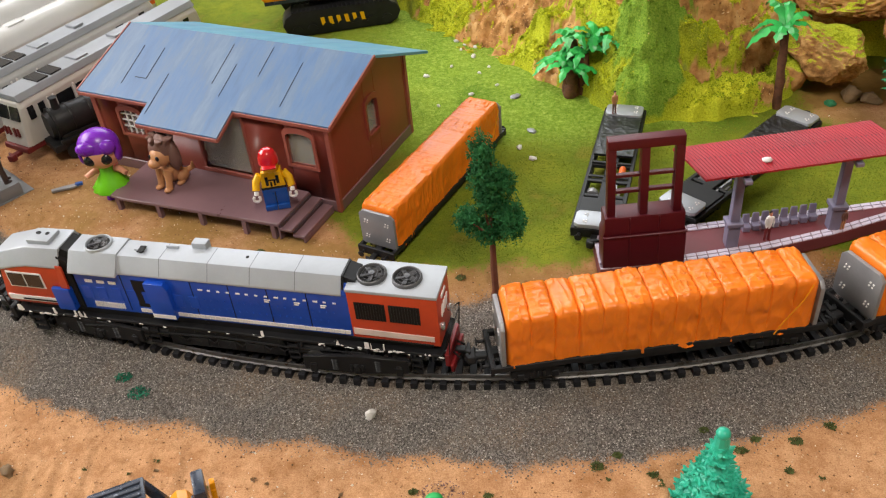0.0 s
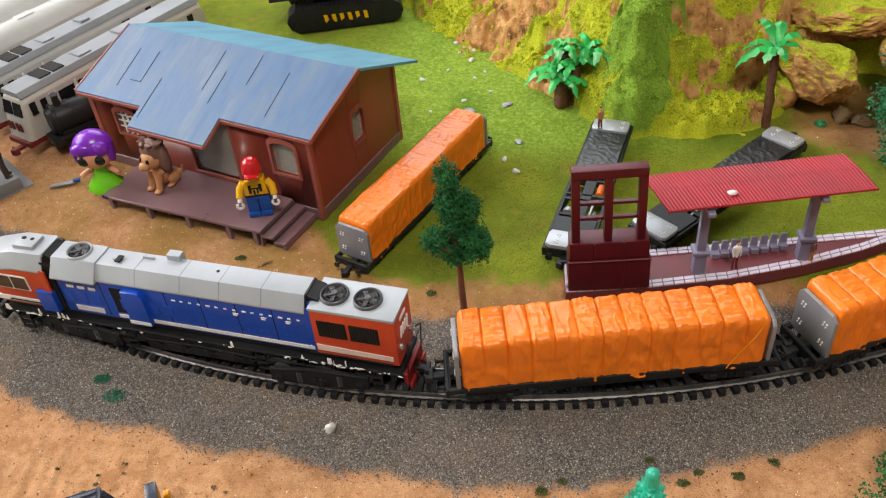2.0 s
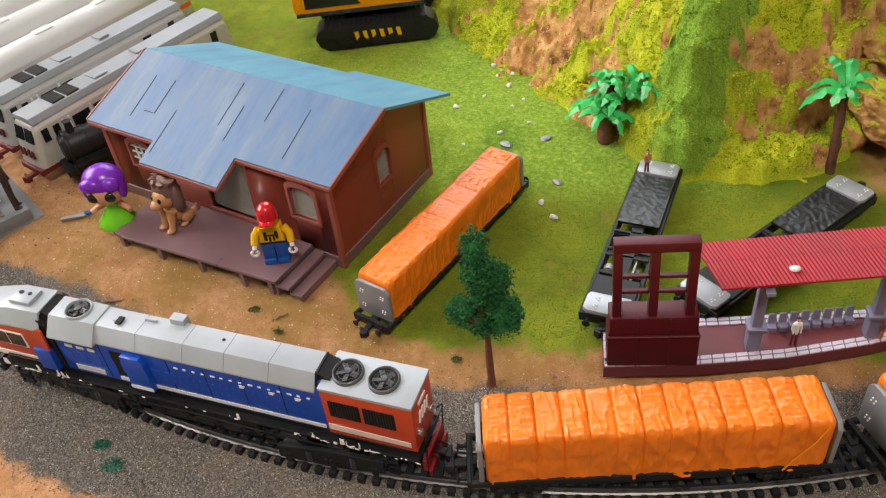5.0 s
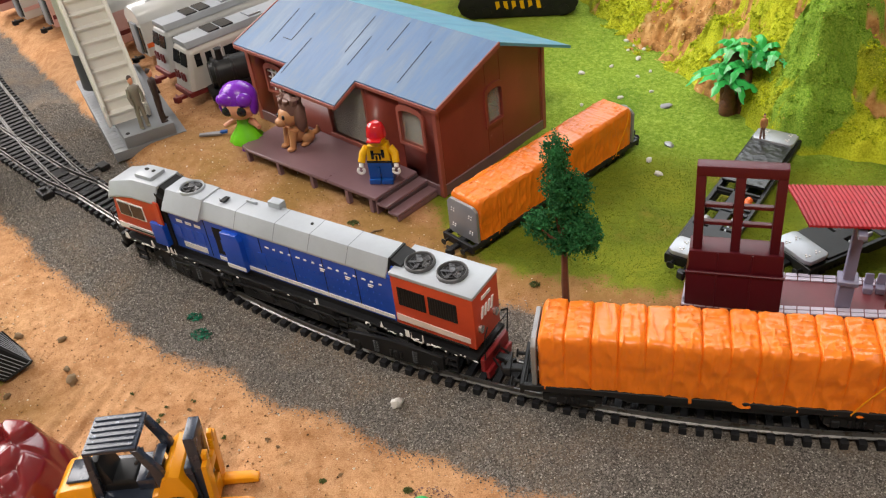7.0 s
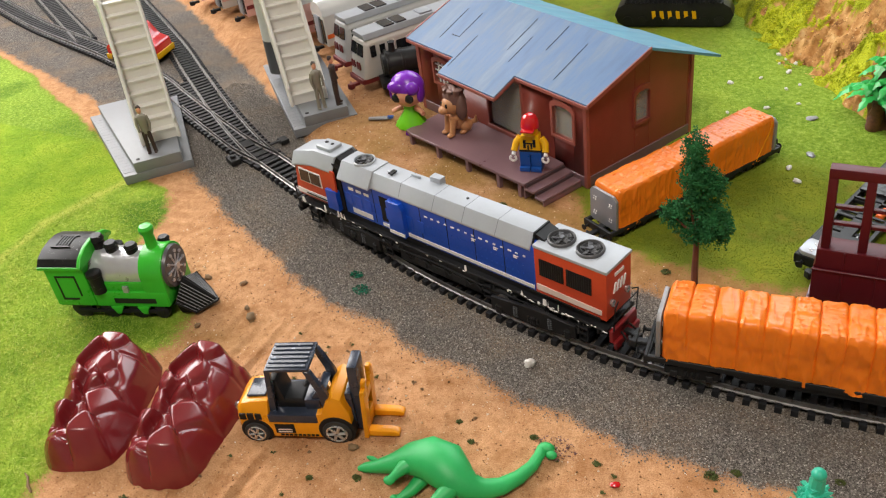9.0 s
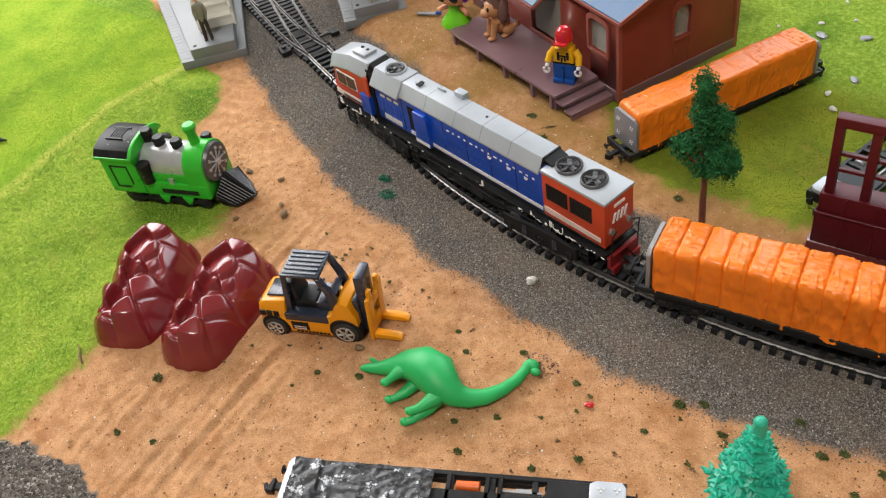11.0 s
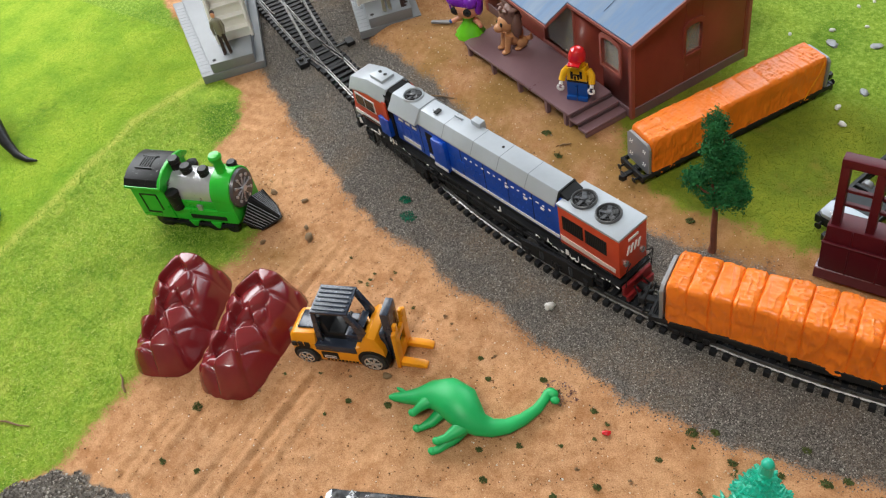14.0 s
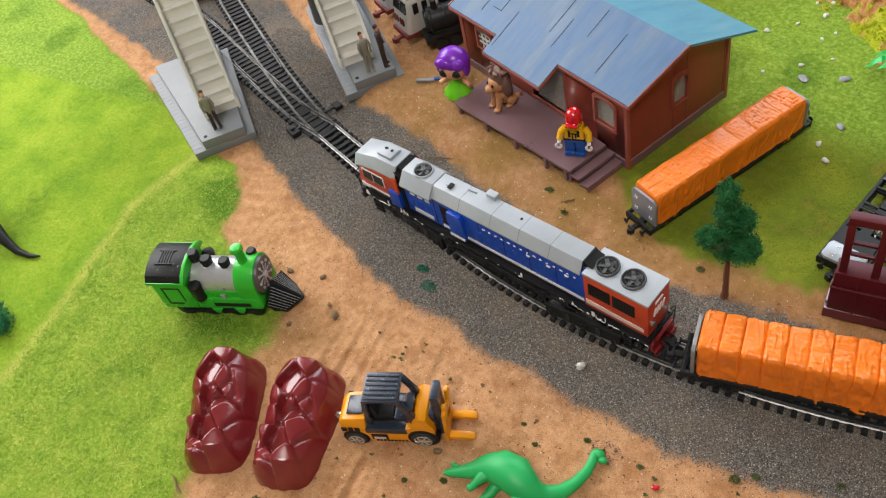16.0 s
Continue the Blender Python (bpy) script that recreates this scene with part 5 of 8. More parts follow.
def house():
    ob = thing("house", "brick-red model house with a patched blue roof and arched windows", "house", HX, HY, 10, HA)
    W, D, E, R = -186, 101, 62, 84
    slope = (R - E) / 50.0
    t = 3.0

    def panel(name, bm, label=""):
        return part(name, bm, brick_red, ob, label, bevel=0.3, seg=1)

    def holed(bm, x0, x1, z0, z1, holes, y0, y1):
        """A wall along x with rectangular openings."""
        xs = sorted({x0, x1, *[h[0] for h in holes], *[h[1] for h in holes]})
        for a, b in zip(xs, xs[1:]):
            cuts = sorted([(h[2], h[3]) for h in holes if h[0] <= a and h[1] >= b])
            z = z0
            for c, d in cuts:
                if c > z:
                    box(bm, a, b, y0, y1, z, c)
                z = d
            if z < z1:
                box(bm, a, b, y0, y1, z, z1)
    bm = bmesh.new()
    holed(bm, W, 0, 0, E, [(-166, -147, 30, 49), (-101, -64, 15, 57), (-31, -12, 31, 55)], 0, t)
    bmesh.ops.remove_doubles(bm, verts=bm.verts, dist=0.01)
    panel("wall_front", bm)
    bm = bmesh.new()
    holed(bm, W, 0, 0, E, [], D - t, D)
    panel("wall_back", bm)
    for x in (W, -t):
        bm = bmesh.new()
        if x == W:
            prism(bm, [(t, 0), (D - t, 0), (D - t, E), (50, R - 1.5), (t, E)], x, x + t, "x")
        else:
            prism(bm, [(t, 0), (45, 0), (45, E + slope * 45 - 1.5), (t, E)], x, x + t, "x")
            prism(bm, [(45, 0), (59, 0), (59, 30), (45, 30)], x, x + t, "x")
            prism(bm, [(45, 50), (47, 53), (52, 54.5), (57, 53), (59, 50), (59, R - 7), (50, R - 1.5), (45, R - 4)], x, x + t, "x")
            prism(bm, [(59, 0), (D - t, 0), (D - t, E), (59, E + slope * 42 - 1.5)], x, x + t, "x")
        panel("wall_side", bm)
    bm = bmesh.new()
    box(bm, W - 0.6, 0.8, -0.8, D + 0.6, 0, 8)
    part("plinth", bm, porch_mauve, ob, bevel=0.4, seg=1)
    for x, y in ((0, 0), (W, 0), (0, D), (W, D)):
        bm = bmesh.new()
        box(bm, x - 2.2, x + 1.0 if x == 0 else x + 2.2, y - 1.0, y + 2.2, 0, E - 0.5)
        part("corner_post", bm, trim_red, ob, bevel=0.3, seg=1)
    # roof sheets: front in three widths, back in two
    def sheet(name, x0, x1, y0, y1, z_of, th=2.0, left=0.0, right=0.0, mat=None, soft=0.0):
        bm = bmesh.new()
        v = []
        for dz in (0, th):
            for x, y in ((x0, y0), (x1, y0), (x1 + right, y1), (x0 + left, y1)):
                v.append((x, y, z_of(y) + dz))
        faces_of(bm, v, [(3, 2, 1, 0), (4, 5, 6, 7), (0, 1, 5, 4), (1, 2, 6, 5), (2, 3, 7, 6), (3, 0, 4, 7)])
        return part(name, bm, mat or roof_blue, ob, bevel=soft, seg=1)
    front = lambda y: E + slope * y  # noqa: E731
    back = lambda y: R - slope * (y - 50) * 0.96  # noqa: E731
    sheet("roof_sheet", W - 5, -131, -6, 50, front, left=8)
    sheet("roof_sheet", -131, -67, -21, 50, front)
    sheet("roof_sheet", -67, 3, -1.5, 50, front, right=6)
    sheet("roof_sheet", W + 3, -66, 50, 112, back, left=0, mat=roof_cyan)
    sheet("roof_sheet", -66, 9, 50, 121, back, mat=roof_cyan)
    for x, y0, y1 in ((-160, 4, 34), (-143, 10, 34), (-128, -14, 16), (-92, 14, 44), (-82, 6, 30), (-62, 24, 46), (-36, 6, 38)):
        bm = bmesh.new()
        low = [(x, y0, front(y0) + 1.5), (x + 0.32, y0, front(y0) + 1.5), (x + 0.32, y1, front(y1) + 1.5), (x, y1, front(y1) + 1.5)]
        faces_of(bm, low + [(a, b, c + 0.75) for a, b, c in low], [(0, 1, 2, 3), (4, 5, 6, 7), (0, 1, 5, 4), (1, 2, 6, 5), (2, 3, 7, 6), (3, 0, 4, 7)])
        part("roof_joint", bm, black_dark, ob, "dark open joint in the roof sheet")
    bm = bmesh.new()
    box(bm, -152, -143, 10, 10.4, front(10) + 1.5, front(10) + 2.3)
    part("roof_joint", bm, black_dark, ob, "dark open joint in the roof sheet")
    bm = bmesh.new()
    for x0, x1, y in ((W - 5, -131, -6), (-131, -67, -21), (-67, 3, -1.5)):
        box(bm, x0, x1, y - 0.9, y + 0.5, front(y) - 1.4, front(y) + 1.0)
    for x, y0, y1 in ((-131, -21, -6), (-67, -21, -1.5)):
        prism(bm, [(y0, front(y0) - 1.4), (y1, front(y1) - 1.4), (y1, front(y1) + 1), (y0, front(y0) + 1)], x - 0.8, x + 0.8, "x")
    part("fascia", bm, trim_red, ob, "dull red eaves board", bevel=0.2, seg=1)
    for x, s in ((3.4, 6), (W - 5.6, 8)):
        bm = bmesh.new()
        vv = [(x, -2 if x > 0 else -6), (x + s, 50)]
        for d in (0.0,):
            a, b = vv
            faces_of(bm, [(a[0] - 0.5, a[1], front(a[1]) - 0.6), (a[0] + 0.5, a[1], front(a[1]) - 0.6), (b[0] + 0.5, b[1], front(b[1]) - 0.6), (b[0] - 0.5, b[1], front(b[1]) - 0.6),
                          (a[0] - 0.5, a[1], front(a[1]) + 2.5), (a[0] + 0.5, a[1], front(a[1]) + 2.5), (b[0] + 0.5, b[1], front(b[1]) + 2.5), (b[0] - 0.5, b[1], front(b[1]) + 2.5)],
                     [(3, 2, 1, 0), (4, 5, 6, 7), (0, 1, 5, 4), (1, 2, 6, 5), (2, 3, 7, 6), (3, 0, 4, 7)])
        part("verge", bm, trim_red, ob, "thin dull red verge strip")
    # windows
    def arch(x0, x1, z0, z1, w):
        n, out, inn = 9, [], []
        for k in range(n):
            a = math.pi * (1 - k / (n - 1))
            out.append(((x0 + x1) / 2 + (x1 - x0 + 2 * w) / 2 * math.cos(a), z1 + 5 * math.sin(a) + w * 0.6))
            inn.append(((x0 + x1) / 2 + (x1 - x0) / 2 * math.cos(a), z1 - 1 + 3.2 * math.sin(a)))
        return out, inn

    def window(x0, x1, z0, z1, bars=False, y=0.0, side=False):
        bm = bmesh.new()
        w = 2.0
        o, i = arch(x0, x1, z0, z1 - 3, w)
        poly = [(x0 - w, z0 - w), *o, (x1 + w, z0 - w)]
        inner = [(x0, z0), *i, (x1, z0)]
        n = len(poly)
        axis = (lambda p, d: (d, p[0], p[1])) if side else (lambda p, d: (p[0], d, p[1]))
        d0, d1 = (y + 1.2, y - 1.0) if side else (y - 1.2, y + 1.0)
        v = [axis(p, d0) for p in poly] + [axis(p, d0) for p in inner] + [axis(p, d1) for p in poly] + [axis(p, d1) for p in inner]
        f = []
        for k in range(n):
            j = (k + 1) % n
            f += [(k, j, n + j, n + k), (2 * n + k, 3 * n + k, 3 * n + j, 2 * n + j), (k, 2 * n + k, 2 * n + j, j), (n + k, n + j, 3 * n + j, 3 * n + k)]
        faces_of(bm, v, f)
        wn = part("window", bm, trim_red if not side else brick_red, ob, "arched window frame")
        bm = bmesh.new()
        if side:
            box(bm, y - 2, y - 1.4, x0 - 0.5, x1 + 0.5, z0 - 0.5, z1)
        else:
            box(bm, x0 - 0.5, x1 + 0.5, y + 1.4, y + 2.0, z0 - 0.5, z1)
        p = part("pane", bm, pane, wn, "cloudy clear plastic pane")
        p.visible_shadow = False
        if bars:
            bm = bmesh.new()
            for k in (0.25, 0.5, 0.75):
                box(bm, x0 + (x1 - x0) * k - 0.4, x0 + (x1 - x0) * k + 0.4, y + 0.4, y + 1.4, z0, z1)
                box(bm, x0, x1, y + 0.4, y + 1.4, z0 + (z1 - z0) * k - 0.4, z0 + (z1 - z0) * k + 0.4)
            part("muntins", bm, white_paint, wn, "white glazing bars")
    window(-31, -12, 31, 55)
    window(-166, -147, 30, 49, True)
    window(45, 59, 30, 54, side=True, y=0.0)
    bm = bmesh.new()
    for x in (-103, -64):
        box(bm, x, x + 2, -0.8, 2.5, 12, 59)
    box(bm, -103, -62, -0.8, 2.5, 57, 59), box(bm, -103, -62, -1.5, 2.5, 12, 15)
    dw = part("doorway", bm, trim_red, ob, "wide red door frame", bevel=0.3, seg=1)
    bm = bmesh.new()
    box(bm, -101, -64, 1.6, 2.2, 15, 57)
    p = part("pane", bm, pane, dw, "cloudy clear plastic door panel")
    p.visible_shadow = False
    bm = bmesh.new()
    box(bm, W + 3, -3, 3, D - 3, 0.4, 1.2)
    part("floor_board", bm, tan, ob)
    return ob


def porch():
    ob = thing("porch", "low mauve wooden porch with three steps in front of the house", "porch", HX, HY, 10, HA)
    bm = bmesh.new()
    prism(bm, [(-21, -1), (-21, -38), (-139, -47), (-147, -46), (-150, -1)], 9.6, 12, "z")
    part("deck", bm, porch_mauve, ob, bevel=0.4, seg=1)
    for k, z in enumerate((8.6, 5.0)):
        bm = bmesh.new()
        x0 = -21 + k * 8.0
        prism(bm, [(x0, -1), (x0, -37.5 + k), (x0 + 8.3, -37 + k), (x0 + 8.3, -1)], z - 2, z, "z")
        part("step", bm, porch_mauve, ob, bevel=0.4, seg=1)
        bm = bmesh.new()
        box(bm, x0 + 0.2, x0 + 1.0, -36, -1.5, z, z + 2)
        part("riser", bm, porch_dark, ob)
    bm = bmesh.new()
    box(bm, -22.6, -21.4, -37, -1.5, 0, 9.6), box(bm, -6, -4.6, -35.5, -1.5, 0, 3)
    part("stringer", bm, porch_mauve, ob)
    for x, y in ((-143, -44), (-110, -43), (-78, -40.5), (-46, -38.5), (-26, -36.5), (-140, -6), (-60, -6)):
        bm = bmesh.new()
        box(bm, x - 1.5, x + 1.5, y - 1.5, y + 1.5, 0, 9.6)
        part("leg", bm, porch_mauve, ob)
    return ob


porch_dark = surface("porch_dark_joint", (0.07, 0.045, 0.05), 0.6, var=0.2)
house()
porch()


# ---- the station platform ----
PLAT_F = [(121, 431), (168, 434), (212, 440), (254, 450), (290, 462), (330, 480)]
PLAT_B = [(121, 461), (172, 466), (236, 472), (300, 479), (330, 484)]


def between(line, x):
    return float(np.interp(x, [p[0] for p in line], [p[1] for p in line]))


def platform():
    ob = thing("station_platform", "low maroon station platform with pale lilac tiled edges", "platform", 0, 0, 9.6)
    bm = bmesh.new()
    xs = list(np.linspace(121, 330, 24))
    prism(bm, [(x, between(PLAT_F, x)) for x in xs] + [(x, between(PLAT_B, x)) for x in xs[::-1]], 0, 8, "z")
    body = part("slab", bm, platform_floor, ob, bevel=0.3, seg=1)
    for line, sgn in ((PLAT_F, 1), (PLAT_B, -1)):
        for row, (o, w) in enumerate(((0.1, 2.3), (3.1, 2.3))):
            x = 121.4
            while x < 322:
                y0 = between(line, x) + sgn * o
                y1 = between(line, x + 6) + sgn * o
                if x + 6 < 322 and abs(between(PLAT_B, x) - between(PLAT_F, x)) > 8:
                    bm = bmesh.new()
                    prism(bm, [(x, y0), (x + 5.4, y1), (x + 5.4, y1 + sgn * w), (x, y0 + sgn * w)], 8, 8.7, "z")
                    part("edge_tile", bm, tile_pale, ob)
                x += 6
    bm = bmesh.new()
    for k, y in enumerate(np.arange(432.5, 459, 5.4)):
        box(bm, 121.2, 123.8, y, y + 5.1, 8, 8.7)
    part("end_tiles", bm, tile_pale, ob)
    # shelter: columns, seats and roof
    for x, y in ((195.5, 447), (255, 457)):
        bm = bmesh.new()
        prism(bm, [(x - 3.4, y - 3.4), (x + 3.4, y - 3.4), (x + 3.4, y + 3.4), (x - 3.4, y + 3.4)], 8, 24, "z")
        prism(bm, [(x - 4.6, y - 4.6), (x + 4.6, y - 4.6), (x + 4.6, y + 4.6), (x - 4.6, y + 4.6)], 22.5, 25, "z")
        rings(bm, [[(x + sx * r, y + sy * r, z) for sx, sy in ((-1, -1), (1, -1), (1, 1), (-1, 1))] for r, z in ((2.5, 25), (2.3, 58))])
        box(bm, x - 2, x + 2, y - 14, y + 14, 57, 59.5)
        part("column", bm, lilac, ob, "lilac-grey square column", bevel=0.35, seg=1)
    bm = bmesh.new()
    a, b, c, d = Vector((173, 432, 63)), Vector((281.5, 447.5, 62.5)), Vector((274, 481.5, 61.5)), Vector((163, 465, 62))
    n, out = 116, []
    for k in range(n + 1):
        u = k / n
        p, q = a.lerp(b, u), d.lerp(c, u)
        h = 0.32 if k % 2 else -0.12
        m_ = p.lerp(q, 0.56)
        out.append([p + Vector((0, 0, h)), m_ + Vector((0, 0, h + 0.8)), q + Vector((0, 0, h)), q + Vector((0, 0, h - 1.2)), m_ + Vector((0, 0, h - 0.4)), p + Vector((0, 0, h - 1.2))])
    rings(bm, out)
    roof = part("canopy", bm, canopy_red, ob, "corrugated dark red canopy", smooth=20)
    bm = bmesh.new()
    for k in range(0, n, 3):
        p = a.lerp(b, (k + 0.5) / n).lerp(d.lerp(c, (k + 0.5) / n), 0.54)
        box(bm, p.x - 0.45, p.x + 0.45, p.y - 0.4, p.y + 0.4, p.z + 0.3, p.z + 1.0)
    part("screw_line", bm, maroon, roof)
    bm = bmesh.new()
    egg(bm, (207, 445, 64.2), (2.6, 1.7, 1.5), wob=0.3)
    part("glue_blob", bm, white_paint, roof, "white blob of dried glue")
    for i in range(8):
        x, y = 207 + i * 5.6, 459 + i * 0.9
        bm = bmesh.new()
        rings(bm, [[(x - 2, y - 2.4, 8), (x + 2, y - 2.4, 8), (x + 2, y + 2, 8), (x - 2, y + 2, 8)], [(x - 2.3, y - 2.6, 12), (x + 2.3, y - 2.6, 12), (x + 2.3, y + 2, 12), (x - 2.3, y + 2, 12)]])
        rings(bm, [[(x - 2.2, y + 0.8, 12), (x + 2.2, y + 0.8, 12), (x + 2.2, y + 2, 12), (x - 2.2, y + 2, 12)], [(x - 1.9, y + 1.6, 18), (x + 1.9, y + 1.6, 18), (x + 1.9, y + 2.6, 18), (x - 1.9, y + 2.6, 18)]])
        part("seat", bm, lilac, ob, bevel=0.4, seg=1)
    return ob


platform()


def ticket_gate():
    ob = thing("gate_house", "dark maroon plastic gate with an open window frame on the platform", "gate", 122.6, 431.4, 17.8, 1.5, ry=-1.5)
    ob.matrix_basis = ob.matrix_basis @ Matrix.Diagonal((0.945, 1, 0.975, 1))
    bm = bmesh.new()
    box(bm, 0, 47, 0, 14, 0, 22)
    prism(bm, [(0, 22), (47, 22), (46, 24.5), (46, 34), (1, 34), (1, 24.5)], 1, 13.5, "y")
    part("base", bm, maroon, ob, bevel=0.7)
    bm = bmesh.new()
    box(bm, -0.3, 47.3, -0.8, 0.6, 21.2, 22.5)
    part("ledge", bm, maroon, ob, bevel=0.3, seg=1)
    for x in (14.5, 31):
        bm = bmesh.new()
        box(bm, x, x + 1.0, -0.5, 0.4, 0, 21.2), box(bm, x, x + 1.0, 0.4, 1.6, 22.4, 33.6)
        part("rib", bm, maroon, ob, bevel=0.25, seg=1)
    for x in (2.5, 20.5, 39):
        bm = bmesh.new()
        box(bm, x, x + 4.6, 2.5, 8.5, 34, 76)
        part("post", bm, maroon, ob, bevel=0.5)
    bm = bmesh.new()
    box(bm, 2.5, 43.6, 2.3, 8.7, 76, 81.5)
    part("lintel", bm, maroon, ob, bevel=0.5)
    for x0, x1 in ((7.1, 20.5), (25.1, 39)):
        for z in (47, 57):
            bm = bmesh.new()
            box(bm, x0, x1, 5, 7.4, z, z + 2.2)
            part("rail", bm, maroon, ob, bevel=0.3, seg=1)
    return ob


ticket_gate()


# ---- small figurines: one plain mesh each ----
def figurine(x, y, z, rz, h, top, legs, label, bend=0.0):
    bm = bmesh.new()
    k = h / 40.0
    for s in (-1, 1):
        tube(bm, [(s * 3.2 * k, 0, 0), (s * 2.8 * k, 0.4 * k, 8 * k), (s * 2.0 * k, 0, 19 * k)], [2.0 * k, 1.9 * k, 2.5 * k], 8, 1)
        egg(bm, (s * 3.3 * k, -1.2 * k, 0.8 * k), (1.7 * k, 3 * k, 0.9 * k), 8, 5, 1)
        tube(bm, [(s * 4.6 * k, 0, 31 * k), (s * 6.2 * k, -0.6 * k, 25 * k), (s * 5.0 * k, -2.6 * k, 19 * k)], [1.7 * k, 1.5 * k, 1.2 * k], 8, 0)
    rings(bm, [[(4.2 * k * q * math.cos(t), 2.6 * k * q * math.sin(t), zz * k) for t in [math.pi * 2 * j / 10 for j in range(10)]] for q, zz in ((0.9, 17), (1.0, 21), (1.15, 28), (1.2, 31.5), (0.5, 33.5))], mi=0)
    egg(bm, (0, -0.2 * k, 36.6 * k), (2.3 * k, 2.5 * k, 3.2 * k), 10, 7, 2)
    egg(bm, (0, 0.3 * k, 38 * k), (2.4 * k, 2.5 * k, 2.3 * k), 10, 6, 3)
    for v in bm.verts:
        v.co.x *= 0.78
        v.co.y *= 0.85
    return single("figurine", bm, [top, legs, skin, dark_cloth], label, "figurine", x, y, z, rz, group="model figurines", smooth=60)


figurine(-373, 449, 16.5, 40, 41, khaki, dark_cloth, "small standing figurine in a khaki jacket on the stair footing")
figurine(-275, 548, 19.5, 60, 41, khaki, khaki, "small standing figurine in khaki at the foot of stairs")
figurine(-266, 559, 19.5, 120, 42, dark_cloth, dark_cloth, "small dark-clothed figurine at the foot of stairs")
figurine(216, 449, 17.6, 10, 20, white_paint, dark_red, "tiny figurine with white top and red trousers on the platform")
figurine(259, 454, 17.6, 20, 15, brown, tan, "tiny brown figurine at the platform edge")
figurine(152, 588, 24.6, 20, 17, tan, brown, "tiny tan figurine standing on a flat wagon")


def doll():
    bm = bmesh.new()
    for s in (-1, 1):
        tube(bm, [(s * 3.6, 0, 0), (s * 3.4, 0, 5), (s * 2.6, 0, 11)], [3.2, 2.3, 2.6], 10, 0)
        tube(bm, [(s * 5.4, 0, 24), (s * 10, -2, 22.5), (s * 13, -4.5, 21.5)], [2.4, 2.0, 1.7], 8, 2)
    ring = []
    for q, z in ((0.45, 10), (1.18, 9.2), (1.2, 10.4), (0.85, 16), (0.5, 21), (0.42, 26), (0.3, 27)):
        ring.append([((10.5 + (0.8 * math.cos(12 * t) if z < 14 else 0)) * q * math.cos(t), 9.2 * q * math.sin(t), z) for t in [2 * math.pi * k / 48 for k in range(48)]])
    rings(bm, ring, mi=1)
    egg(bm, (0, 0, 36.5), (12.2, 10.8, 11), 20, 14, 2)
    egg(bm, (0, 1.4, 41.4), (13.4, 11.6, 11.2), 28, 18, 0)
    egg(bm, (-4.5, -6.4, 43.2), (8.2, 4.6, 5.0), 16, 10, 0)
    egg(bm, (6.5, -5.4, 42.6), (6.2, 5.0, 5.4), 14, 10, 0)
    for s in (-1, 1):
        egg(bm, (s * 11.2, -0.5, 37), (2.6, 5.6, 7.6), 12, 8, 0)
    for s in (-1, 1):
        egg(bm, (s * 5.2, -9.3, 35.6), (3.9, 1.6, 3.6), 14, 8, 3)
    return single("doll", bm, [purple, lime, skin, window_black], "toy doll with purple hair and lime skirt beside the porch", "doll", -187, 545, 9.6, 6, smooth=60)


def minifigure():
    bm = bmesh.new()
    for s in (-1, 1):
        box(bm, min(s * 0.3, s * 8), max(s * 0.3, s * 8), -6, 4, 0, 3.4, 1)
        box(bm, min(s * 0.3, s * 8), max(s * 0.3, s * 8), -4, 4, 3.4, 13, 1)
        tube(bm, [(s * 7.4, 0, 25), (s * 10.6, -1, 21), (s * 11.6, -4.6, 16)], [2.9, 2.8, 2.5], 10, 0)
        tube(bm, [(s * 11.6, -4.8, 15.6), (s * 11.8, -6.4, 13.6)], [1.6, 1.6], 8, 4)
        tube(bm, [(s * 11.8 + 2.2 * math.sin(a), -7.2, 11.6 + 2.2 * math.cos(a)) for a in np.linspace(0.7, 5.6, 9)], 1.0, 7, 4)
    box(bm, -8, 8, -4.2, 4.2, 13, 15.4, 1)
    rings(bm, [[(sx * w, sy * 4, z) for sx, sy in ((-1, -1), (1, -1), (1, 1), (-1, 1))] for w, z in ((8, 15.4), (6.4, 28))], mi=0)
    box(bm, -8.1, 8.1, -4.3, 4.3, 15.4, 17, 5)
    for x0, x1, z0, z1 in ((-4.6, -2.6, 18.5, 25), (2.4, 4.4, 19.5, 25.5), (-1.8, -0.4, 17.5, 21), (0.6, 2.0, 18, 22), (-3.2, 3.2, 21.8, 22.8)):
        box(bm, x0, x1, -4.55, -3.9, z0, z1, 5)
    lathe(bm, [(3.2, 28), (5.3, 28.6), (5.6, 30), (5.6, 36), (4.8, 37.6), (3, 38)], 20, 0)
    lathe(bm, [(6.6, 33.6), (6.8, 34.2), (6.5, 36), (6.2, 39), (4.8, 42), (2.6, 43.6), (0.1, 44)], 22, 3)
    box(bm, -4.6, 4.6, -10.2, -3, 33.6, 34.6, 3)
    return single("building_block_figure", bm, [toy_yellow, toy_blue, skin, toy_red, white_paint, window_black], "building-block figure with red helmet, yellow shirt, blue trousers", "toy figure", -68.5, 507, 22.2, 10, bevel=0.5, smooth=40, scale=0.94)


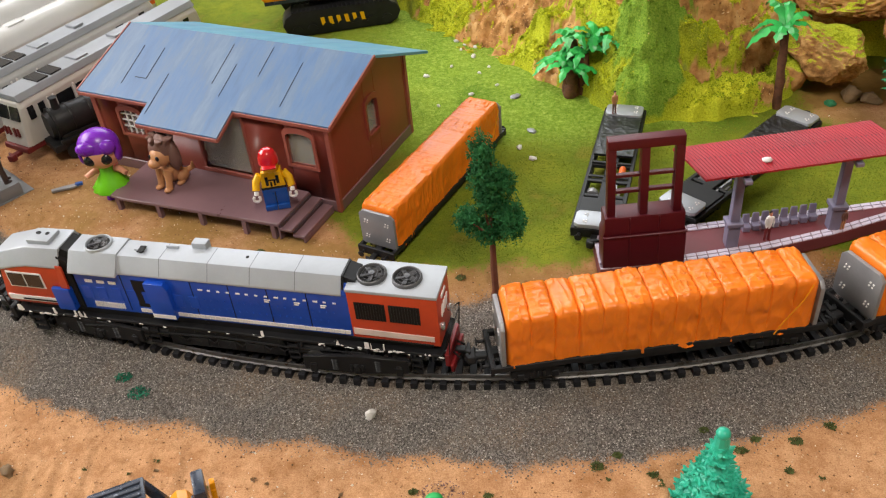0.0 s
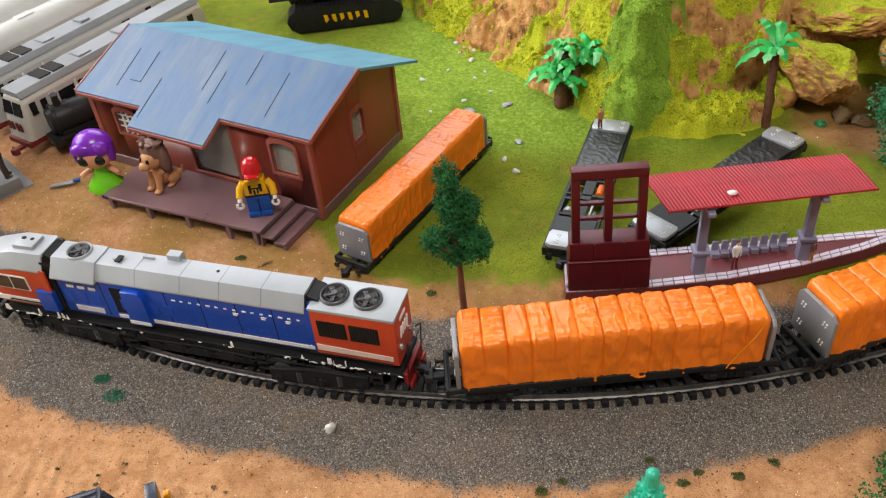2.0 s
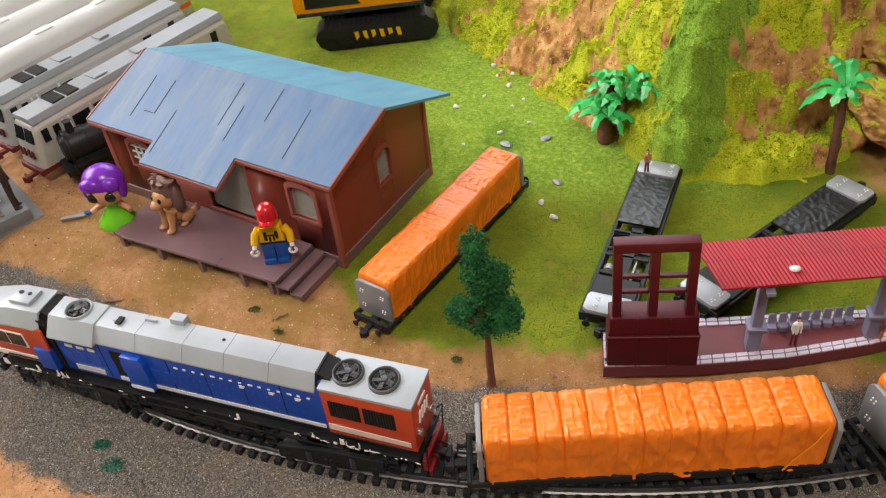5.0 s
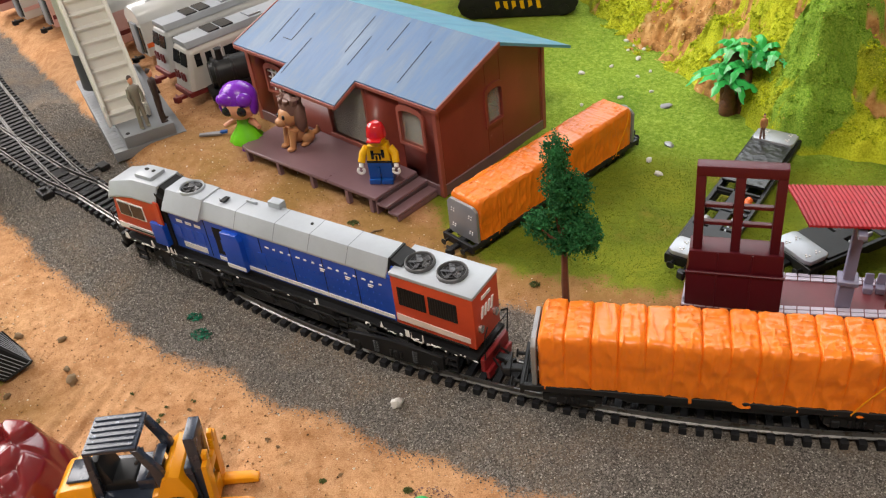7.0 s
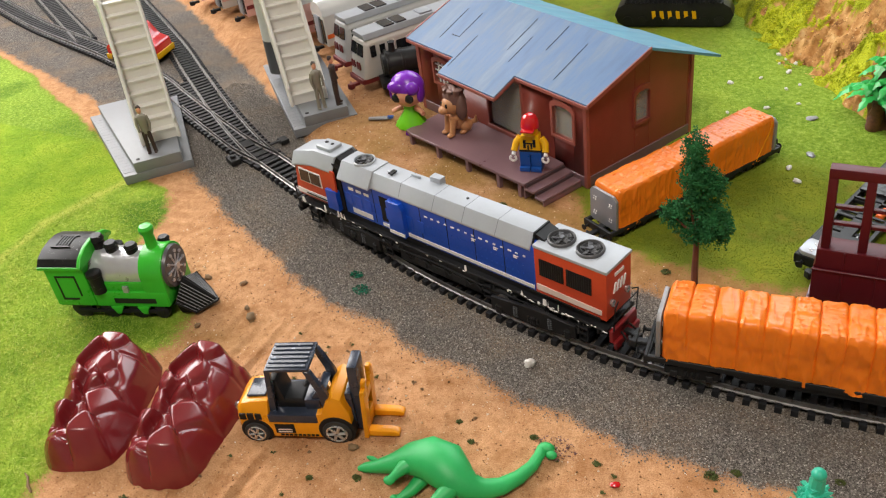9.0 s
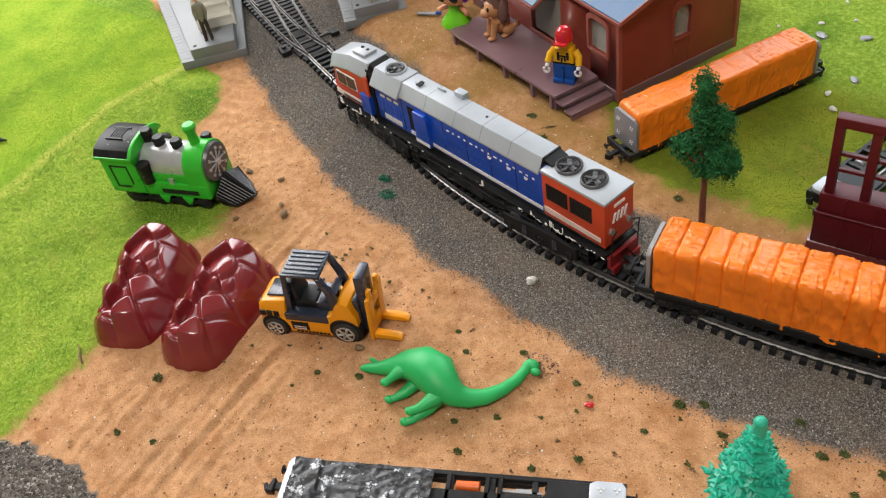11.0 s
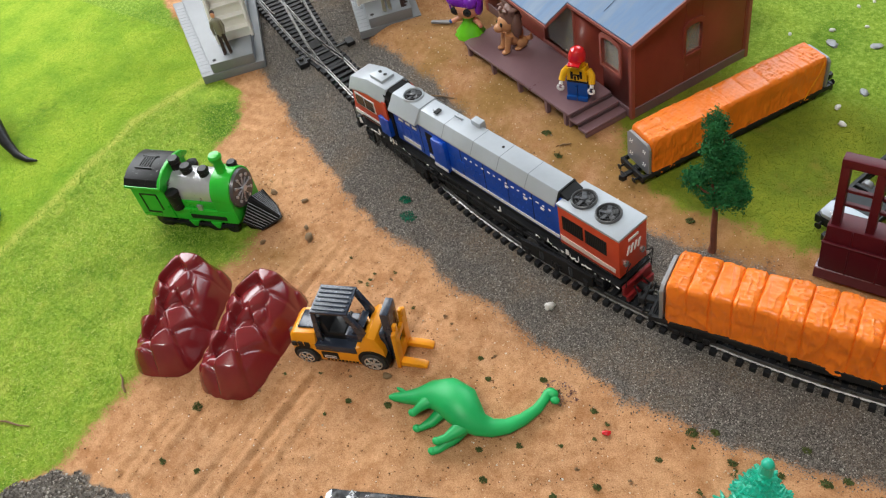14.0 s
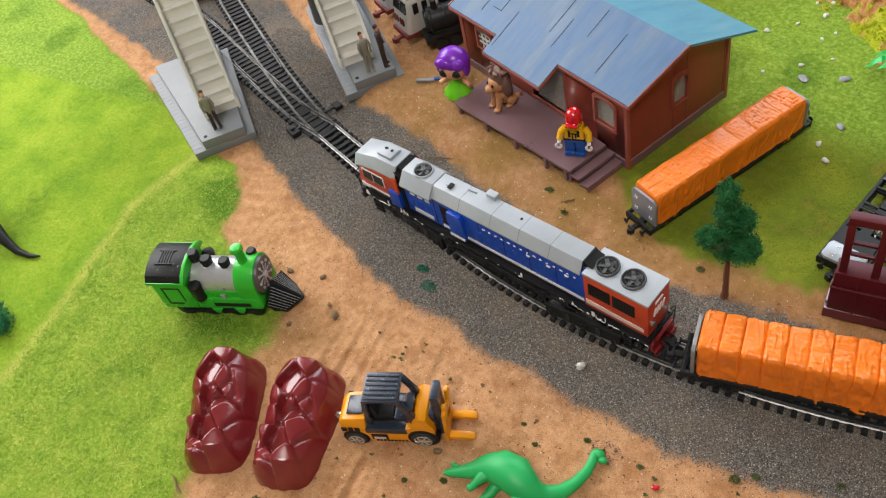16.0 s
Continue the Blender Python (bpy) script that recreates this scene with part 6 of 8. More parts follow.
def toy_dog():
    bm = bmesh.new()
    for x, y in ((-4, -7), (4, -7.5)):
        tube(bm, [(x, y + 3, 14), (x, y + 1, 6), (x, y, 1.4)], [3.2, 2.2, 2.2], 10, 0)
        egg(bm, (x, y - 1.4, 1.6), (2.4, 3.2, 1.7), 10, 6, 0)
    for x in (-5, 5):
        egg(bm, (x, 5, 5.6), (3.4, 5, 5), 12, 8, 0)
        egg(bm, (x * 1.1, 1.6, 1.6), (2.2, 3.6, 1.6), 10, 6, 0)
    egg(bm, (0, 1.5, 11), (6.2, 7.5, 9), 14, 10, 0)
    egg(bm, (0, -3.5, 23.5), (7.4, 7, 7), 14, 10, 0)
    egg(bm, (-0.5, -9.5, 21), (4.2, 4.2, 3.4), 12, 8, 0)
    egg(bm, (0, 0.2, 28), (8.6, 8, 8), 16, 10, 1, wob=0.3)
    egg(bm, (7.4, 1, 22), (3.6, 4.5, 9.5), 12, 8, 1, wob=0.2)
    egg(bm, (-7.6, -1, 25), (3.0, 4.0, 7), 12, 8, 1, wob=0.2)
    for a in range(9):
        t = a * 0.75
        tube(bm, [(4.5 * math.cos(t), 4 * math.sin(t), 31), (7 * math.cos(t), 6.5 * math.sin(t), 36), (9.5 * math.cos(t + 0.3), 8 * math.sin(t + 0.3), 36.5)], [3, 2, 0.4], 7, 1)
    for s in (-1, 1):
        egg(bm, (s * 3.0, -9.2, 25), (1.5, 1.0, 1.8), 10, 6, 2)
    tube(bm, [(4, 9, 6), (9, 11, 9), (11, 10, 14)], [2, 1.8, 0.6], 8, 0)
    return single("toy_dog", bm, [tan, brown, window_black], "tan toy dog with shaggy brown mane sitting on the porch", "toy dog", -143, 539, 22.2, -30, smooth=60)


doll()
minifigure()
toy_dog()


# ---- trees, bushes, palms ----
def foam_crown(bm, lobes, count, size, seed, mi=0, squash=1.0):
    """Crumbs of foam over a few lobes, uneven and with gaps."""
    rng = random.Random(seed)
    total = sum(r[0] * r[1] + r[2] * r[0] for _, r in lobes)
    for c, r in lobes:
        for _ in range(int(count * (r[0] * r[1] + r[2] * r[0]) / total)):
            d = Vector((rng.gauss(0, 1), rng.gauss(0, 1), rng.gauss(0, 1))).normalized()
            k = rng.uniform(0.55, 1.0) * (1 + 0.45 * noise.noise(d * 2.7 + Vector(c) * 0.1) + 0.25 * noise.noise(d * 7.0 + Vector(c) * 0.3))
            if noise.noise(d * 3.9 + Vector(c) * 0.21) < -0.22:
                continue
            p = Vector((c[0] + d.x * r[0] * k, c[1] + d.y * r[1] * k, c[2] + d.z * r[2] * k))
            s = size * rng.uniform(0.55, 1.25)
            q = [p + Vector((rng.uniform(-1, 1), rng.uniform(-1, 1), rng.uniform(-1, 1))) * s for _ in range(5)]
            faces_of(bm, q, [(0, 1, 2), (0, 3, 1), (1, 4, 2), (0, 2, 3), (2, 4, 3), (1, 3, 4)], mi)
        egg(bm, c, [v * 0.5 for v in r], 10, 7, mi, wob=0.5)


def tree(x, y, lobes, trunk_top, label, count=2600, size=1.5, mat=None, seed=3, lean=(0, 0), r0=2.6, kind="tree"):
    z = ground_z(x, y)
    ob = thing(kind, label, kind, x, y, z - 0.5)
    if trunk_top:
        bm = bmesh.new()
        tube(bm, [(0, 0, 0), (0.4, 0.2, 5), (lean[0] * 0.4, lean[1] * 0.4, trunk_top * 0.6), (lean[0], lean[1], trunk_top), (lean[0] * 1.2, lean[1] * 1.2, trunk_top * 1.5)], [r0 * 1.5, r0 * 1.05, r0, r0 * 0.85, r0 * 0.4], 9)
        for k in range(5):
            a = k * 1.3
            c, r = lobes[k % len(lobes)]
            tube(bm, [(lean[0], lean[1], trunk_top * (0.9 + 0.08 * k)), (c[0] * 0.6 + 3 * math.cos(a), c[1] * 0.6 + 3 * math.sin(a), c[2] * 0.9), (c[0] + r[0] * 0.6 * math.cos(a), c[1] + r[1] * 0.6 * math.sin(a), c[2])], [r0 * 0.5, r0 * 0.35, 0.3], 6)
        part("trunk", bm, bark, ob)
    bm = bmesh.new()
    foam_crown(bm, lobes, count, size, seed)
    part("crown", bm, mat or leaf_tree, ob, smooth=0, fix=False)
    return ob


tree(63, 430, [((-3, 0, 95), (7, 7, 13)), ((-2, 0, 80), (9, 9, 11)), ((6, 1, 77), (8, 8, 10)), ((-1, 0, 66), (8, 8, 9)), ((-12, -2, 57), (8, 8, 8)), ((8, -2, 56), (9, 10, 13)), ((13, 2, 50), (6, 7, 11)), ((-1, 2, 47), (10, 10, 7))], 36, "small dark green foam tree with brown trunk beside the wagon", 15000, 0.78, seed=5, r0=1.9)
tree(345, 552, [((-10, 0, 20), (12, 14, 20)), ((-18, -4, 50), (16, 16, 18)), ((2, 0, 62), (24, 22, 22)), ((-16, 4, 78), (14, 14, 16)), ((14, 0, 92), (24, 22, 24)), ((-6, 0, 112), (15, 15, 16)), ((20, -4, 36), (26, 22, 24)), ((26, 4, 128), (24, 22, 22))], 30, "large dark green foam tree at the foot of the rocks", 17000, 1.15, leaf_tree2, 9, r0=3)
tree(268, 300, [((0, -8, 18), (26, 22, 22)), ((18, 12, 22), (24, 22, 24)), ((-16, -18, 12), (16, 16, 14)), ((26, -14, 20), (26, 22, 24)), ((6, 20, 14), (16, 14, 14))], 0, "round mid-green foam bush on the sand", 18000, 1.05, leaf_tree, 11, kind="bush")
tree(-421, 222, [((0, 0, 8), (12, 12, 10)), ((-10, 4, 10), (12, 12, 11))], 0, "small dark green foam bush on the lawn", 2200, 0.95, leaf_tree2, 12, kind="bush")


def pine():
    ob = thing("toy_pine", "turquoise-green plastic toy pine tree", "pine tree", 148, 286.5, 0)
    bm = bmesh.new()
    tube(bm, [(0, 0, 0), (0, 0, 30), (0.2, 0, 49), (0.2, 0, 53.5)], [4, 3.4, 3.0, 2.2], 10)
    egg(bm, (0.2, 0, 52), (3.0, 3.0, 2.6), 10, 6)
    part("trunk", bm, pine_green, ob)
    rng = random.Random(4)
    tiers = [(46, 4.6, 9), (41, 7, 12), (35.5, 10.5, 16), (29, 15, 20), (22.5, 20, 24), (15.5, 24.5, 28), (8.5, 28, 31)]
    for z, r, n in tiers:
        bm = bmesh.new()
        for k in range(n):
            a = 2 * math.pi * (k + rng.uniform(-0.3, 0.3)) / n
            rr = 0.66 * r * rng.uniform(0.62, 1.15)
            d = Vector((math.cos(a), math.sin(a), 0))
            s = Vector((-d.y, d.x, 0))
            pts = [d * 1.5 + Vector((0, 0, z)), d * rr * 0.45 + Vector((0, 0, z - 2.2)) + s * rng.uniform(-1, 1), d * rr * 0.8 + Vector((0, 0, z - 5)) + s * rng.uniform(-1.6, 1.6), d * rr + Vector((0, 0, z - 4.6 + rng.uniform(-1.5, 2.2)))]
            tube(bm, pts, [2.2, 2.4, 1.8, 0.5], 6, flat=0.7)
            for q in (0.5, 0.75):
                for e in (-1, 1):
                    p = d * rr * q + Vector((0, 0, z - 3.2))
                    tube(bm, [p, p + s * e * 2.2 + d * 1.4 + Vector((0, 0, -0.6)), p + s * e * 3.4 + d * 2.6 + Vector((0, 0, 0.6))], [1.1, 0.9, 0.3], 5)
        part("branch_tier", bm, pine_green, ob)
    return ob


pine()


def palm(x, y, z, rz, trunks, leaves, scale, label):
    ob = thing("palm", label, "palm tree", x, y, z, rz, group="palms")
    rng = random.Random(int(x * 7 + y))
    for t0, t1, r in trunks:
        bm = bmesh.new()
        pts = [Vector(t0).lerp(Vector(t1), k / 8) + Vector((rng.uniform(-0.5, 0.5), rng.uniform(-0.5, 0.5), 0)) for k in range(9)]
        tube(bm, pts, [r * (1.25 - 0.3 * k / 8) * (1.12 if k % 2 else 0.92) for k in range(9)], 9)
        part("trunk", bm, palm_bark, ob, smooth=60)
    for c, az, up, length, wide in leaves:
        bm = bmesh.new()
        d = Vector((math.cos(az), math.sin(az), 0))
        s = Vector((-d.y, d.x, 0))
        n, rows = 9, []
        for k in range(n + 1):
            u = k / n
            p = Vector(c) + d * length * (u - 0.12 * u * u) + Vector((0, 0, length * (up * u - (0.55 + up * 0.5) * u * u)))
            w = wide * (math.sin(math.pi * min(1, u * 0.86 + 0.12)) ** 0.7) * (1.1 if k % 2 else 0.74) * (1 - 0.2 * u)
            p = p + Vector((0, 0, rng.uniform(-0.9, 0.9))) + s * rng.uniform(-0.7, 0.7)
            rows.append([p - s * w + Vector((0, 0, -w * 0.25)), p + Vector((0, 0, w * 0.18)), p + s * w + Vector((0, 0, -w * 0.25)), p + Vector((0, 0, w * 0.18 - 0.5))])
        rings(bm, rows)
        part("frond", bm, palm_leaf, ob, smooth=30)
    return ob


rng_p = random.Random(21)
palm(132, 646, 9, 0, [((0, 0, 0), (-9, 0, 30), 4.6), ((6, 2, 0), (6, 0, 34), 4.2), ((-4, 4, 0), (-2, 4, 42), 4.2), ((10, 4, 0), (24, 4, 42), 3.2), ((-4, -3, 0), (-2, -6, 24), 4.0)],
     [((cx, cy, cz), a + rng_p.uniform(-0.35, 0.35), rng_p.uniform(0.15, 1.2), rng_p.uniform(16, 24), rng_p.uniform(3.8, 5.4)) for cx, cy, cz, n in ((-11, 0, 32, 7), (7, -1, 36, 7), (-2, 4, 45, 7), (25, 4, 44, 6), (-3, -7, 27, 6), (14, 2, 46, 4)) for a in [2 * math.pi * k / n for k in range(n)]], 1, "cluster of bright green plastic palms with shaggy brown trunks")
palm(269, 606, 12, 0, [((0, 0, -4), (-1, 6, 56), 2.7)], [((-1, 7, 56), a, u, L, w) for a, u, L, w in ((3.35, 0.35, 30, 5.4), (2.9, 0.75, 24, 4.6), (1.9, 1.6, 26, 5.0), (1.2, 1.5, 26, 5.2), (0.45, 1.05, 26, 5.0), (0.1, 0.65, 22, 4.6), (5.0, 0.5, 16, 4.4), (4.1, 0.45, 18, 4.6))], 1, "bright green plastic palm leaning against the mossy rocks")


# ---- the mossy hill ----
HILL_X = [-60, -20, 27, 58, 91, 129, 150, 175, 210, 244, 269, 290, 305, 330, 360, 420, 520, 700]
HILL_Y = [960, 850, 762, 726, 692, 650, 616, 593, 590, 592, 607, 636, 655, 670, 670, 650, 620, 600]



def lattice(i, j, seed):
    v = np.sin(i * 127.1 + j * 311.7 + seed * 74.7) * 43758.5453
    return v - np.floor(v)


def value_noise(x, y, size, seed):
    """Smooth random relief on arrays, -1 to 1."""
    u, v = x / size, y / size
    i, j = np.floor(u), np.floor(v)
    a, b = u - i, v - j
    a, b = a * a * (3 - 2 * a), b * b * (3 - 2 * b)
    lo = lattice(i, j, seed) * (1 - a) + lattice(i + 1, j, seed) * a
    hi = lattice(i, j + 1, seed) * (1 - a) + lattice(i + 1, j + 1, seed) * a
    return 2 * (lo * (1 - b) + hi * b) - 1


def clumps(x, y, size, seed):
    """Rounded clumps with sharp gaps between them, 0 to 1."""
    return 1 - np.abs(value_noise(x, y, size, seed)) ** 0.8 * 0.9 - 0.1


def hill_cover(x, y, e):
    """Where the rock is bare, and where the moss is long and deep green, 0 to 1."""
    v = y * 1.8
    rough = 0.55 * value_noise(x, v, 26, 15) + 0.45 * value_noise(x, v, 11, 16) + 0.4 * value_noise(x, v, 5, 17) + 0.35 * value_noise(x, v, 2.3, 18)
    bump_ = lambda cx, cy, rx, ry: np.exp(-(((x - cx) / rx) ** 2 + ((y - cy) / ry) ** 2))  # noqa: E731
    spots = 1.25 * bump_(72, 738, 62, 36) + 1.0 * bump_(126, 668, 26, 30) + 0.9 * bump_(212, 655, 20, 14) + 0.8 * bump_(258, 640, 14, 18) + 0.8 * bump_(160, 760, 26, 60) + 0.9 * bump_(335, 660, 55, 30) + 0.6 * bump_(60, 800, 40, 30)
    bands = step(160, 180, x) * (0.75 * np.exp(-((e - 6) / 2.5) ** 2) * step(-0.2, 0.3, value_noise(x, y, 13, 62)) + 1.15 * np.exp(-((e - 31) / 5.0) ** 2) + 0.95 * np.exp(-((e - 63) / 6) ** 2) + 0.7 * np.exp(-((e - 99) / 6) ** 2))
    bare = step(0.10, 0.42, 0.5 * rough + 0.55 * spots + 0.42 * bands - 0.13)
    axis = x - 168 - 0.50 * (y - 605) - 16 * value_noise(x, y, 34, 33) - 7 * value_noise(x, v, 9, 34) - 3 * value_noise(x, v, 3, 37)
    deep = step(25 + 8 * step(680, 630, y), 13, np.abs(axis)) * step(-2, 8, e) * step(790, 740, y + 12 * value_noise(x, y, 15, 35)) * (1 - 0.7 * bare * step(0.2, 0.6, value_noise(x, v, 20, 36)))
    return bare * (1 - 0.8 * deep), deep


def hill_point(x, y):
    """The hill leans out in bulges where it is steep."""
    z, e = hill_height(x, y)
    z = np.minimum(z, 205 + 22 * value_noise(x, y, 70, 41) + 8 * value_noise(x, y, 17, 42))
    lean = step(0, 14, e) * step(200, 60, e)
    y2 = y - lean * (5 * (clumps(x, z * 1.6, 19, 21) - 0.35) + 4 * (clumps(x, z * 1.3, 8.5, 22) - 0.4) + 1.4 * (clumps(x, z, 4.2, 23) - 0.4))
    return y2, z, e


def hill_height(x, y):
    base = np.interp(x, HILL_X, HILL_Y)
    e = y - base + 7 * value_noise(x, y, 24, 2) + 4 * value_noise(x, y, 9, 4)
    left = step(150, 40, x)
    ledge = e + 5 * value_noise(x, y, 30, 61)
    shelf = 19 * step(0, 8, e) + 24 * step(26, 37, ledge) + 17 * step(56, 70, ledge) + 16 * step(92, 106, ledge)
    z = (shelf + 0.26 * np.clip(e - 8, 0, 60) + 0.42 * np.clip(e - 68, 0, 400)) * (1 - left) + left * (7 * step(0, 30, e) + 0.36 * np.clip(e - 8, 0, 400))
    ridge = np.exp(-((x - 172 - 0.35 * (y - 600)) / 22) ** 2) * 26 * step(0, 30, e)
    gully = -np.exp(-((x - 235 - 0.2 * (y - 600)) / 12) ** 2) * 12 * step(20, 60, e)
    big = np.exp(-(((x - 330) / 60) ** 2 + ((y - 700) / 45) ** 2)) * 40 * step(0, 10, e)
    up = step(-2, 16, e)
    cover = hill_cover(x, y, e)
    v = y * 1.8
    lump = (6 * value_noise(x, v, 42, 6) + 10 * (clumps(x, v, 24, 7) - 0.55) + 8.5 * (clumps(x, v, 12, 8) - 0.55) + 4.4 * (clumps(x, v, 6, 9) - 0.5) + 2.0 * value_noise(x, v, 3.0, 10)) * up
    lump = lump - up * cover[0] * (4.0 + 5.0 * np.abs(value_noise(x, v, 8, 51)) + 2.5 * np.abs(value_noise(x, v, 3.4, 52))) + 3.5 * up * cover[1]
    fall = step(770, 600, x) * step(1300, 1080, y)
    return 9.0 + (z + ridge + gully + big + lump) * fall - 8 * step(6, -10, e), e


def hill_material():
    m, t, s = nodes_of("mossy_rock")
    co = t.nodes.new("ShaderNodeTexCoord").outputs["Object"]
    n1, n2, n3, n4 = noise_node(t, 18, 7, 0.62, co), noise_node(t, 75, 6, 0.65, co), noise_node(t, 900, 3, 0.6, co), noise_node(t, 9, 4, 0.6, co)
    rock = ramp(t, n2.outputs[0], [(0.30, (0.13, 0.055, 0.018)), (0.48, (0.50, 0.25, 0.085)), (0.62, (0.64, 0.38, 0.15)), (0.76, (0.74, 0.52, 0.27))]).outputs[0]
    moss = ramp(t, n1.outputs[0], [(0.32, (0.10, 0.15, 0.008)), (0.46, (0.32, 0.38, 0.012)), (0.58, (0.46, 0.50, 0.014)), (0.7, (0.64, 0.62, 0.020))]).outputs[0]
    moss = mix(t, 0.4, moss, ramp(t, n3.outputs[0], [(0.3, (0.07, 0.12, 0.006)), (0.65, (0.70, 0.70, 0.07))]).outputs[0])
    deep = ramp(t, n3.outputs[0], [(0.3, (0.09, 0.20, 0.014)), (0.7, (0.28, 0.42, 0.05))]).outputs[0]
    att = t.nodes.new("ShaderNodeAttribute")
    att.attribute_name = "bare"
    col = mix(t, ramp(t, mix(t, 0.3, att.outputs["Color"], n2.outputs[0]), [(0.30, (0, 0, 0)), (0.52, (1, 1, 1))]).outputs[0], moss, rock)
    patch = t.nodes.new("ShaderNodeAttribute")
    patch.attribute_name = "deep"
    col = mix(t, ramp(t, mix(t, 0.35, patch.outputs["Color"], n2.outputs[0]), [(0.40, (0, 0, 0)), (0.56, (1, 1, 1))]).outputs[0], col, deep)
    link(t, col, s.inputs["Base Color"])
    s.inputs["Roughness"].default_value, s.inputs["Specular IOR Level"].default_value = 0.9, 0.2
    bump(t, mix(t, 0.5, n2.outputs[0], n3.outputs[0]), 0.8, 0.0016, s)
    return m


def hill():
    xs = np.concatenate([np.arange(-70, 470, 1.9), np.linspace(470, 760, 20)])
    ys = np.concatenate([np.arange(575, 880, 1.9), np.linspace(900, 1300, 20)])
    gx, gy = np.meshgrid(xs, ys)
    gy2, gz, e = hill_point(gx, gy)
    w = len(xs)
    i = np.arange(gx.size).reshape(len(ys), w)
    quads = np.stack([i[:-1, :-1], i[:-1, 1:], i[1:, 1:], i[1:, :-1]], -1).reshape(-1, 4)
    inside = (e > -10).ravel()
    quads = quads[inside[quads].any(1)]
    me = bpy.data.meshes.new("hill")
    me.from_pydata((np.stack([gx, gy2, gz], -1).reshape(-1, 3) * MM).tolist(), [], quads.tolist())
    bare, deep = hill_cover(gx, gy, e)
    me.attributes.new("bare", "FLOAT", "POINT").data.foreach_set("value", bare.astype(np.float32).ravel())
    me.attributes.new("deep", "FLOAT", "POINT").data.foreach_set("value", deep.astype(np.float32).ravel())
    me.polygons.foreach_set("use_smooth", [True] * len(me.polygons))
    me.materials.append(hill_material())
    return tagged(new("hill", me), "steep rocky hill covered in yellow-green moss", "hill", kind="structure"), me.materials[0]


hill_ob, moss_mat = hill()


def boulder(x, y, z, r, seed, label, mat=None, group="boulders", cuts=7):
    """A stone: a ball cut flat on several sides, then roughened."""
    rng = random.Random(seed)
    bm = bmesh.new()
    bmesh.ops.create_icosphere(bm, subdivisions=6 if r[0] > 20 else 4, radius=1)
    planes = [(Vector((rng.gauss(0, 1), rng.gauss(0, 1), rng.gauss(0, 0.8))).normalized(), rng.uniform(0.62, 0.85)) for _ in range(cuts)]
    for v in bm.verts:
        for n, d in planes:
            over = v.co.dot(n) - d
            if over > 0:
                v.co -= n * over * 0.85
        v.co *= 1 + 0.16 * noise.noise(v.co * 2.3 + Vector((seed, 0, 0))) - 0.12 * abs(noise.noise(v.co * 4.6 + Vector((0, seed, 0)))) - 0.08 * abs(noise.noise(v.co * 10 + Vector((0, seed, 3)))) + 0.035 * noise.noise(v.co * 24)
        v.co = Vector((v.co.x * r[0], v.co.y * r[1], v.co.z * r[2]))
    ob = single("boulder", bm, mat or stone_brown, label, "boulder", x, y, z, rng.uniform(0, 360), group=group, smooth=60)
    bare = [min(1.0, max(0.0, 1.25 - 1.5 * v.normal.z + 0.5 * noise.noise(v.co * 60 + Vector((seed, 0, 0))))) for v in ob.data.vertices]
    ob.data.attributes.new("bare", "FLOAT", "POINT").data.foreach_set("value", bare)
    ob.data.attributes.new("deep", "FLOAT", "POINT").data.foreach_set("value", [0.0] * len(bare))
    return ob


boulder(308, 632, 38, (36, 26, 22), 3, "brown overhanging rock above a dark hollow", moss_mat, cuts=14)
boulder(372, 632, 50, (34, 26, 25), 5, "brown overhanging rock beside a dark hollow", moss_mat, cuts=14)
boulder(338, 674, 58, (52, 28, 20), 8, "mossy rock slab on top of the hollow", moss_mat, cuts=16)
boulder(284, 632, 18, (10, 12, 16), 21, "brown rock foot beside the dark hollow", moss_mat, cuts=12)
boulder(322, 612, 13, (8, 7, 7.5), 11, "small brown stone in front of the hollow")
boulder(333, 606, 12, (9, 6, 4.5), 12, "small brown stone in front of the hollow")
boulder(306, 606, 10.5, (4.5, 3.5, 2.6), 15, "small grey-green stone beside the rocks", leaf_tree2)


def moss_bits(name, count, grow, mats, label, seed, deep):
    rng = np.random.RandomState(seed)
    pts = np.column_stack([rng.uniform(10, 430, count), rng.uniform(598, 830, count)])
    y2, z, e = hill_point(pts[:, 0], pts[:, 1])
    cover = hill_cover(pts[:, 0], pts[:, 1], e)
    in_patch = cover[1] > rng.uniform(0.3, 0.7, count)
    bare = cover[0] > rng.uniform(0.15, 0.6, count)
    keep = (e > 3) & (z < 228) & (bare & (rng.uniform(0, 1, count) < 0.5) if deep is None else (in_patch == deep) & ~bare)
    verts, faces, k = [], [], 0
    for x, y, h in zip(pts[keep, 0], y2[keep], z[keep]):
        v, f = grow(rng)
        verts.append(v + (x, y - 0.2, h - 0.1))
        faces += [tuple(q + k for q in g) for g in f]
        k += len(v)
    me = bpy.data.meshes.new(name)
    me.from_pydata((np.concatenate(verts) * MM).tolist(), [], faces)
    me.materials.append(mats)
    return tagged(new(name, me), label, "moss", kind="stuff")


def moss_crumb(rng):
    v, f = blade(rng)
    return v * rng.uniform(1.0, 2.0), f


def long_blade(rng):
    v, f = blade(rng)
    return v * rng.uniform(1.2, 2.0), f


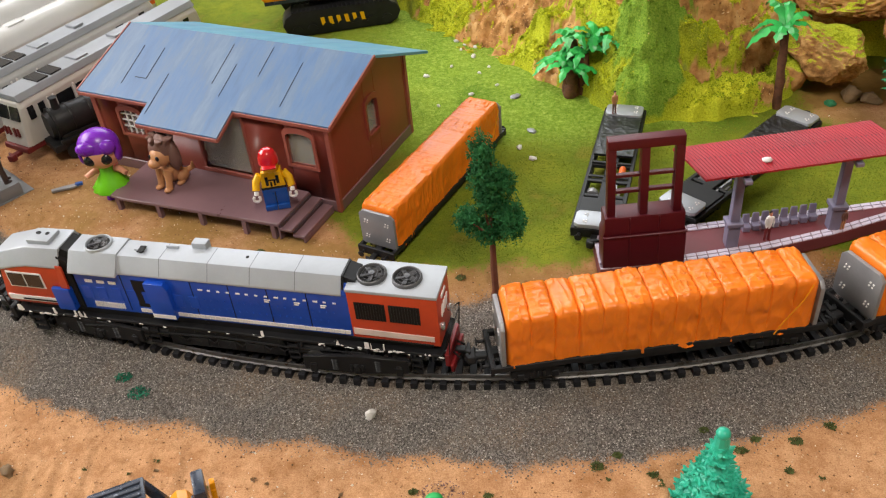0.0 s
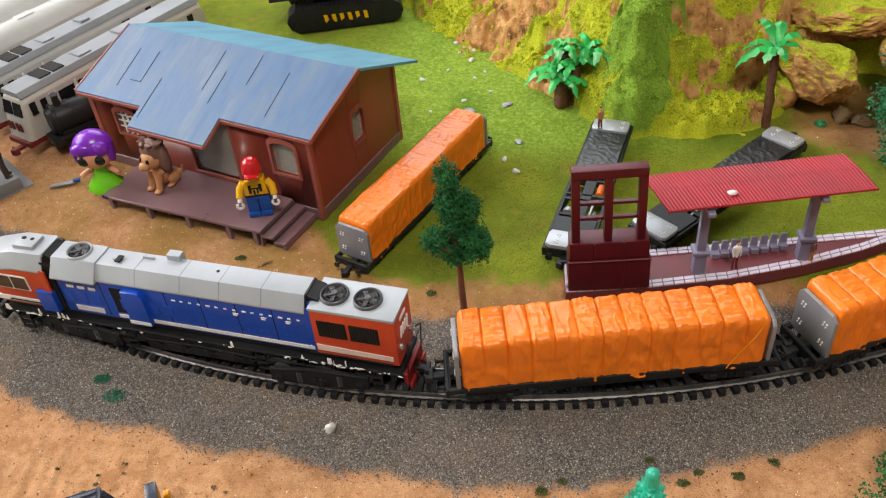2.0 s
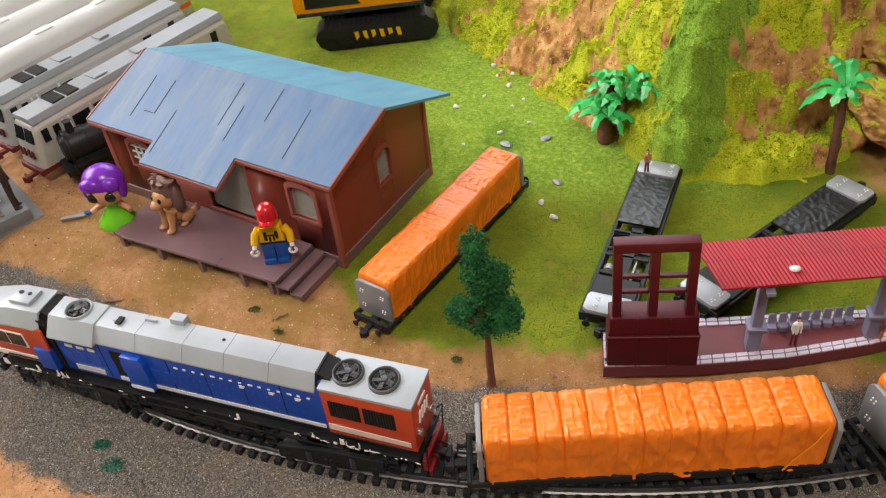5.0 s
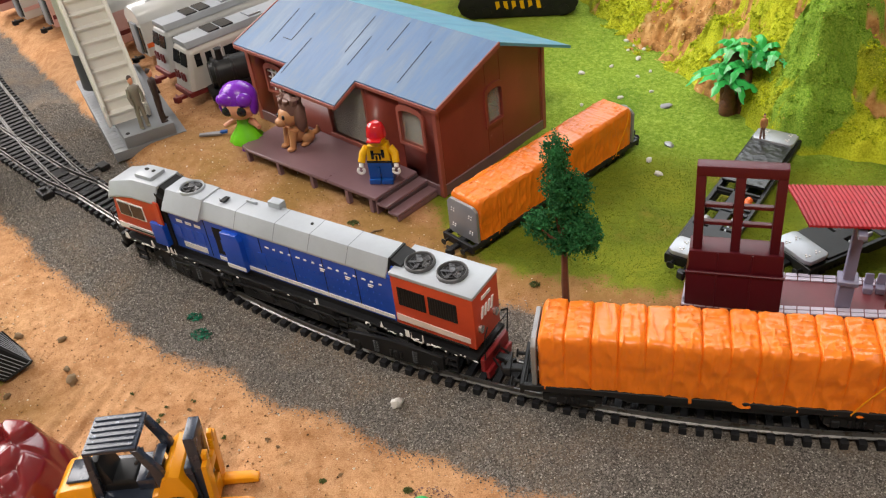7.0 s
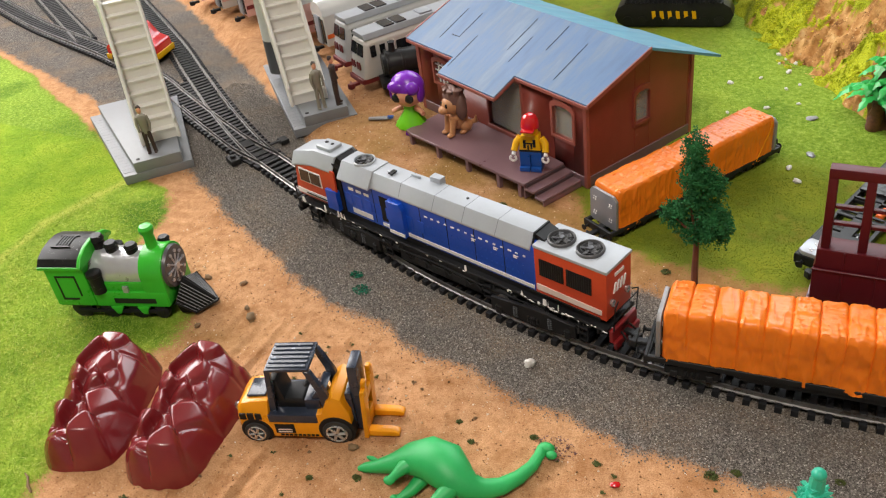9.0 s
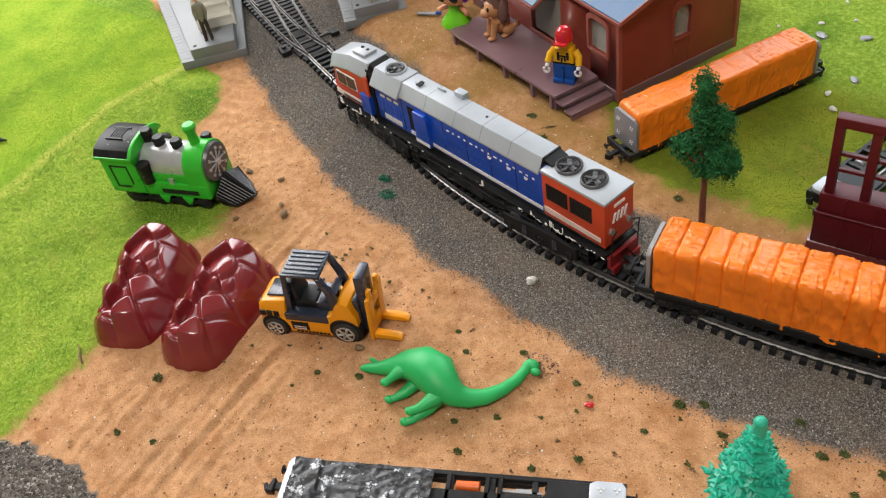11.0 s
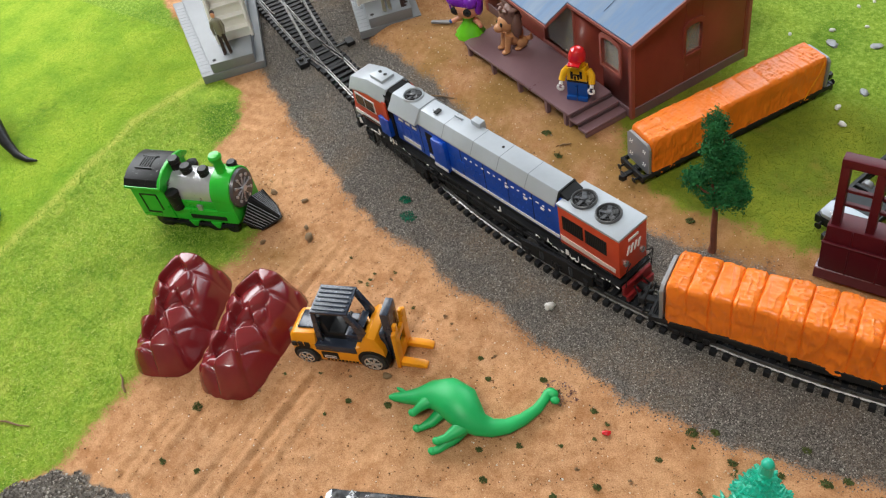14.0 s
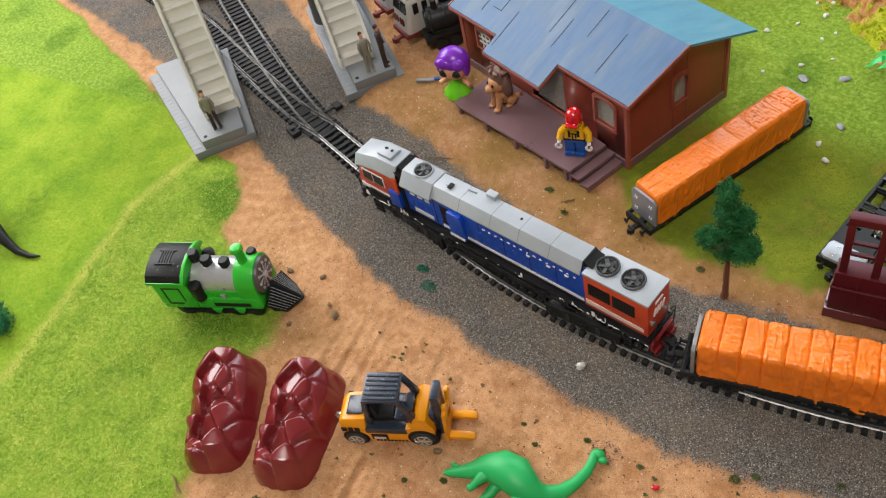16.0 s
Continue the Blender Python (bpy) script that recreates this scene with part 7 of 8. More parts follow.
moss_blade = island_material("moss_fibres", [(0.0, (0.20, 0.26, 0.010)), (0.4, (0.40, 0.46, 0.014)), (0.85, (0.60, 0.62, 0.02)), (1.0, (0.68, 0.58, 0.08))], patches=([(0.0, (0.09, 0.15, 0.008)), (0.6, (0.24, 0.32, 0.015)), (1.0, (0.40, 0.46, 0.02))], [(0.0, (0.44, 0.48, 0.014)), (1.0, (0.74, 0.72, 0.03))]), amount=0.9)
deep_blade = island_material("deep_moss_fibres", [(0.0, (0.10, 0.22, 0.014)), (0.5, (0.19, 0.34, 0.028)), (1.0, (0.32, 0.46, 0.055))])
rock_crumb = island_material("rock_crumbs", [(0.0, (0.12, 0.05, 0.018)), (0.35, (0.42, 0.20, 0.068)), (0.7, (0.60, 0.34, 0.13)), (1.0, (0.74, 0.55, 0.31))])
moss_bits("rock_crumbs", 60000, moss_crumb, rock_crumb, "crumbly brown earth and stone chips on the hill", 14, None)
moss_bits("moss_crumbs", 150000, moss_crumb, moss_blade, "crumbly yellow-green moss on the hill", 12, False)
moss_bits("moss_fibres", 90000, long_blade, deep_blade, "fine dark green moss fibres on the hill", 13, True)


# ---- footbridge over the tracks ----
dark_grey = surface("dark_grey_paint", (0.085, 0.09, 0.10), 0.5, var=0.15, big=25)


def footbridge():
    ob = thing("footbridge", "ivory-white plastic footbridge with grey footings over the tracks", "footbridge", -365.5, 443, 0.5, 138)
    going, riser, count = 6.0, 9.0, 11

    def stairs(ox, oy, z0, x0, y0, y1, long=150, flare=0.0):
        bm = bmesh.new()
        prism(bm, [(ox - 2, oy - 27), (ox + long, oy - 27), (ox + long, oy + 27 + flare), (ox - 2, oy + 27)], z0 - 0.5, z0 + 7, "z")
        f = part("footing", bm, grey_plastic, ob, "grey two-tier footing", bevel=0.6)
        bm = bmesh.new()
        prism(bm, [(ox - 1.4, oy - 20), (ox + long - 2, oy - 20), (ox + long - 2, oy + 17 + flare), (ox - 1.4, oy + 17)], z0 + 7, z0 + 16, "z")
        part("upper_tier", bm, grey_plastic, f, bevel=0.5)
        for k in range(int((long - 8) / 5.8)):
            bm = bmesh.new()
            xa, slope = ox + 4 + k * 5.8, flare / long
            ya = oy + (xa - ox) * slope
            prism(bm, [(xa, ya + 18), (xa + 5.5, ya + 18 + 5.5 * slope), (xa + 5.5, ya + 26.2 + 5.5 * slope), (xa, ya + 26.2)], z0 + 7, z0 + 7.25, "z")
            part("edge_tile", bm, grey_plastic, f)
        bm = bmesh.new()
        cyl(bm, (ox + 4, oy + 13, z0 + 15.9), (ox + 4, oy + 13, z0 + 16.3), 1.6, n=12)
        part("bolt_hole", bm, black_dark, f)
        for k in range(count):
            bm = bmesh.new()
            x, z = x0 + going * k, z0 + 16 + riser * k
            box(bm, x - 0.9, x + going + 0.4, y0, y1, z + riser - 1.4, z + riser)
            box(bm, x, x + 1.0, y0, y1, z, z + riser - 1.4)
            part("stair_tread", bm, stair_white, ob)
        x1, z1 = x0 + going * count, z0 + 16 + riser * count
        for y in (y0 - 2.4, y1):
            bm = bmesh.new()
            prism(bm, [(x0 - 3, z0 + 16), (x0 + 5, z0 + 16), (x1 + 5, z1 - 6), (x1 + 5, z1 + 5), (x1 - 2, z1 + 5), (x0 - 3, z0 + 24)], y, y + 2.4, "y")
            part("stringer", bm, stair_white, ob, bevel=0.4, seg=1)
            bm = bmesh.new()
            tube(bm, [(x0 - 4, y + 1.2, z0 + 33), (x1 - 3, y + 1.2, z1 + 16), (x1 + 30, y + 1.2, z1 + 18)], 1.3, 8)
            for k in range(0, count + 1, 2):
                tube(bm, [(x0 + going * k, y + 1.2, z0 + 18 + riser * k), (x0 + going * k, y + 1.2, z0 + 38 + riser * k)], 0.9, 6)
            part("handrail", bm, stair_white, ob)
        return x1, z1

    def pillar(px, py, z0):
        bm = bmesh.new()
        lathe(bm, [(11.5, z0), (11, z0 + 30), (11.2, z0 + 30.5)], 24, centre=(px, py))
        part("pillar_foot", bm, dark_grey, ob, "dark grey pillar foot")
        bm = bmesh.new()
        lathe(bm, [(11, z0 + 30.5), (10.6, z0 + 98)], 24, centre=(px, py))
        part("pillar", bm, pale_grey, ob)
    x1, z1 = stairs(0, 0, 0, 28, -21, 6, 134, 25.0)
    stairs(-3, -138, 3, 22, -145, -118)
    pillar(126, 3, 16), pillar(104, -124, 19)
    bm = bmesh.new()
    prism(bm, [(x1 + 2, 12), (x1 + 46, 12), (x1 + 46, -160), (x1 + 2, -160)], z1 - 2, z1 + 2, "z")
    part("deck", bm, stair_white, ob, bevel=0.5)
    for x0, ya, yb in ((x1 + 3, -24, -114), (x1 + 45, 12, -160)):
        bm = bmesh.new()
        for y in np.arange(ya, yb, -7):
            tube(bm, [(x0, y, z1 + 1), (x0, y, z1 + 19)], 0.8, 6)
        for z in (z1 + 3, z1 + 19):
            tube(bm, [(x0, ya, z), (x0, yb, z)], 1.2, 8)
        part("railing", bm, stair_white, ob)
    return ob


footbridge()


# ---- green toy steam engine ----
def steam_toy():
    ob = thing("toy_steam_engine", "bright green toy steam engine with black roof on the lawn", "toy engine", -257.3, 312.8, 0, 18.8)
    bm = bmesh.new()
    prism(bm, [(-46, 11), (-19, 11), (-19, 42), (-46, 42)], -17, 17, "y")
    cab = part("cab", bm, toy_green, ob, bevel=1.2)
    bm = bmesh.new()
    prof = [(-18.5, 41.5), (-15, 45.5), (-8, 48), (0, 48.8), (8, 48), (15, 45.5), (18.5, 41.5)]
    prism(bm, prof + [(0, 41)], -48, -20, "x")
    rf = part("cab_roof", bm, toy_black, cab, "chipped black cab roof", bevel=0.4)
    bm = bmesh.new()
    prism(bm, [(-20, 40.5), (-20, 42.5), (-15.5, 46.8), (-8, 49.6), (0, 50.4), (8, 49.6), (15.5, 46.8), (20, 42.5), (20, 40.5)], -20, -17.4, "x")
    box(bm, -48, -19, -19, -17.6, 39.6, 41.8), box(bm, -48, -19, 17.6, 19, 39.6, 41.8)
    part("roof_rim", bm, toy_green, cab, bevel=0.5)
    bm = bmesh.new()
    for k in range(5):
        box(bm, -40 + k * 2.0, -39 + k * 2.0, -6, 5, 48.2, 49.2)
    box(bm, -42, -29, -7, -6, 48, 49.2), box(bm, -42, -29, 5, 6, 48, 49.2)
    part("roof_grille", bm, toy_black, rf)
    for s in (-1, 1):
        bm = bmesh.new()
        for a, b, c, d in ((-40, -39, 16, 34), (-27, -26, 19, 34), (-40, -26, 33, 34.2), (-40, -29, 16, 17.2)):
            box(bm, a, b, s * 17 - 0.4, s * 17 + 0.4, c, d)
        part("door_outline", bm, black_plastic, cab)
    bm = bmesh.new()
    box(bm, -46, 30, -16, 16, 10, 21)
    for s in (-1, 1):
        prism(bm, [(-8, 4), (-5, 4), (-2, 10), (-11, 10)], s * 15 - 1.5, s * 15 + 1.5, "y"), prism(bm, [(10, 4), (13, 4), (16, 10), (7, 10)], s * 15 - 1.5, s * 15 + 1.5, "y")
    part("chassis", bm, toy_green, ob, bevel=1.0)
    bm = bmesh.new()
    box(bm, -6, 22, -16.4, 16.4, 13, 16.5)
    part("name_plate", bm, black_plastic, ob)
    bm = bmesh.new()
    cyl(bm, (-19, 0, 29), (16, 0, 29), 13.5, n=32)
    boiler = part("boiler", bm, toy_silver, ob, "scratched silver boiler top")
    bm = bmesh.new()
    box(bm, -19, 16, -14.2, 14.2, 20, 27.5)
    part("boiler_side", bm, toy_green, boiler, bevel=0.8)
    bm = bmesh.new()
    cyl(bm, (16, 0, 30), (31, 0, 30), 15.5, n=32)
    box(bm, 16, 31, -15.5, 15.5, 11, 30)
    sm = part("smokebox", bm, toy_green, ob, bevel=0.7)
    bm = bmesh.new()
    cyl(bm, (31, 0, 30.5), (33, 0, 30.5), 13.8, 13, n=32)
    dd = part("smokebox_door", bm, smoke_grey, sm, "dark grey round front door with pale spokes")
    bm = bmesh.new()
    for k in range(10):
        a = k * math.pi / 5
        cyl(bm, (32.8, 9.5 * math.cos(a), 30.5 + 9.5 * math.sin(a)), (34, 9.5 * math.cos(a), 30.5 + 9.5 * math.sin(a)), 1.1, n=8)
        tube(bm, [(33.3, 2 * math.cos(a), 30.5 + 2 * math.sin(a)), (33.3, 7.6 * math.cos(a), 30.5 + 7.6 * math.sin(a))], 0.6, 6)
    cyl(bm, (32.8, 0, 30.5), (34.8, 0, 30.5), 2.2, n=12)
    part("door_relief", bm, toy_silver, dd)
    bm = bmesh.new()
    lathe(bm, [(4.6, 42), (3.4, 46), (3.2, 54), (4.4, 56), (4.6, 58.5), (3.6, 60), (0.1, 60.6)], 18, centre=(22, 0))
    part("chimney", bm, toy_green, ob, bevel=0)
    for x, y, z, r, h in ((-6, 0, 41, 4.2, 7), (8, -1, 41, 4.0, 6.5), (25, 9, 40, 3.6, 6), (-16, 3, 42, 4.2, 9)):
        bm = bmesh.new()
        lathe(bm, [(r, z - 2), (r * 0.92, z + h * 0.6), (r * 1.08, z + h * 0.7), (r * 0.8, z + h), (0.1, z + h)], 16, centre=(x, y))
        part("dome", bm, toy_black, ob, "black dome")
    for s in (-1, 1):
        bm = bmesh.new()
        lathe(bm, [(4.2, 21), (4.2, 33), (4.8, 33.5), (4.6, 36), (2.6, 37.2), (0.1, 37.4)], 16, centre=(-14, s * 14.8))
        part("side_cylinder", bm, toy_black, ob, "black cylinder")
        bm = bmesh.new()
        box(bm, 2, 5.5, s * 15 - 0.8, s * 15 + 0.8, 19, 25)
        part("bracket", bm, toy_silver, ob)
        for x in (-32, -12, 8, 22):
            bm = bmesh.new()
            cyl(bm, (x, s * 11, 7.2 if x < 20 else 5), (x, s * 15, 7.2 if x < 20 else 5), 7.2 if x < 20 else 5, n=20)
            part("wheel", bm, black_plastic, ob, bevel=0.5)
        bm = bmesh.new()
        box(bm, -34, 24, s * 15.4 - 0.8, s * 15.4 + 0.8, 5, 7)
        part("side_rod", bm, black_plastic, ob)
    bm = bmesh.new()
    top, tip = Vector((34, 0, 21)), Vector((53, 0, 3.4))
    faces_of(bm, [top, tip, (34, -15.5, 13), (43, -11.5, 2.4), (34, 15.5, 13), (43, 11.5, 2.4), (34, -12, 2.4), (34, 12, 2.4)], [(0, 2, 3, 1), (0, 1, 5, 4), (1, 3, 6, 7, 5), (0, 4, 7, 6, 2), (2, 6, 3), (4, 5, 7)])
    cow = part("cowcatcher", bm, toy_dull, ob, "black cowcatcher with pale bars", smooth=0)
    for s in (-1, 1):
        side, low = Vector((34, s * 15.5, 13)), Vector((43, s * 11.5, 2.4))
        out = Vector((0.3, s * 0.35, 0.3))
        for k in range(7):
            u = 0.05 + 0.14 * k
            bm = bmesh.new()
            tube(bm, [side.lerp(top, u * 0.9) + out, low.lerp(tip, u) + out], 0.2, 5)
            part("bar", bm, silver_plate, cow)
        bm = bmesh.new()
        tube(bm, [side + out, low + out, tip + out], 0.8, 6)
        part("rim", bm, toy_black, cow)
    return ob


steam_toy()


# ---- maroon plastic rocks ----
def toy_rock():
    """A thin-cast heap of smooth-edged slabs under one dome, in one piece."""
    rng = random.Random(23)
    slabs = [(-12, -34, 0.5, -0.9, 0), (6, -31, 0.1, -0.5, 3), (-10, -15, -0.15, -0.15, 2.5), (10, -11, 0.3, 0.1, 1.5), (-18, -20, -0.9, 0.1, -2), (19, -22, 0.9, 0.0, -2), (1, -21, 0, -0.4, -3), (-11, 7, -0.25, -0.3, 3.5), (3, 9, 0.25, -0.1, 3), (15, 15, 0.55, 0.15, 1.5), (-13, 27, -0.4, 0.35, 2.5), (2, 31, 0.15, 0.3, 3), (14, 36, 0.6, 0.5, -1)]
    slabs += [(rng.uniform(-19, 19), rng.uniform(-36, 38), rng.uniform(-0.8, 0.8), rng.uniform(-0.8, 0.8), rng.uniform(-2, 2)) for _ in range(7)]
    seats = np.array([(s[0], s[1]) for s in slabs], float)
    seats += np.random.RandomState(14).normal(size=seats.shape) * 2.4
    tilt, drop, slim = -np.array([(s[2], s[3]) for s in slabs]) * 0.62, np.array([s[4] for s in slabs]), np.array([0.72 if k % 3 == 0 else 0.95 for k in range(len(slabs))])
    xs, ys = np.arange(-27, 27.1, 0.6), np.arange(-46, 46.1, 0.6)
    gx, gy = np.meshgrid(xs, ys)
    dx, dy = gx[..., None] - seats[:, 0], gy[..., None] - seats[:, 1]
    far = np.hypot(dx, dy * slim)
    order = np.argsort(far, -1)[..., :2]
    d1, d2 = np.take_along_axis(far, order[..., :1], -1)[..., 0], np.take_along_axis(far, order[..., 1:], -1)[..., 0]
    k = order[..., 0]
    pick_ = lambda v: np.take_along_axis(v, k[..., None], -1)[..., 0]  # noqa: E731
    edge = 3.0 * wobble(gx, gy, 8, 3)
    q = np.clip(np.abs(gx) / (23.5 + 0.3 * edge), 0, 1.3) ** 3.2 + np.clip(np.abs(gy) / (42 + 0.5 * edge), 0, 1.3) ** 5
    dome = (19.5 + 0.06 * gy) * (1 - 0.8 * np.clip(np.abs(gx) / 27, 0, 1) ** 2.4) + 2.0
    z = dome + tilt[k, 0] * pick_(dx) + tilt[k, 1] * pick_(dy) + 1.6 * drop[k] - (2.6 + 1.8 * wobble(gx, gy, 11, 8)) * np.exp(-((d2 - d1) / 1.7) ** 2)
    z = np.where(q < 1, z * np.clip((1 - q) * 1.7, 0, 1) ** 0.75, -3.0)
    for _ in range(2):
        p = np.pad(z, 1, mode="edge")
        z = (p[1:-1, 1:-1] * 2 + p[:-2, 1:-1] + p[2:, 1:-1] + p[1:-1, :-2] + p[1:-1, 2:]) / 6
    bm = bmesh.new()
    w = len(xs)
    high = z > -0.8
    grid = [(i, j) for i in range(len(ys) - 1) for j in range(w - 1) if high[i:i + 2, j:j + 2].any()]
    faces_of(bm, list(zip(gx.ravel(), gy.ravel(), z.ravel())), [(i * w + j, i * w + j + 1, (i + 1) * w + j + 1, (i + 1) * w + j) for i, j in grid])
    bmesh.ops.delete(bm, geom=[v for v in bm.verts if not v.link_faces], context="VERTS")
    return bm


rock_a = single("toy_rock", toy_rock(), rock_maroon, "glossy maroon plastic rock heap on the lawn's edge", "toy rock", -205, 231, 0.2, 25, group="maroon rocks", smooth=34, fix=False)
copy_thing(rock_a, place(-152, 243, 0.2, 14))


# ---- forklift ----
def forklift():
    ob = thing("toy_forklift", "yellow toy forklift with dark roof and raised mast on the sand", "forklift", -93.7, 268.1, 0, 20.6)
    bm = bmesh.new()
    rings(bm, [[(x, y * q, 4.0 + (z - 4.0) * h) for y, z in ((-12.2, 4), (12.2, 4), (12.6, 8), (12.4, 19), (9.6, 25), (-9.6, 25), (-12.4, 19), (-12.6, 8))] for x, q, h in ((-31.6, 0.62, 0.55), (-30.4, 0.84, 0.78), (-27.6, 0.97, 0.93), (-22, 1.0, 1.0), (-12.5, 1.0, 1.04))])
    body = part("counterweight", bm, fork_yellow, ob, "rounded yellow counterweight", bevel=0.9, seg=2)
    bm = bmesh.new()
    prism(bm, [(-13, 3.2), (14, 3.2), (14, 13.6), (-13, 13.6)], -12.4, 12.4, "y")
    prism(bm, [(12.5, 3.4), (14, 10), (17, 14.4), (22, 16), (27, 14), (28.6, 9.5), (29.6, 9.5), (29.6, 20), (26.5, 29.5), (22.5, 31), (18.5, 27.5), (15, 19.5), (12, 19)], -12.4, 12.4, "y")
    part("body", bm, fork_yellow, ob, "glossy yellow-orange body", bevel=0.8, seg=2)
    bm = bmesh.new()
    box(bm, -13.5, 12.5, -13.0, 13.0, 13.6, 19)
    part("sill", bm, fork_dark, ob, "dark blue-grey running step", bevel=0.9)
    for s in (-1, 1):
        for k in range(3):
            bm = bmesh.new()
            box(bm, -28.2 + k * 4.1, -25.0 + k * 4.1, s * 12.6 - 0.4, s * 12.6 + 0.4, 15.6, 19.4)
            part("vent", bm, black_dark, body)
        bm = bmesh.new()
        box(bm, -11, -0.8, s * 12.5 - 0.35, s * 12.5 + 0.35, 6.2, 12.2)
        lb = part("label_plate", bm, black_dark, ob, "dark label plate")
        for z in (8.6, 7.0):
            bm = bmesh.new()
            box(bm, -9.6, -2.2, s * 12.8 - 0.3, s * 12.8 + 0.3, z, z + 0.6)
            part("label_bar", bm, stripe_pink, lb)
        for x in np.arange(-9, 10, 2.3):
            bm = bmesh.new()
            box(bm, x, x + 1.6, s * 12.5 - 0.3, s * 12.5 + 0.3, 4.2, 5.2)
            part("lettering_bar", bm, black_dark, ob)
        for x, r in ((-21.3, 8.4), (21.3, 9.6)):
            bm = bmesh.new()
            cyl(bm, (x, s * 7.5, r - 1.4), (x, s * 12.75, r - 1.4), r, n=28)
            part("wheel_arch", bm, black_dark, ob, bevel=0.3, seg=1)
    bm = bmesh.new()
    prism(bm, [(-25, 24.9), (-14, 25.6), (-14, 27), (-24, 26.4)], -6.5, 6.5, "y")
    part("engine_cover", bm, fork_dark, body, "scratched grey engine cover", bevel=0.5, seg=1)
    bm = bmesh.new()
    tube(bm, [(-33.2 + 2.6 * math.sin(a), 0, 11.5 + 2.6 * math.cos(a)) for a in np.linspace(0, 6.28, 17)], 1.1, 8)
    part("tow_ring", bm, chrome, ob, "pale metal tow ring")
    bm = bmesh.new()
    rings(bm, [[(x, sy * w, z) for x, sy in ((x0, -1), (x1, -1), (x1, 1), (x0, 1))] for x0, x1, w, z in ((-9, 6, 7, 18.6), (-8.6, 5.4, 6.8, 23), (-7.6, 4.6, 6, 24.4))])
    rings(bm, [[(x, sy * w, z) for x, sy in ((x0, -1), (x1, -1), (x1, 1), (x0, 1))] for x0, x1, w, z in ((-9, -4, 6.6, 22), (-10.6, -6.4, 6.4, 33), (-11, -7.6, 5, 36))])
    part("seat", bm, black_plastic, ob, "black driver seat", bevel=0.8)
    bm = bmesh.new()
    box(bm, 6, 14, -8, 8, 18.6, 25), prism(bm, [(9, 24), (15, 24), (18, 30), (14, 31)], -7, 7, "y")
    part("dashboard", bm, fork_dark, ob, bevel=0.6)
    bm = bmesh.new()
    tube(bm, [(13, 0, 28), (7.5, 0, 31.5)], 1.0, 8)
    tube(bm, [(7.5 + 1.4 * math.cos(a), 3.8 * math.sin(a), 31.5 + 1.6 * math.cos(a)) for a in np.linspace(0, 6.28, 17)], 0.8, 6)
    part("steering_wheel", bm, black_plastic, ob)
    for s in (-1, 1):
        bm = bmesh.new()
        prism(bm, [(-12.8, 18.5), (-8.6, 18.5), (-6.8, 46), (-9.4, 46)], s * 8.6 - 1.4, s * 8.6 + 1.4, "y")
        part("rear_post", bm, fork_dark, ob, bevel=0.4, seg=1)
        bm = bmesh.new()
        prism(bm, [(15.5, 21), (20.6, 23), (19.6, 31), (13.8, 46), (10.2, 46), (14.4, 33)], s * 8.6 - 1.5, s * 8.6 + 1.5, "y")
        part("front_post", bm, fork_dark, ob, bevel=0.4, seg=1)
    bm = bmesh.new()
    prism(bm, [(-9.6, 45.4), (13.6, 46.2), (13.4, 48), (-9.2, 47.2)], -10.2, 10.2, "y")
    rf = part("roof", bm, fork_dark, ob, "scratched dark blue-grey roof", bevel=0.7)
    for k in range(6):
        bm = bmesh.new()
        y = -8.6 + k * 3.1
        prism(bm, [(-8, 47.2), (12, 47.9), (12, 48.6), (-8, 47.9)], y, y + 1.7, "y")
        part("roof_rib", bm, fork_scuffed, rf, bevel=0.25, seg=1)
    for x, r in ((-21.3, 6.6), (21.3, 7.6)):
        for s in (-1, 1):
            bm = bmesh.new()
            cyl(bm, (x, s * 9.0, r), (x, s * 13.7, r), r, n=28)
            w = part("wheel", bm, tyre, ob, bevel=0.7)
            bm = bmesh.new()
            cyl(bm, (x, s * 13.4, r), (x, s * 13.85, r), r * 0.70, n=22)
            part("hub", bm, black_plastic, w)
            bm = bmesh.new()
            for k in range(6):
                a = k * math.pi / 3
                tube(bm, [(x + 0.8 * math.cos(a), s * 14.0, r + 0.8 * math.sin(a)), (x + r * 0.62 * math.cos(a + 0.15), s * 14.0, r + r * 0.62 * math.sin(a + 0.15))], 0.85, 6)
            tube(bm, [(x + r * 0.68 * math.cos(a), s * 13.9, r + r * 0.68 * math.sin(a)) for a in np.linspace(0, 6.283, 25)], 0.55, 6)
            part("rim", bm, chrome, w, "silver spoked rim")
    bm = bmesh.new()
    prism(bm, [(28.8, 3), (33.6, 3), (36.2, 46), (31.2, 46)], -6.4, 6.4, "y")
    box(bm, 27.6, 31, -8, 8, 8, 30)
    mast = part("mast", bm, fork_dark, ob, "dark blue-grey mast", bevel=0.9)
    bm = bmesh.new()
    prism(bm, [(33.8, 1.2), (36.2, 1.2), (38.8, 33), (36.4, 33)], -10.6, -4.0, "y"), prism(bm, [(33.8, 1.2), (36.2, 1.2), (38.8, 33), (36.4, 33)], 4.0, 10.6, "y")
    prism(bm, [(36.4, 33), (38.8, 33), (39.2, 37), (36.8, 37)], -7.4, -4.2, "y"), prism(bm, [(36.4, 33), (38.8, 33), (39.2, 37), (36.8, 37)], 4.2, 7.4, "y")
    prism(bm, [(33.9, 3), (36.3, 3), (37.0, 13), (34.6, 13)], -4, 4, "y"), prism(bm, [(35.4, 22), (37.8, 22), (38.2, 27), (35.8, 27)], -4, 4, "y")
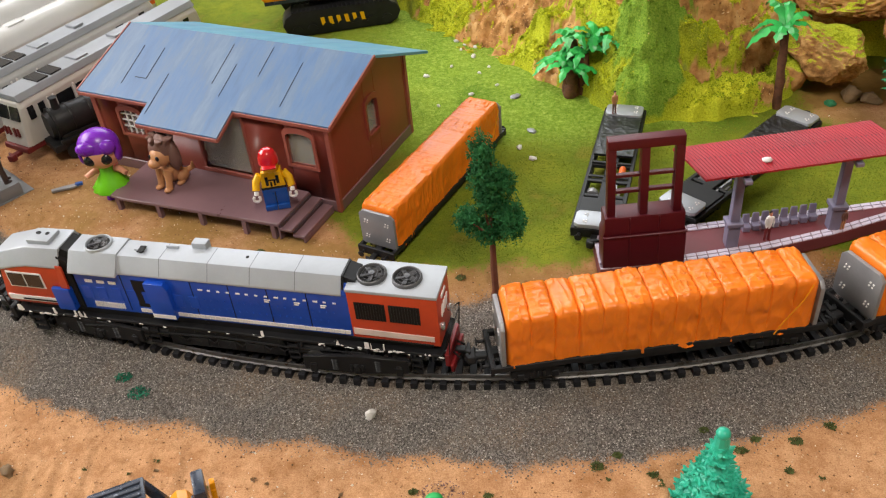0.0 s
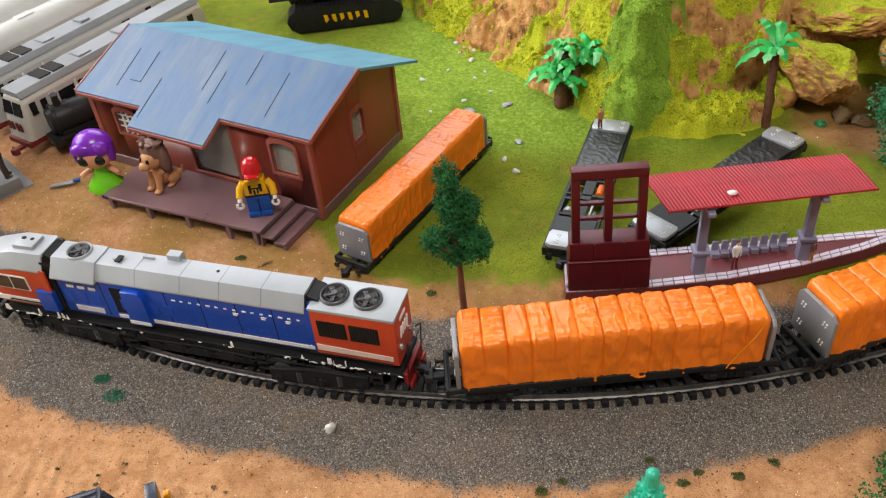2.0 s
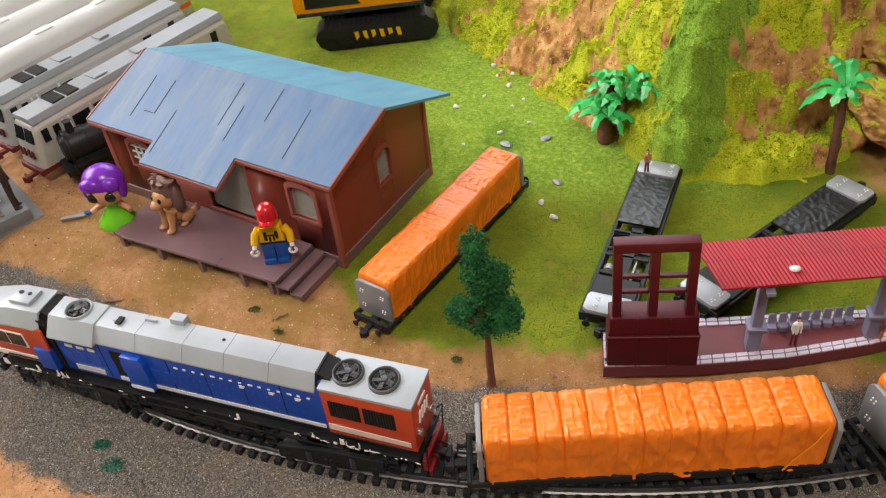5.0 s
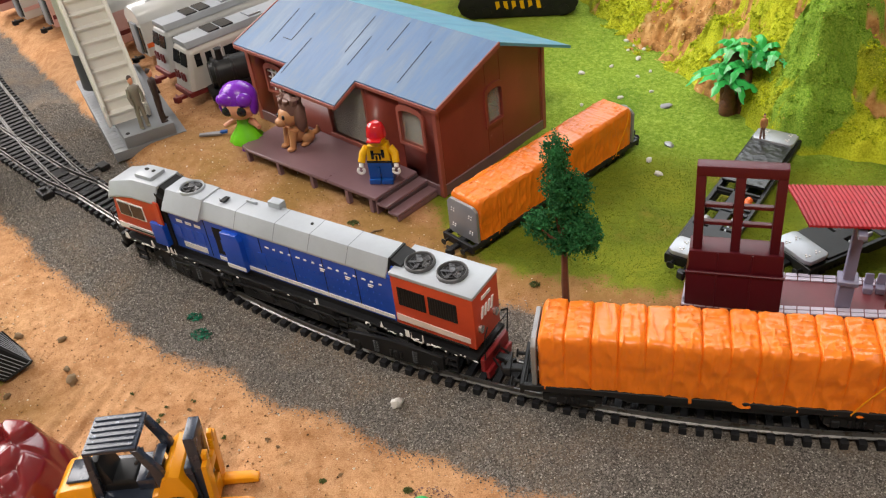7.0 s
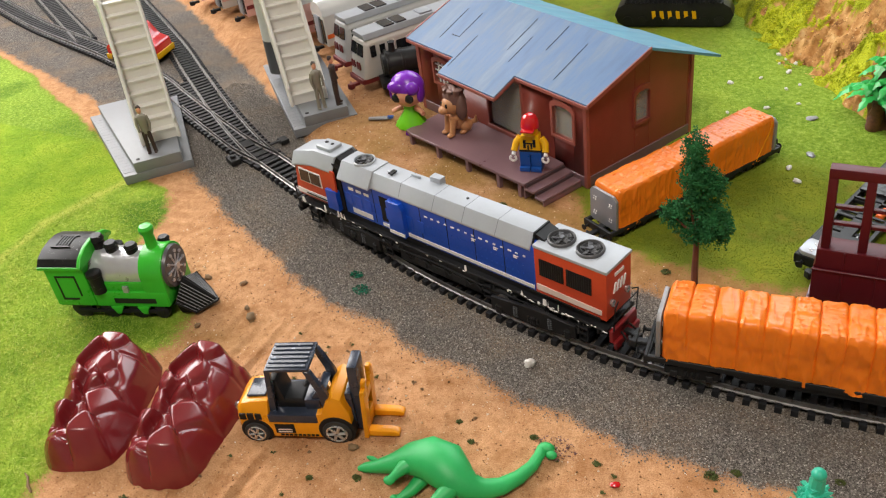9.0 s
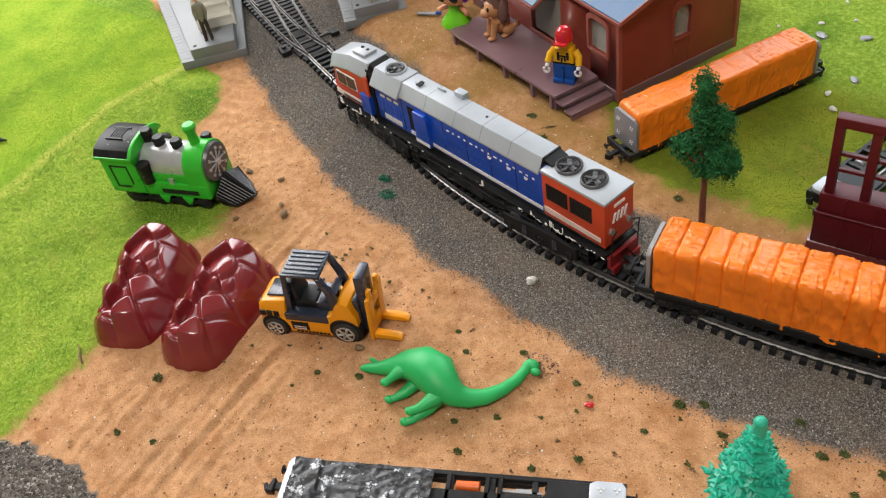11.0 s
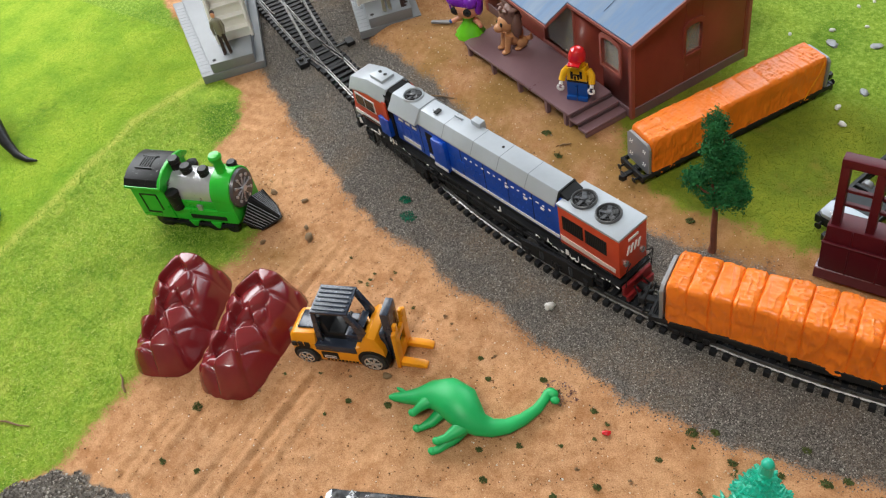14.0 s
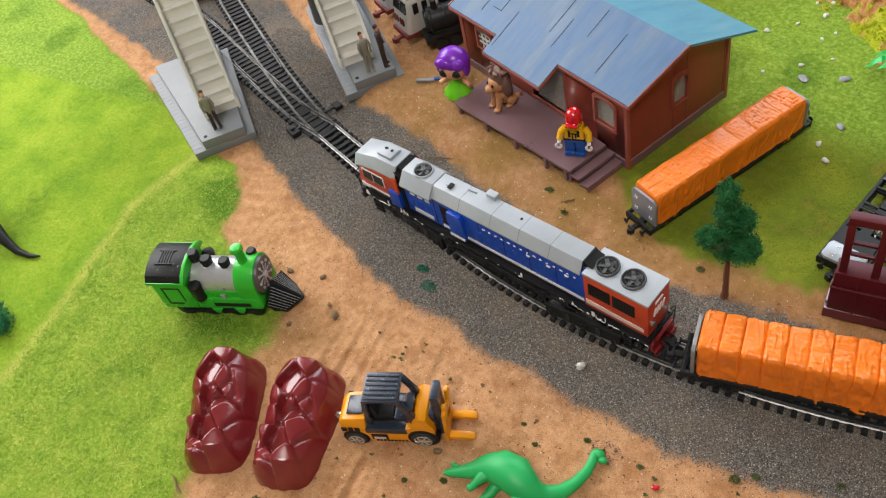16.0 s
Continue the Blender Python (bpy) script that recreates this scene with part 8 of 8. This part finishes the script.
    part("carriage", bm, fork_yellow, mast, "yellow-orange fork carriage", bevel=0.5)
    for s in (-1, 1):
        bm = bmesh.new()
        prism(bm, [(35, 1.4), (35, 5.4), (49, 4.8), (52, 3.4), (52, 1.4)], s * 7 - 2.4, s * 7 + 2.4, "y")
        part("fork", bm, fork_yellow, mast, bevel=0.8)
    return ob


fork_scuffed = surface("scuffed_blue_grey_toy", (0.034, 0.044, 0.066), 0.3, var=0.25, worn=(0.24, 0.29, 0.38), wear=0.60, big=80)
forklift()


# ---- green rubber dinosaur lying on its side ----
def dinosaur():
    bm = bmesh.new()
    tube(bm, [(-49, 251, 4), (-46, 252, 5), (-40, 254, 6.5), (-32, 257.5, 9), (-24, 261.5, 12), (-15, 263.5, 15), (-6, 262, 16), (2, 259, 13), (8, 259.5, 9), (14, 262, 7), (20, 267, 6), (25, 275, 5.5), (28, 284, 5), (28.5, 291, 5), (28, 296, 5.2)],
         [1.3, 2.6, 3.5, 5.4, 8.4, 11.0, 11.6, 9.2, 6.6, 5.2, 4.4, 3.6, 3.0, 2.7, 2.5], 18)
    egg(bm, (30, 296.4, 5.2), (4.2, 3.2, 3.2), 12, 8)
    egg(bm, (33.4, 294, 4.4), (3.0, 2.4, 2.4), 10, 7)
    egg(bm, (-44, 256.5, 8), (3.4, 1.3, 1.3), 8, 6)
    for pts, r in (([(-20, 260, 14), (-24, 254, 14.5), (-26.5, 250, 12), (-28, 247.6, 10)], (4.6, 3.6, 2.3, 2.2)), ([(-16, 258, 6), (-18.5, 249, 4.4), (-21.5, 244.4, 3.4), (-23, 243, 3.2)], (4.0, 3.0, 2.0, 2.0)),
                   ([(1, 260, 12), (1, 251, 12.5), (-3.5, 243.5, 9.5), (-7, 240.6, 8)], (6.0, 4.4, 2.5, 2.3)), ([(0, 258, 7), (-2, 247, 5), (-5.5, 238.4, 3.4), (-7.5, 236, 3.2)], (5.0, 3.8, 2.3, 2.2))):
        tube(bm, pts, list(r), 12)
        e = pts[-1]
        egg(bm, (e[0] - 0.6, e[1] - 0.4, e[2]), (2.7, 2.3, 2.5), 10, 7)
    for v in bm.verts:
        v.co -= Vector((-10, 262, 0))
        v.co.z *= 0.85
        v.co.z = max(v.co.z, 0.05)
    return single("toy_dinosaur", bm, dino_green, "green rubber long-necked dinosaur lying on its side on sand", "toy dinosaur", -10, 262, 0, 0, smooth=60)


dinosaur()

bm = bmesh.new()
tube(bm, [(-60, 6, 26), (-40, 4, 24), (-22, 0, 17), (-6, -3, 9), (8, -4, 4), (20, -2, 2.5), (29, 2, 2.6)], [12, 9, 6.5, 4.4, 3.2, 2.2, 0.8], 12)
single("toy_reptile_tail", bm, black_plastic, "curved black tail of a toy reptile on the lawn", "toy reptile", -473, 288, 0, -6, smooth=60)


# ---- excavator behind the house ----
def excavator():
    ob = thing("toy_excavator", "yellow and black toy excavator parked on grass", "excavator", -62, 824, 10, 11)
    for s in (-1, 1):
        bm = bmesh.new()
        y0, y1 = (s * 27 - 10, s * 27 + 10)
        prism(bm, [(-52, 12), (-49, 5), (-42, 1), (42, 1), (49, 5), (52, 12), (49, 19), (42, 23), (-42, 23), (-49, 19)], y0, y1, "y")
        tr = part("track", bm, black_plastic, ob, "black crawler track", bevel=1.0)
        bm = bmesh.new()
        box(bm, -0.8, 0.8, y0 - 0.6, y1 + 0.6, 22.6, 24)
        shoe = mesh_of("track_shoe", bm, black_plastic, 0, 1, 0)
        for k in range(22):
            again("track_shoe", shoe, tr, pose((-42 + k * 4) * MM, 0, 0))
        for x in np.arange(-40, 41, 13.3):
            bm = bmesh.new()
            cyl(bm, (x, y0 - 1, 7), (x, y1 + 1, 7), 4.4, n=14)
            part("track_roller", bm, black_plastic, tr)
        for k in range(6):
            x = -18 + k * 7
            bm = bmesh.new()
            prism(bm, [(x, 9), (x + 3.4, 9), (x + 2.4, 16), (x - 1, 16)], s * 27 - 10.6, s * 27 - 9.8, "y")
            part("warning_stripe", bm, toy_yellow, tr, "yellow warning stripe")
    bm = bmesh.new()
    box(bm, -26, 26, -18, 18, 12, 26)
    cyl(bm, (0, 0, 24), (0, 0, 32), 20, n=28)
    part("undercarriage", bm, black_plastic, ob, bevel=0.8)
    bm = bmesh.new()
    prism(bm, [(-66, 36), (-62, 32), (40, 32), (40, 44), (20, 44), (18, 56), (-28, 56), (-30, 50), (-66, 50)], -31, 31, "y")
    up = part("body", bm, fork_yellow, ob, bevel=1.4)
    bm = bmesh.new()
    box(bm, -66, -30, -29, 29, 50, 63)
    part("engine_deck", bm, fork_dark, up, "dark grey engine cover", bevel=1.6)
    bm = bmesh.new()
    box(bm, -64, 42, -31.8, 31.8, 31, 34)
    part("skirt", bm, fork_dark, up)
    bm = bmesh.new()
    prism(bm, [(-56, 38), (-10, 38), (-18, 47), (-56, 47)], -31.7, -30.8, "y")
    part("side_panel", bm, window_black, up, "dark side panel")
    bm = bmesh.new()
    box(bm, -24, 12, -26, -2, 56, 60), box(bm, -10, 14, -24, -6, 60, 66), box(bm, -22, 0, 6, 26, 56, 70)
    part("catwalk", bm, fork_yellow, up, bevel=0.8)
    bm = bmesh.new()
    box(bm, 6, 38, 4, 30, 56, 92)
    part("cabin", bm, fork_yellow, up, bevel=2.0)
    bm = bmesh.new()
    box(bm, 9, 38.6, 3.4, 30.6, 68, 88)
    part("cabin_window", bm, window_black, up)
    bm = bmesh.new()
    prism(bm, [(26, 48), (40, 46), (78, 92), (92, 112), (84, 122), (66, 104)], -16, -4, "y")
    part("boom", bm, fork_dark, up, "dark grey boom", bevel=1.2)
    bm = bmesh.new()
    tube(bm, [(36, -10, 44), (62, -10, 80)], 3.0, 10), tube(bm, [(62, -10, 80), (72, -10, 94)], 1.8, 8)
    part("ram", bm, fork_dark, up)
    bm = bmesh.new()
    prism(bm, [(84, 122), (94, 118), (118, 66), (114, 58), (106, 60)], -15, -5, "y")
    part("stick", bm, fork_dark, up, "dark grey stick", bevel=1.0)
    bm = bmesh.new()
    prism(bm, [(104, 62), (118, 66), (138, 56), (150, 66), (146, 48), (124, 38), (104, 46)], -24, 4, "y")
    bk = part("bucket", bm, fork_dark, up, "dark toothed bucket", bevel=1.0)
    bm = bmesh.new()
    for k in range(5):
        prism(bm, [(146, 60), (156, 70), (150, 62)], -23 + k * 5.6, -20 + k * 5.6, "y")
    part("teeth", bm, fork_dark, bk)
    return ob


excavator()


# ---- the stock parked on the sidings ----
SID = 60.0


def siding(off, d):
    """Place on the sidings: off along the normal, d along the rails."""
    a = radians(SID)
    return off * math.sin(a) + d * math.cos(a), -off * math.cos(a) + d * math.sin(a)


def coach(off, d0, d1, body, roof, stripe, label, tubby=False):
    L = d1 - d0
    x, y = siding(off, d0)
    ob = thing("passenger_coach", label, "coach", x, y, 10, SID, group="parked coaches")
    bm = bmesh.new()
    sec = [(-13.5, 10), (13.5, 10), (14, 16), (14, 40), (-14, 40), (-14, 16)]
    prism(bm, sec, 0, L, "x")
    b = part("body", bm, body, ob, bevel=1.0)
    bm = bmesh.new()
    arc = [(14.4 * math.cos(t), 39.5 + (13 if tubby else 11) * math.sin(t)) for t in np.linspace(0, math.pi, 13)]
    rings(bm, [[(xx, yy * q, 39 + (zz - 39) * q) for yy, zz in arc] for xx, q in ((-0.6, 0.9), (1.5, 1.0), (L - 14 if tubby else L - 1.5, 1.0), (L - 6 if tubby else L, 0.93), (L + 0.6, 0.72 if tubby else 0.9))])
    part("roof", bm, roof, ob, smooth=40)
    for s in (-1, 1):
        for k in range(9):
            x0 = 16 + k * (L - 32) / 9
            bm = bmesh.new()
            box(bm, x0, x0 + (L - 32) / 9 - 4, s * 14 - 0.4, s * 14 + 0.4, 25, 34)
            part("window", bm, window_black, b)
    bm = bmesh.new()
    for s in (-1, 1):
        box(bm, 0.5, L - 0.5, s * 14 - 0.3, s * 14 + 0.3, 18, 22)
    part("stripe", bm, stripe, b)
    bm = bmesh.new()
    box(bm, -0.8, 0.4, -11, -5.5, 13, 36), box(bm, -0.8, 0.4, 5.5, 11, 13, 36)
    e = part("end_windows", bm, window_black, b)
    bm = bmesh.new()
    box(bm, -2.2, 0, -5.2, 5.2, 11, 38)
    part("gangway", bm, train_grey, b, bevel=0.6)
    for k in range(4):
        bm = bmesh.new()
        box(bm, 14 + k * (L - 40) / 3, 30 + k * (L - 40) / 3, -4, 4, 50, 52.6 if not tubby else 53)
        part("roof_vent", bm, roof, ob, bevel=0.5)
    for k in (0.2, 0.8):
        bogie(ob, L * k, (-9, 9), 10.5, dark_red)
    coupler(ob, 0, -1)
    return ob


def parked_loco(off, d0, d1, label, body, roof, group="parked locomotives"):
    L = d1 - d0
    x, y = siding(off, d0)
    ob = thing("parked_locomotive", label, "locomotive", x, y, 10, SID, group=group)
    ob.matrix_basis = ob.matrix_basis @ Matrix.Diagonal((1, 1.08, 1.08, 1))
    bm = bmesh.new()
    sec = [(-13, 13), (13, 13), (13, 40), (9.5, 44), (-9.5, 44), (-13, 40)]
    rings(bm, [[(xx + (0 if z < 30 else k), yy * q, 13 + (z - 13) * q2) for yy, z in sec] for xx, q, q2, k in ((0, 0.86, 0.94, 5), (3, 0.98, 1.0, 5), (12, 1, 1.02, 0), (L - 12, 1, 1.02, 0), (L - 3, 0.98, 1, -5), (L, 0.86, 0.94, -5))])
    b = part("body", bm, body, ob, bevel=0.8)
    bm = bmesh.new()
    prism(bm, [(-11.5, 43.6), (11.5, 43.6), (8.5, 47.6), (-8.5, 47.6)], 6, L - 6, "x")
    part("roof", bm, roof, ob, bevel=0.6)
    for x0 in (28, 40):
        bm = bmesh.new()
        box(bm, x0, x0 + 10, -7, 7, 47.4, 48.6)
        part("roof_grille", bm, window_black, ob, "dark roof grille")
    bm = bmesh.new()
    box(bm, L * 0.55, L * 0.6, -5, 5, 47, 49.4), box(bm, L * 0.34, L * 0.4, -6, 6, 47, 48.8)
    part("roof_box", bm, roof, ob, bevel=0.4)
    for xx, w, s0 in ((-0.6, 1.4, 1), (L - 0.8, 1.4, -1)):
        bm = bmesh.new()
        for s in (-1, 1):
            pts = [(xx + (3.6 if s0 > 0 else -3.6), s * 1, 31), (xx + (3.6 if s0 > 0 else -3.6), s * 10, 31), (xx + (6 if s0 > 0 else -6), s * 9.4, 40), (xx + (6 if s0 > 0 else -6), s * 1, 40)]
            faces_of(bm, pts + [(a + (-1.0 if s0 > 0 else 1.0), b_, c) for a, b_, c in pts], [(0, 1, 2, 3), (4, 5, 6, 7), (0, 1, 5, 4), (1, 2, 6, 5), (2, 3, 7, 6), (3, 0, 4, 7)])
        part("windscreen", bm, window_black, b)
        bm = bmesh.new()
        for y in (-7, -3.6, 2, 5.4):
            box(bm, xx, xx + w, y, y + 1.5, 20, 26)
        part("emblem", bm, dark_red, b, "plain dark emblem strokes")
    for s in (-1, 1):
        for x0, x1, z0, z1 in ((9, 14, 30, 39), (18, 23, 22, 38), (34, 48, 24, 37), (52, 62, 24, 37), (66, 70, 30, 36), (L - 50, L - 42, 28, 38), (L - 24, L - 18, 30, 39)):
            bm = bmesh.new()
            box(bm, x0, x1, s * 13.1 - 0.4, s * 13.1 + 0.4, z0, z1)
            part("side_window", bm, window_black, b)
        bm = bmesh.new()
        for x0, z0, z1 in ((26, 20, 39), (31, 20, 39), (49.4, 22, 39)):
            box(bm, x0, x0 + 1.2, s * 13.3 - 0.6, s * 13.3 + 0.6, z0, z1)
        part("window_pillars", bm, white_paint, b)
        bm = bmesh.new()
        prism(bm, [(62, 13.5), (L - 14, 13.5), (L - 18, 26), (L - 60, 22), (62, 18)], s * 13.1 - 0.35, s * 13.1 + 0.35, "y")
        part("stripe", bm, train_orange, b, "faded orange stripe")
    bm = bmesh.new()
    box(bm, -2, L + 2, -12, 12, 9, 13)
    part("frame", bm, dark_red, ob, bevel=0.4, seg=1)
    for k in (0.2, 0.8):
        bogie(ob, L * k, (-12, 0, 12), 11, dark_red)
    coupler(ob, 0, -1, dark_red)
    return ob


parked_loco(-537, 384, 574, "ivory diesel locomotive with grey roof parked behind the house", train_white, train_grey)
parked_loco(-584, 390, 570, "light grey diesel locomotive with black windows on the siding", train_pale, train_grey)
coach(-639, 397, 612, train_white, train_shell, train_orange, "white passenger coach with rounded roof and orange end", True)
coach(-687, 389, 600, train_pink, train_shell, dark_red, "faded pink passenger coach with pale rounded roof", True)
coach(-735, 380, 604, train_white, train_shell, train_orange, "white passenger coach standing on the siding", True)
coach(-782, 370, 598, train_pink, train_shell, dark_red, "faded pink passenger coach with pale roof", True)
coach(-829, 359, 590, train_white, train_shell, train_pink, "white passenger coach at the far siding", True)
coach(-876, 350, 584, train_pink, train_shell, dark_red, "faded pink passenger coach at the far siding", True)


def black_engine():
    ob = thing("toy_tender", "black toy engine part with rods and pale lettering beside the house", "toy engine", -234, 615, 10, 42)
    bm = bmesh.new()
    cyl(bm, (-14, 0, 26), (20, 0, 26), 11, n=24)
    box(bm, -14, 22, -11, 11, 8, 20)
    part("boiler", bm, black_plastic, ob, bevel=0.8)
    for x in (-8, 4, 16):
        for s in (-1, 1):
            bm = bmesh.new()
            cyl(bm, (x, s * 9, 6), (x, s * 12, 6), 6, n=18)
            part("wheel", bm, black_plastic, ob, bevel=0.4)
    bm = bmesh.new()
    box(bm, 20, 40, -13, 13, 8, 34)
    t = part("tank", bm, black_plastic, ob, bevel=1.0)
    bm = bmesh.new()
    for k in range(3):
        box(bm, 23 + k * 5, 26 + k * 5, -13.4, -12.6, 18, 22)
    part("lettering_bars", bm, white_paint, t)
    bm = bmesh.new()
    lathe(bm, [(3, 36), (2.4, 44), (3.2, 45)], 14, centre=(-8, 0))
    part("chimney", bm, black_plastic, ob)
    for x, r in ((-15, 12.4), (-2, 11.6), (12, 11.6)):
        bm = bmesh.new()
        cyl(bm, (x, 0, 26), (x + 2.2, 0, 26), r, n=24)
        part("boiler_band", bm, black_plastic, ob, bevel=0.3)
    bm = bmesh.new()
    cyl(bm, (-18, 0, 26), (-15, 0, 26), 9, 10.5, n=20)
    part("smokebox_door", bm, black_plastic, ob)
    bm = bmesh.new()
    box(bm, -22, -14, -13, 13, 10, 15), box(bm, -16, 18, -13.4, -10.5, 15, 17.5)
    part("running_plate", bm, black_plastic, ob, bevel=0.4)
    return ob


black_engine()


def toy_car():
    ob = thing("toy_car", "small red toy car with yellow trim beside the tracks", "toy car", -562, 622, 2, 12)
    bm = bmesh.new()
    prism(bm, [(-20, 4), (-20, 13), (-14, 16), (-9, 25), (8, 25), (14, 16), (21, 13), (22, 4)], -10, 10, "y")
    b = part("body", bm, toy_red, ob, bevel=1.6, seg=3)
    bm = bmesh.new()
    prism(bm, [(-12, 17), (-8, 23.6), (7, 23.6), (12, 17)], -10.3, 10.3, "y")
    part("window", bm, window_black, b)
    bm = bmesh.new()
    box(bm, -21, 22.4, -10.4, 10.4, 4, 8)
    part("trim", bm, toy_yellow, b, bevel=0.6)
    for x in (-12, 13):
        for s in (-1, 1):
            bm = bmesh.new()
            cyl(bm, (x, s * 8, 4.6), (x, s * 11, 4.6), 4.6, n=18)
            part("wheel", bm, tyre, ob, bevel=0.5)
    ob.matrix_basis = ob.matrix_basis @ Matrix.Scale(1.45, 4)
    return ob


toy_car()


# ---- loose bits on the ground ----
def bit(kind, x, y, size, label, mat, seed, flat=0.6, group="", category=""):
    bm = bmesh.new()
    egg(bm, (0, 0, size * flat * 0.5), (size, size * 0.72, size * flat), 9, 6, wob=0.5)
    return single(kind, bm, mat, label, category or kind, x, y, ground_z(x, y), seed * 47 % 360, group=group, smooth=50)


bit("pebble", -2, 349, 3.3, "white pebble on the grey ballast", pebble, 1, 0.8)
rng = random.Random(31)
for x, y in ((-4, 650), (30, 640), (55, 655), (20, 690), (62, 690), (70, 700), (40, 705), (58, 720), (75, 668), (94, 560), (86, 575), (48, 735), (52, 745), (44, 752), (60, 738)):
    bit("pebble", x, y, rng.uniform(1.6, 3.4), "small pale pebble on the grass", pebble, int(x * 3 + y), 0.5, "pale pebbles", "pebble")
for x, y, s in ((60, 640, 5), (96, 596, 4), (88, 648, 4.5)):
    bit("stone_flake", x, y, s, "flat pale grey stone flake on the grass", steel_plate, int(x + y), 0.25, "stone flakes", "stone")
for x, y in ((-216, 322), (-206, 308), (-186, 332), (-178, 326), (-232, 348), (-205, 352), (-60, 262)):
    bit("soil_lump", x, y, rng.uniform(2.2, 4.2), "dark grey-brown lump of soil on the sand", twig if x < -200 else stone_brown, int(x * 5 + y), 0.6, "soil lumps", "soil lump")


def tuft(x, y, r, mat, label, n=130, seed=0):
    rng = random.Random(seed + int(x * 3 + y * 7))
    bm = bmesh.new()
    for _ in range(n):
        a, q = rng.uniform(0, 6.28), r * math.sqrt(rng.random())
        px, py, s = q * math.cos(a), q * math.sin(a) * 0.7, rng.uniform(0.4, 1.1)
        h = rng.uniform(0, r * 0.55) * (1 - q / r * 0.6)
        v = [Vector((px, py, h)) + Vector((rng.uniform(-1, 1), rng.uniform(-1, 1), rng.uniform(-0.6, 1))) * s for _ in range(4)]
        faces_of(bm, v, [(0, 1, 2), (0, 2, 3), (0, 3, 1), (1, 3, 2)])
    return single("foam_tuft", bm, mat, label, "tuft", x, y, ground_z(x, y), 0, group="foam tufts", smooth=0, fix=False)


for x, y, r in ((-137, 383, 4.5), (-125, 371, 6), (-268, 470, 8)):
    tuft(x, y, r, tuft_teal, "small blue-green foam tuft on the ballast", 150)
for x, y, r in ((-60, 460, 3.5), (-78, 476, 4.5), (44, 441, 4), (104, 312, 5), (114, 318, 3), (142, 300, 3.5), (156, 330, 3), (170, 318, 4), (178, 324, 3), (196, 322, 4.5), (214, 330, 4), (150, 312, 2.5), (128, 306, 3), (-48, 247, 3.2), (-70, 238, 2.4), (12, 250, 2.6), (-150, 190, 5), (-118, 160, 3), (24, 236, 3), (60, 246, 2.5), (-8, 290, 2.5), (20, 304, 3), (54, 300, 2.6), (76, 262, 3), (96, 290, 2.4), (88, 240, 2.8), (-20, 300, 2.2), (30, 262, 2.2), (-142, 154, 3), (188, 306, 3)):
    tuft(x, y, r * 0.72, tuft_green, "small green foam tuft on the sand", int(40 + 16 * r))
rng = random.Random(77)
for k in range(60):
    x, y = rng.uniform(-150, 230), rng.uniform(215, 330)
    if y < np.interp(x, NEAR_X, NEAR_Y) - 8:
        tuft(x, y, rng.uniform(0.8, 1.7), tuft_green if k % 3 else twig, "tiny scrap of foam on the sand", 18, k)
tuft(33, 300, 11, tuft_mauve := surface("tuft_mauve", (0.22, 0.12, 0.11), 0.9, var=0.3, spec=0.2), "thin mauve foam scatter on the sand", 160)
bm = bmesh.new()
egg(bm, (0, 0, 1), (2.6, 1.6, 1.2), 8, 5, wob=0.4)
single("red_scrap", bm, toy_red, "tiny red plastic scrap on the sand", "scrap", 66, 291, 0, 20, smooth=50)
for x, y, L, a in ((-172, 487, 30, 12), (-205, 178, 16, 150), (-247, 122, 26, 20), (-60, 470, 8, 40)):
    bm = bmesh.new()
    tube(bm, [(-L / 2, 0, 0.6), (-L / 6, 0.6, 1.0), (L / 5, -0.4, 1.0), (L / 2, 0.5, 0.5)], [0.5, 0.7, 0.6, 0.3], 6)
    single("twig", bm, twig, "thin dry twig on the ground", "twig", x, y, ground_z(x, y), a, group="twigs")
knife = thing("metal_scrap", "small grey metal scrap with blue end on the sand", "metal scrap", -226, 560, 10, 20)
bm = bmesh.new()
prism(bm, [(-11, -1.6), (4, -2.2), (9, 0), (4, 2), (-11, 1.4)], 0.2, 2.0, "z")
part("plate", bm, steel_plate, knife, bevel=0.3, seg=1)
bm = bmesh.new()
box(bm, 5, 10, -1.4, 1.2, 1, 2.8)
part("tip", bm, toy_blue, knife, "blue tip")
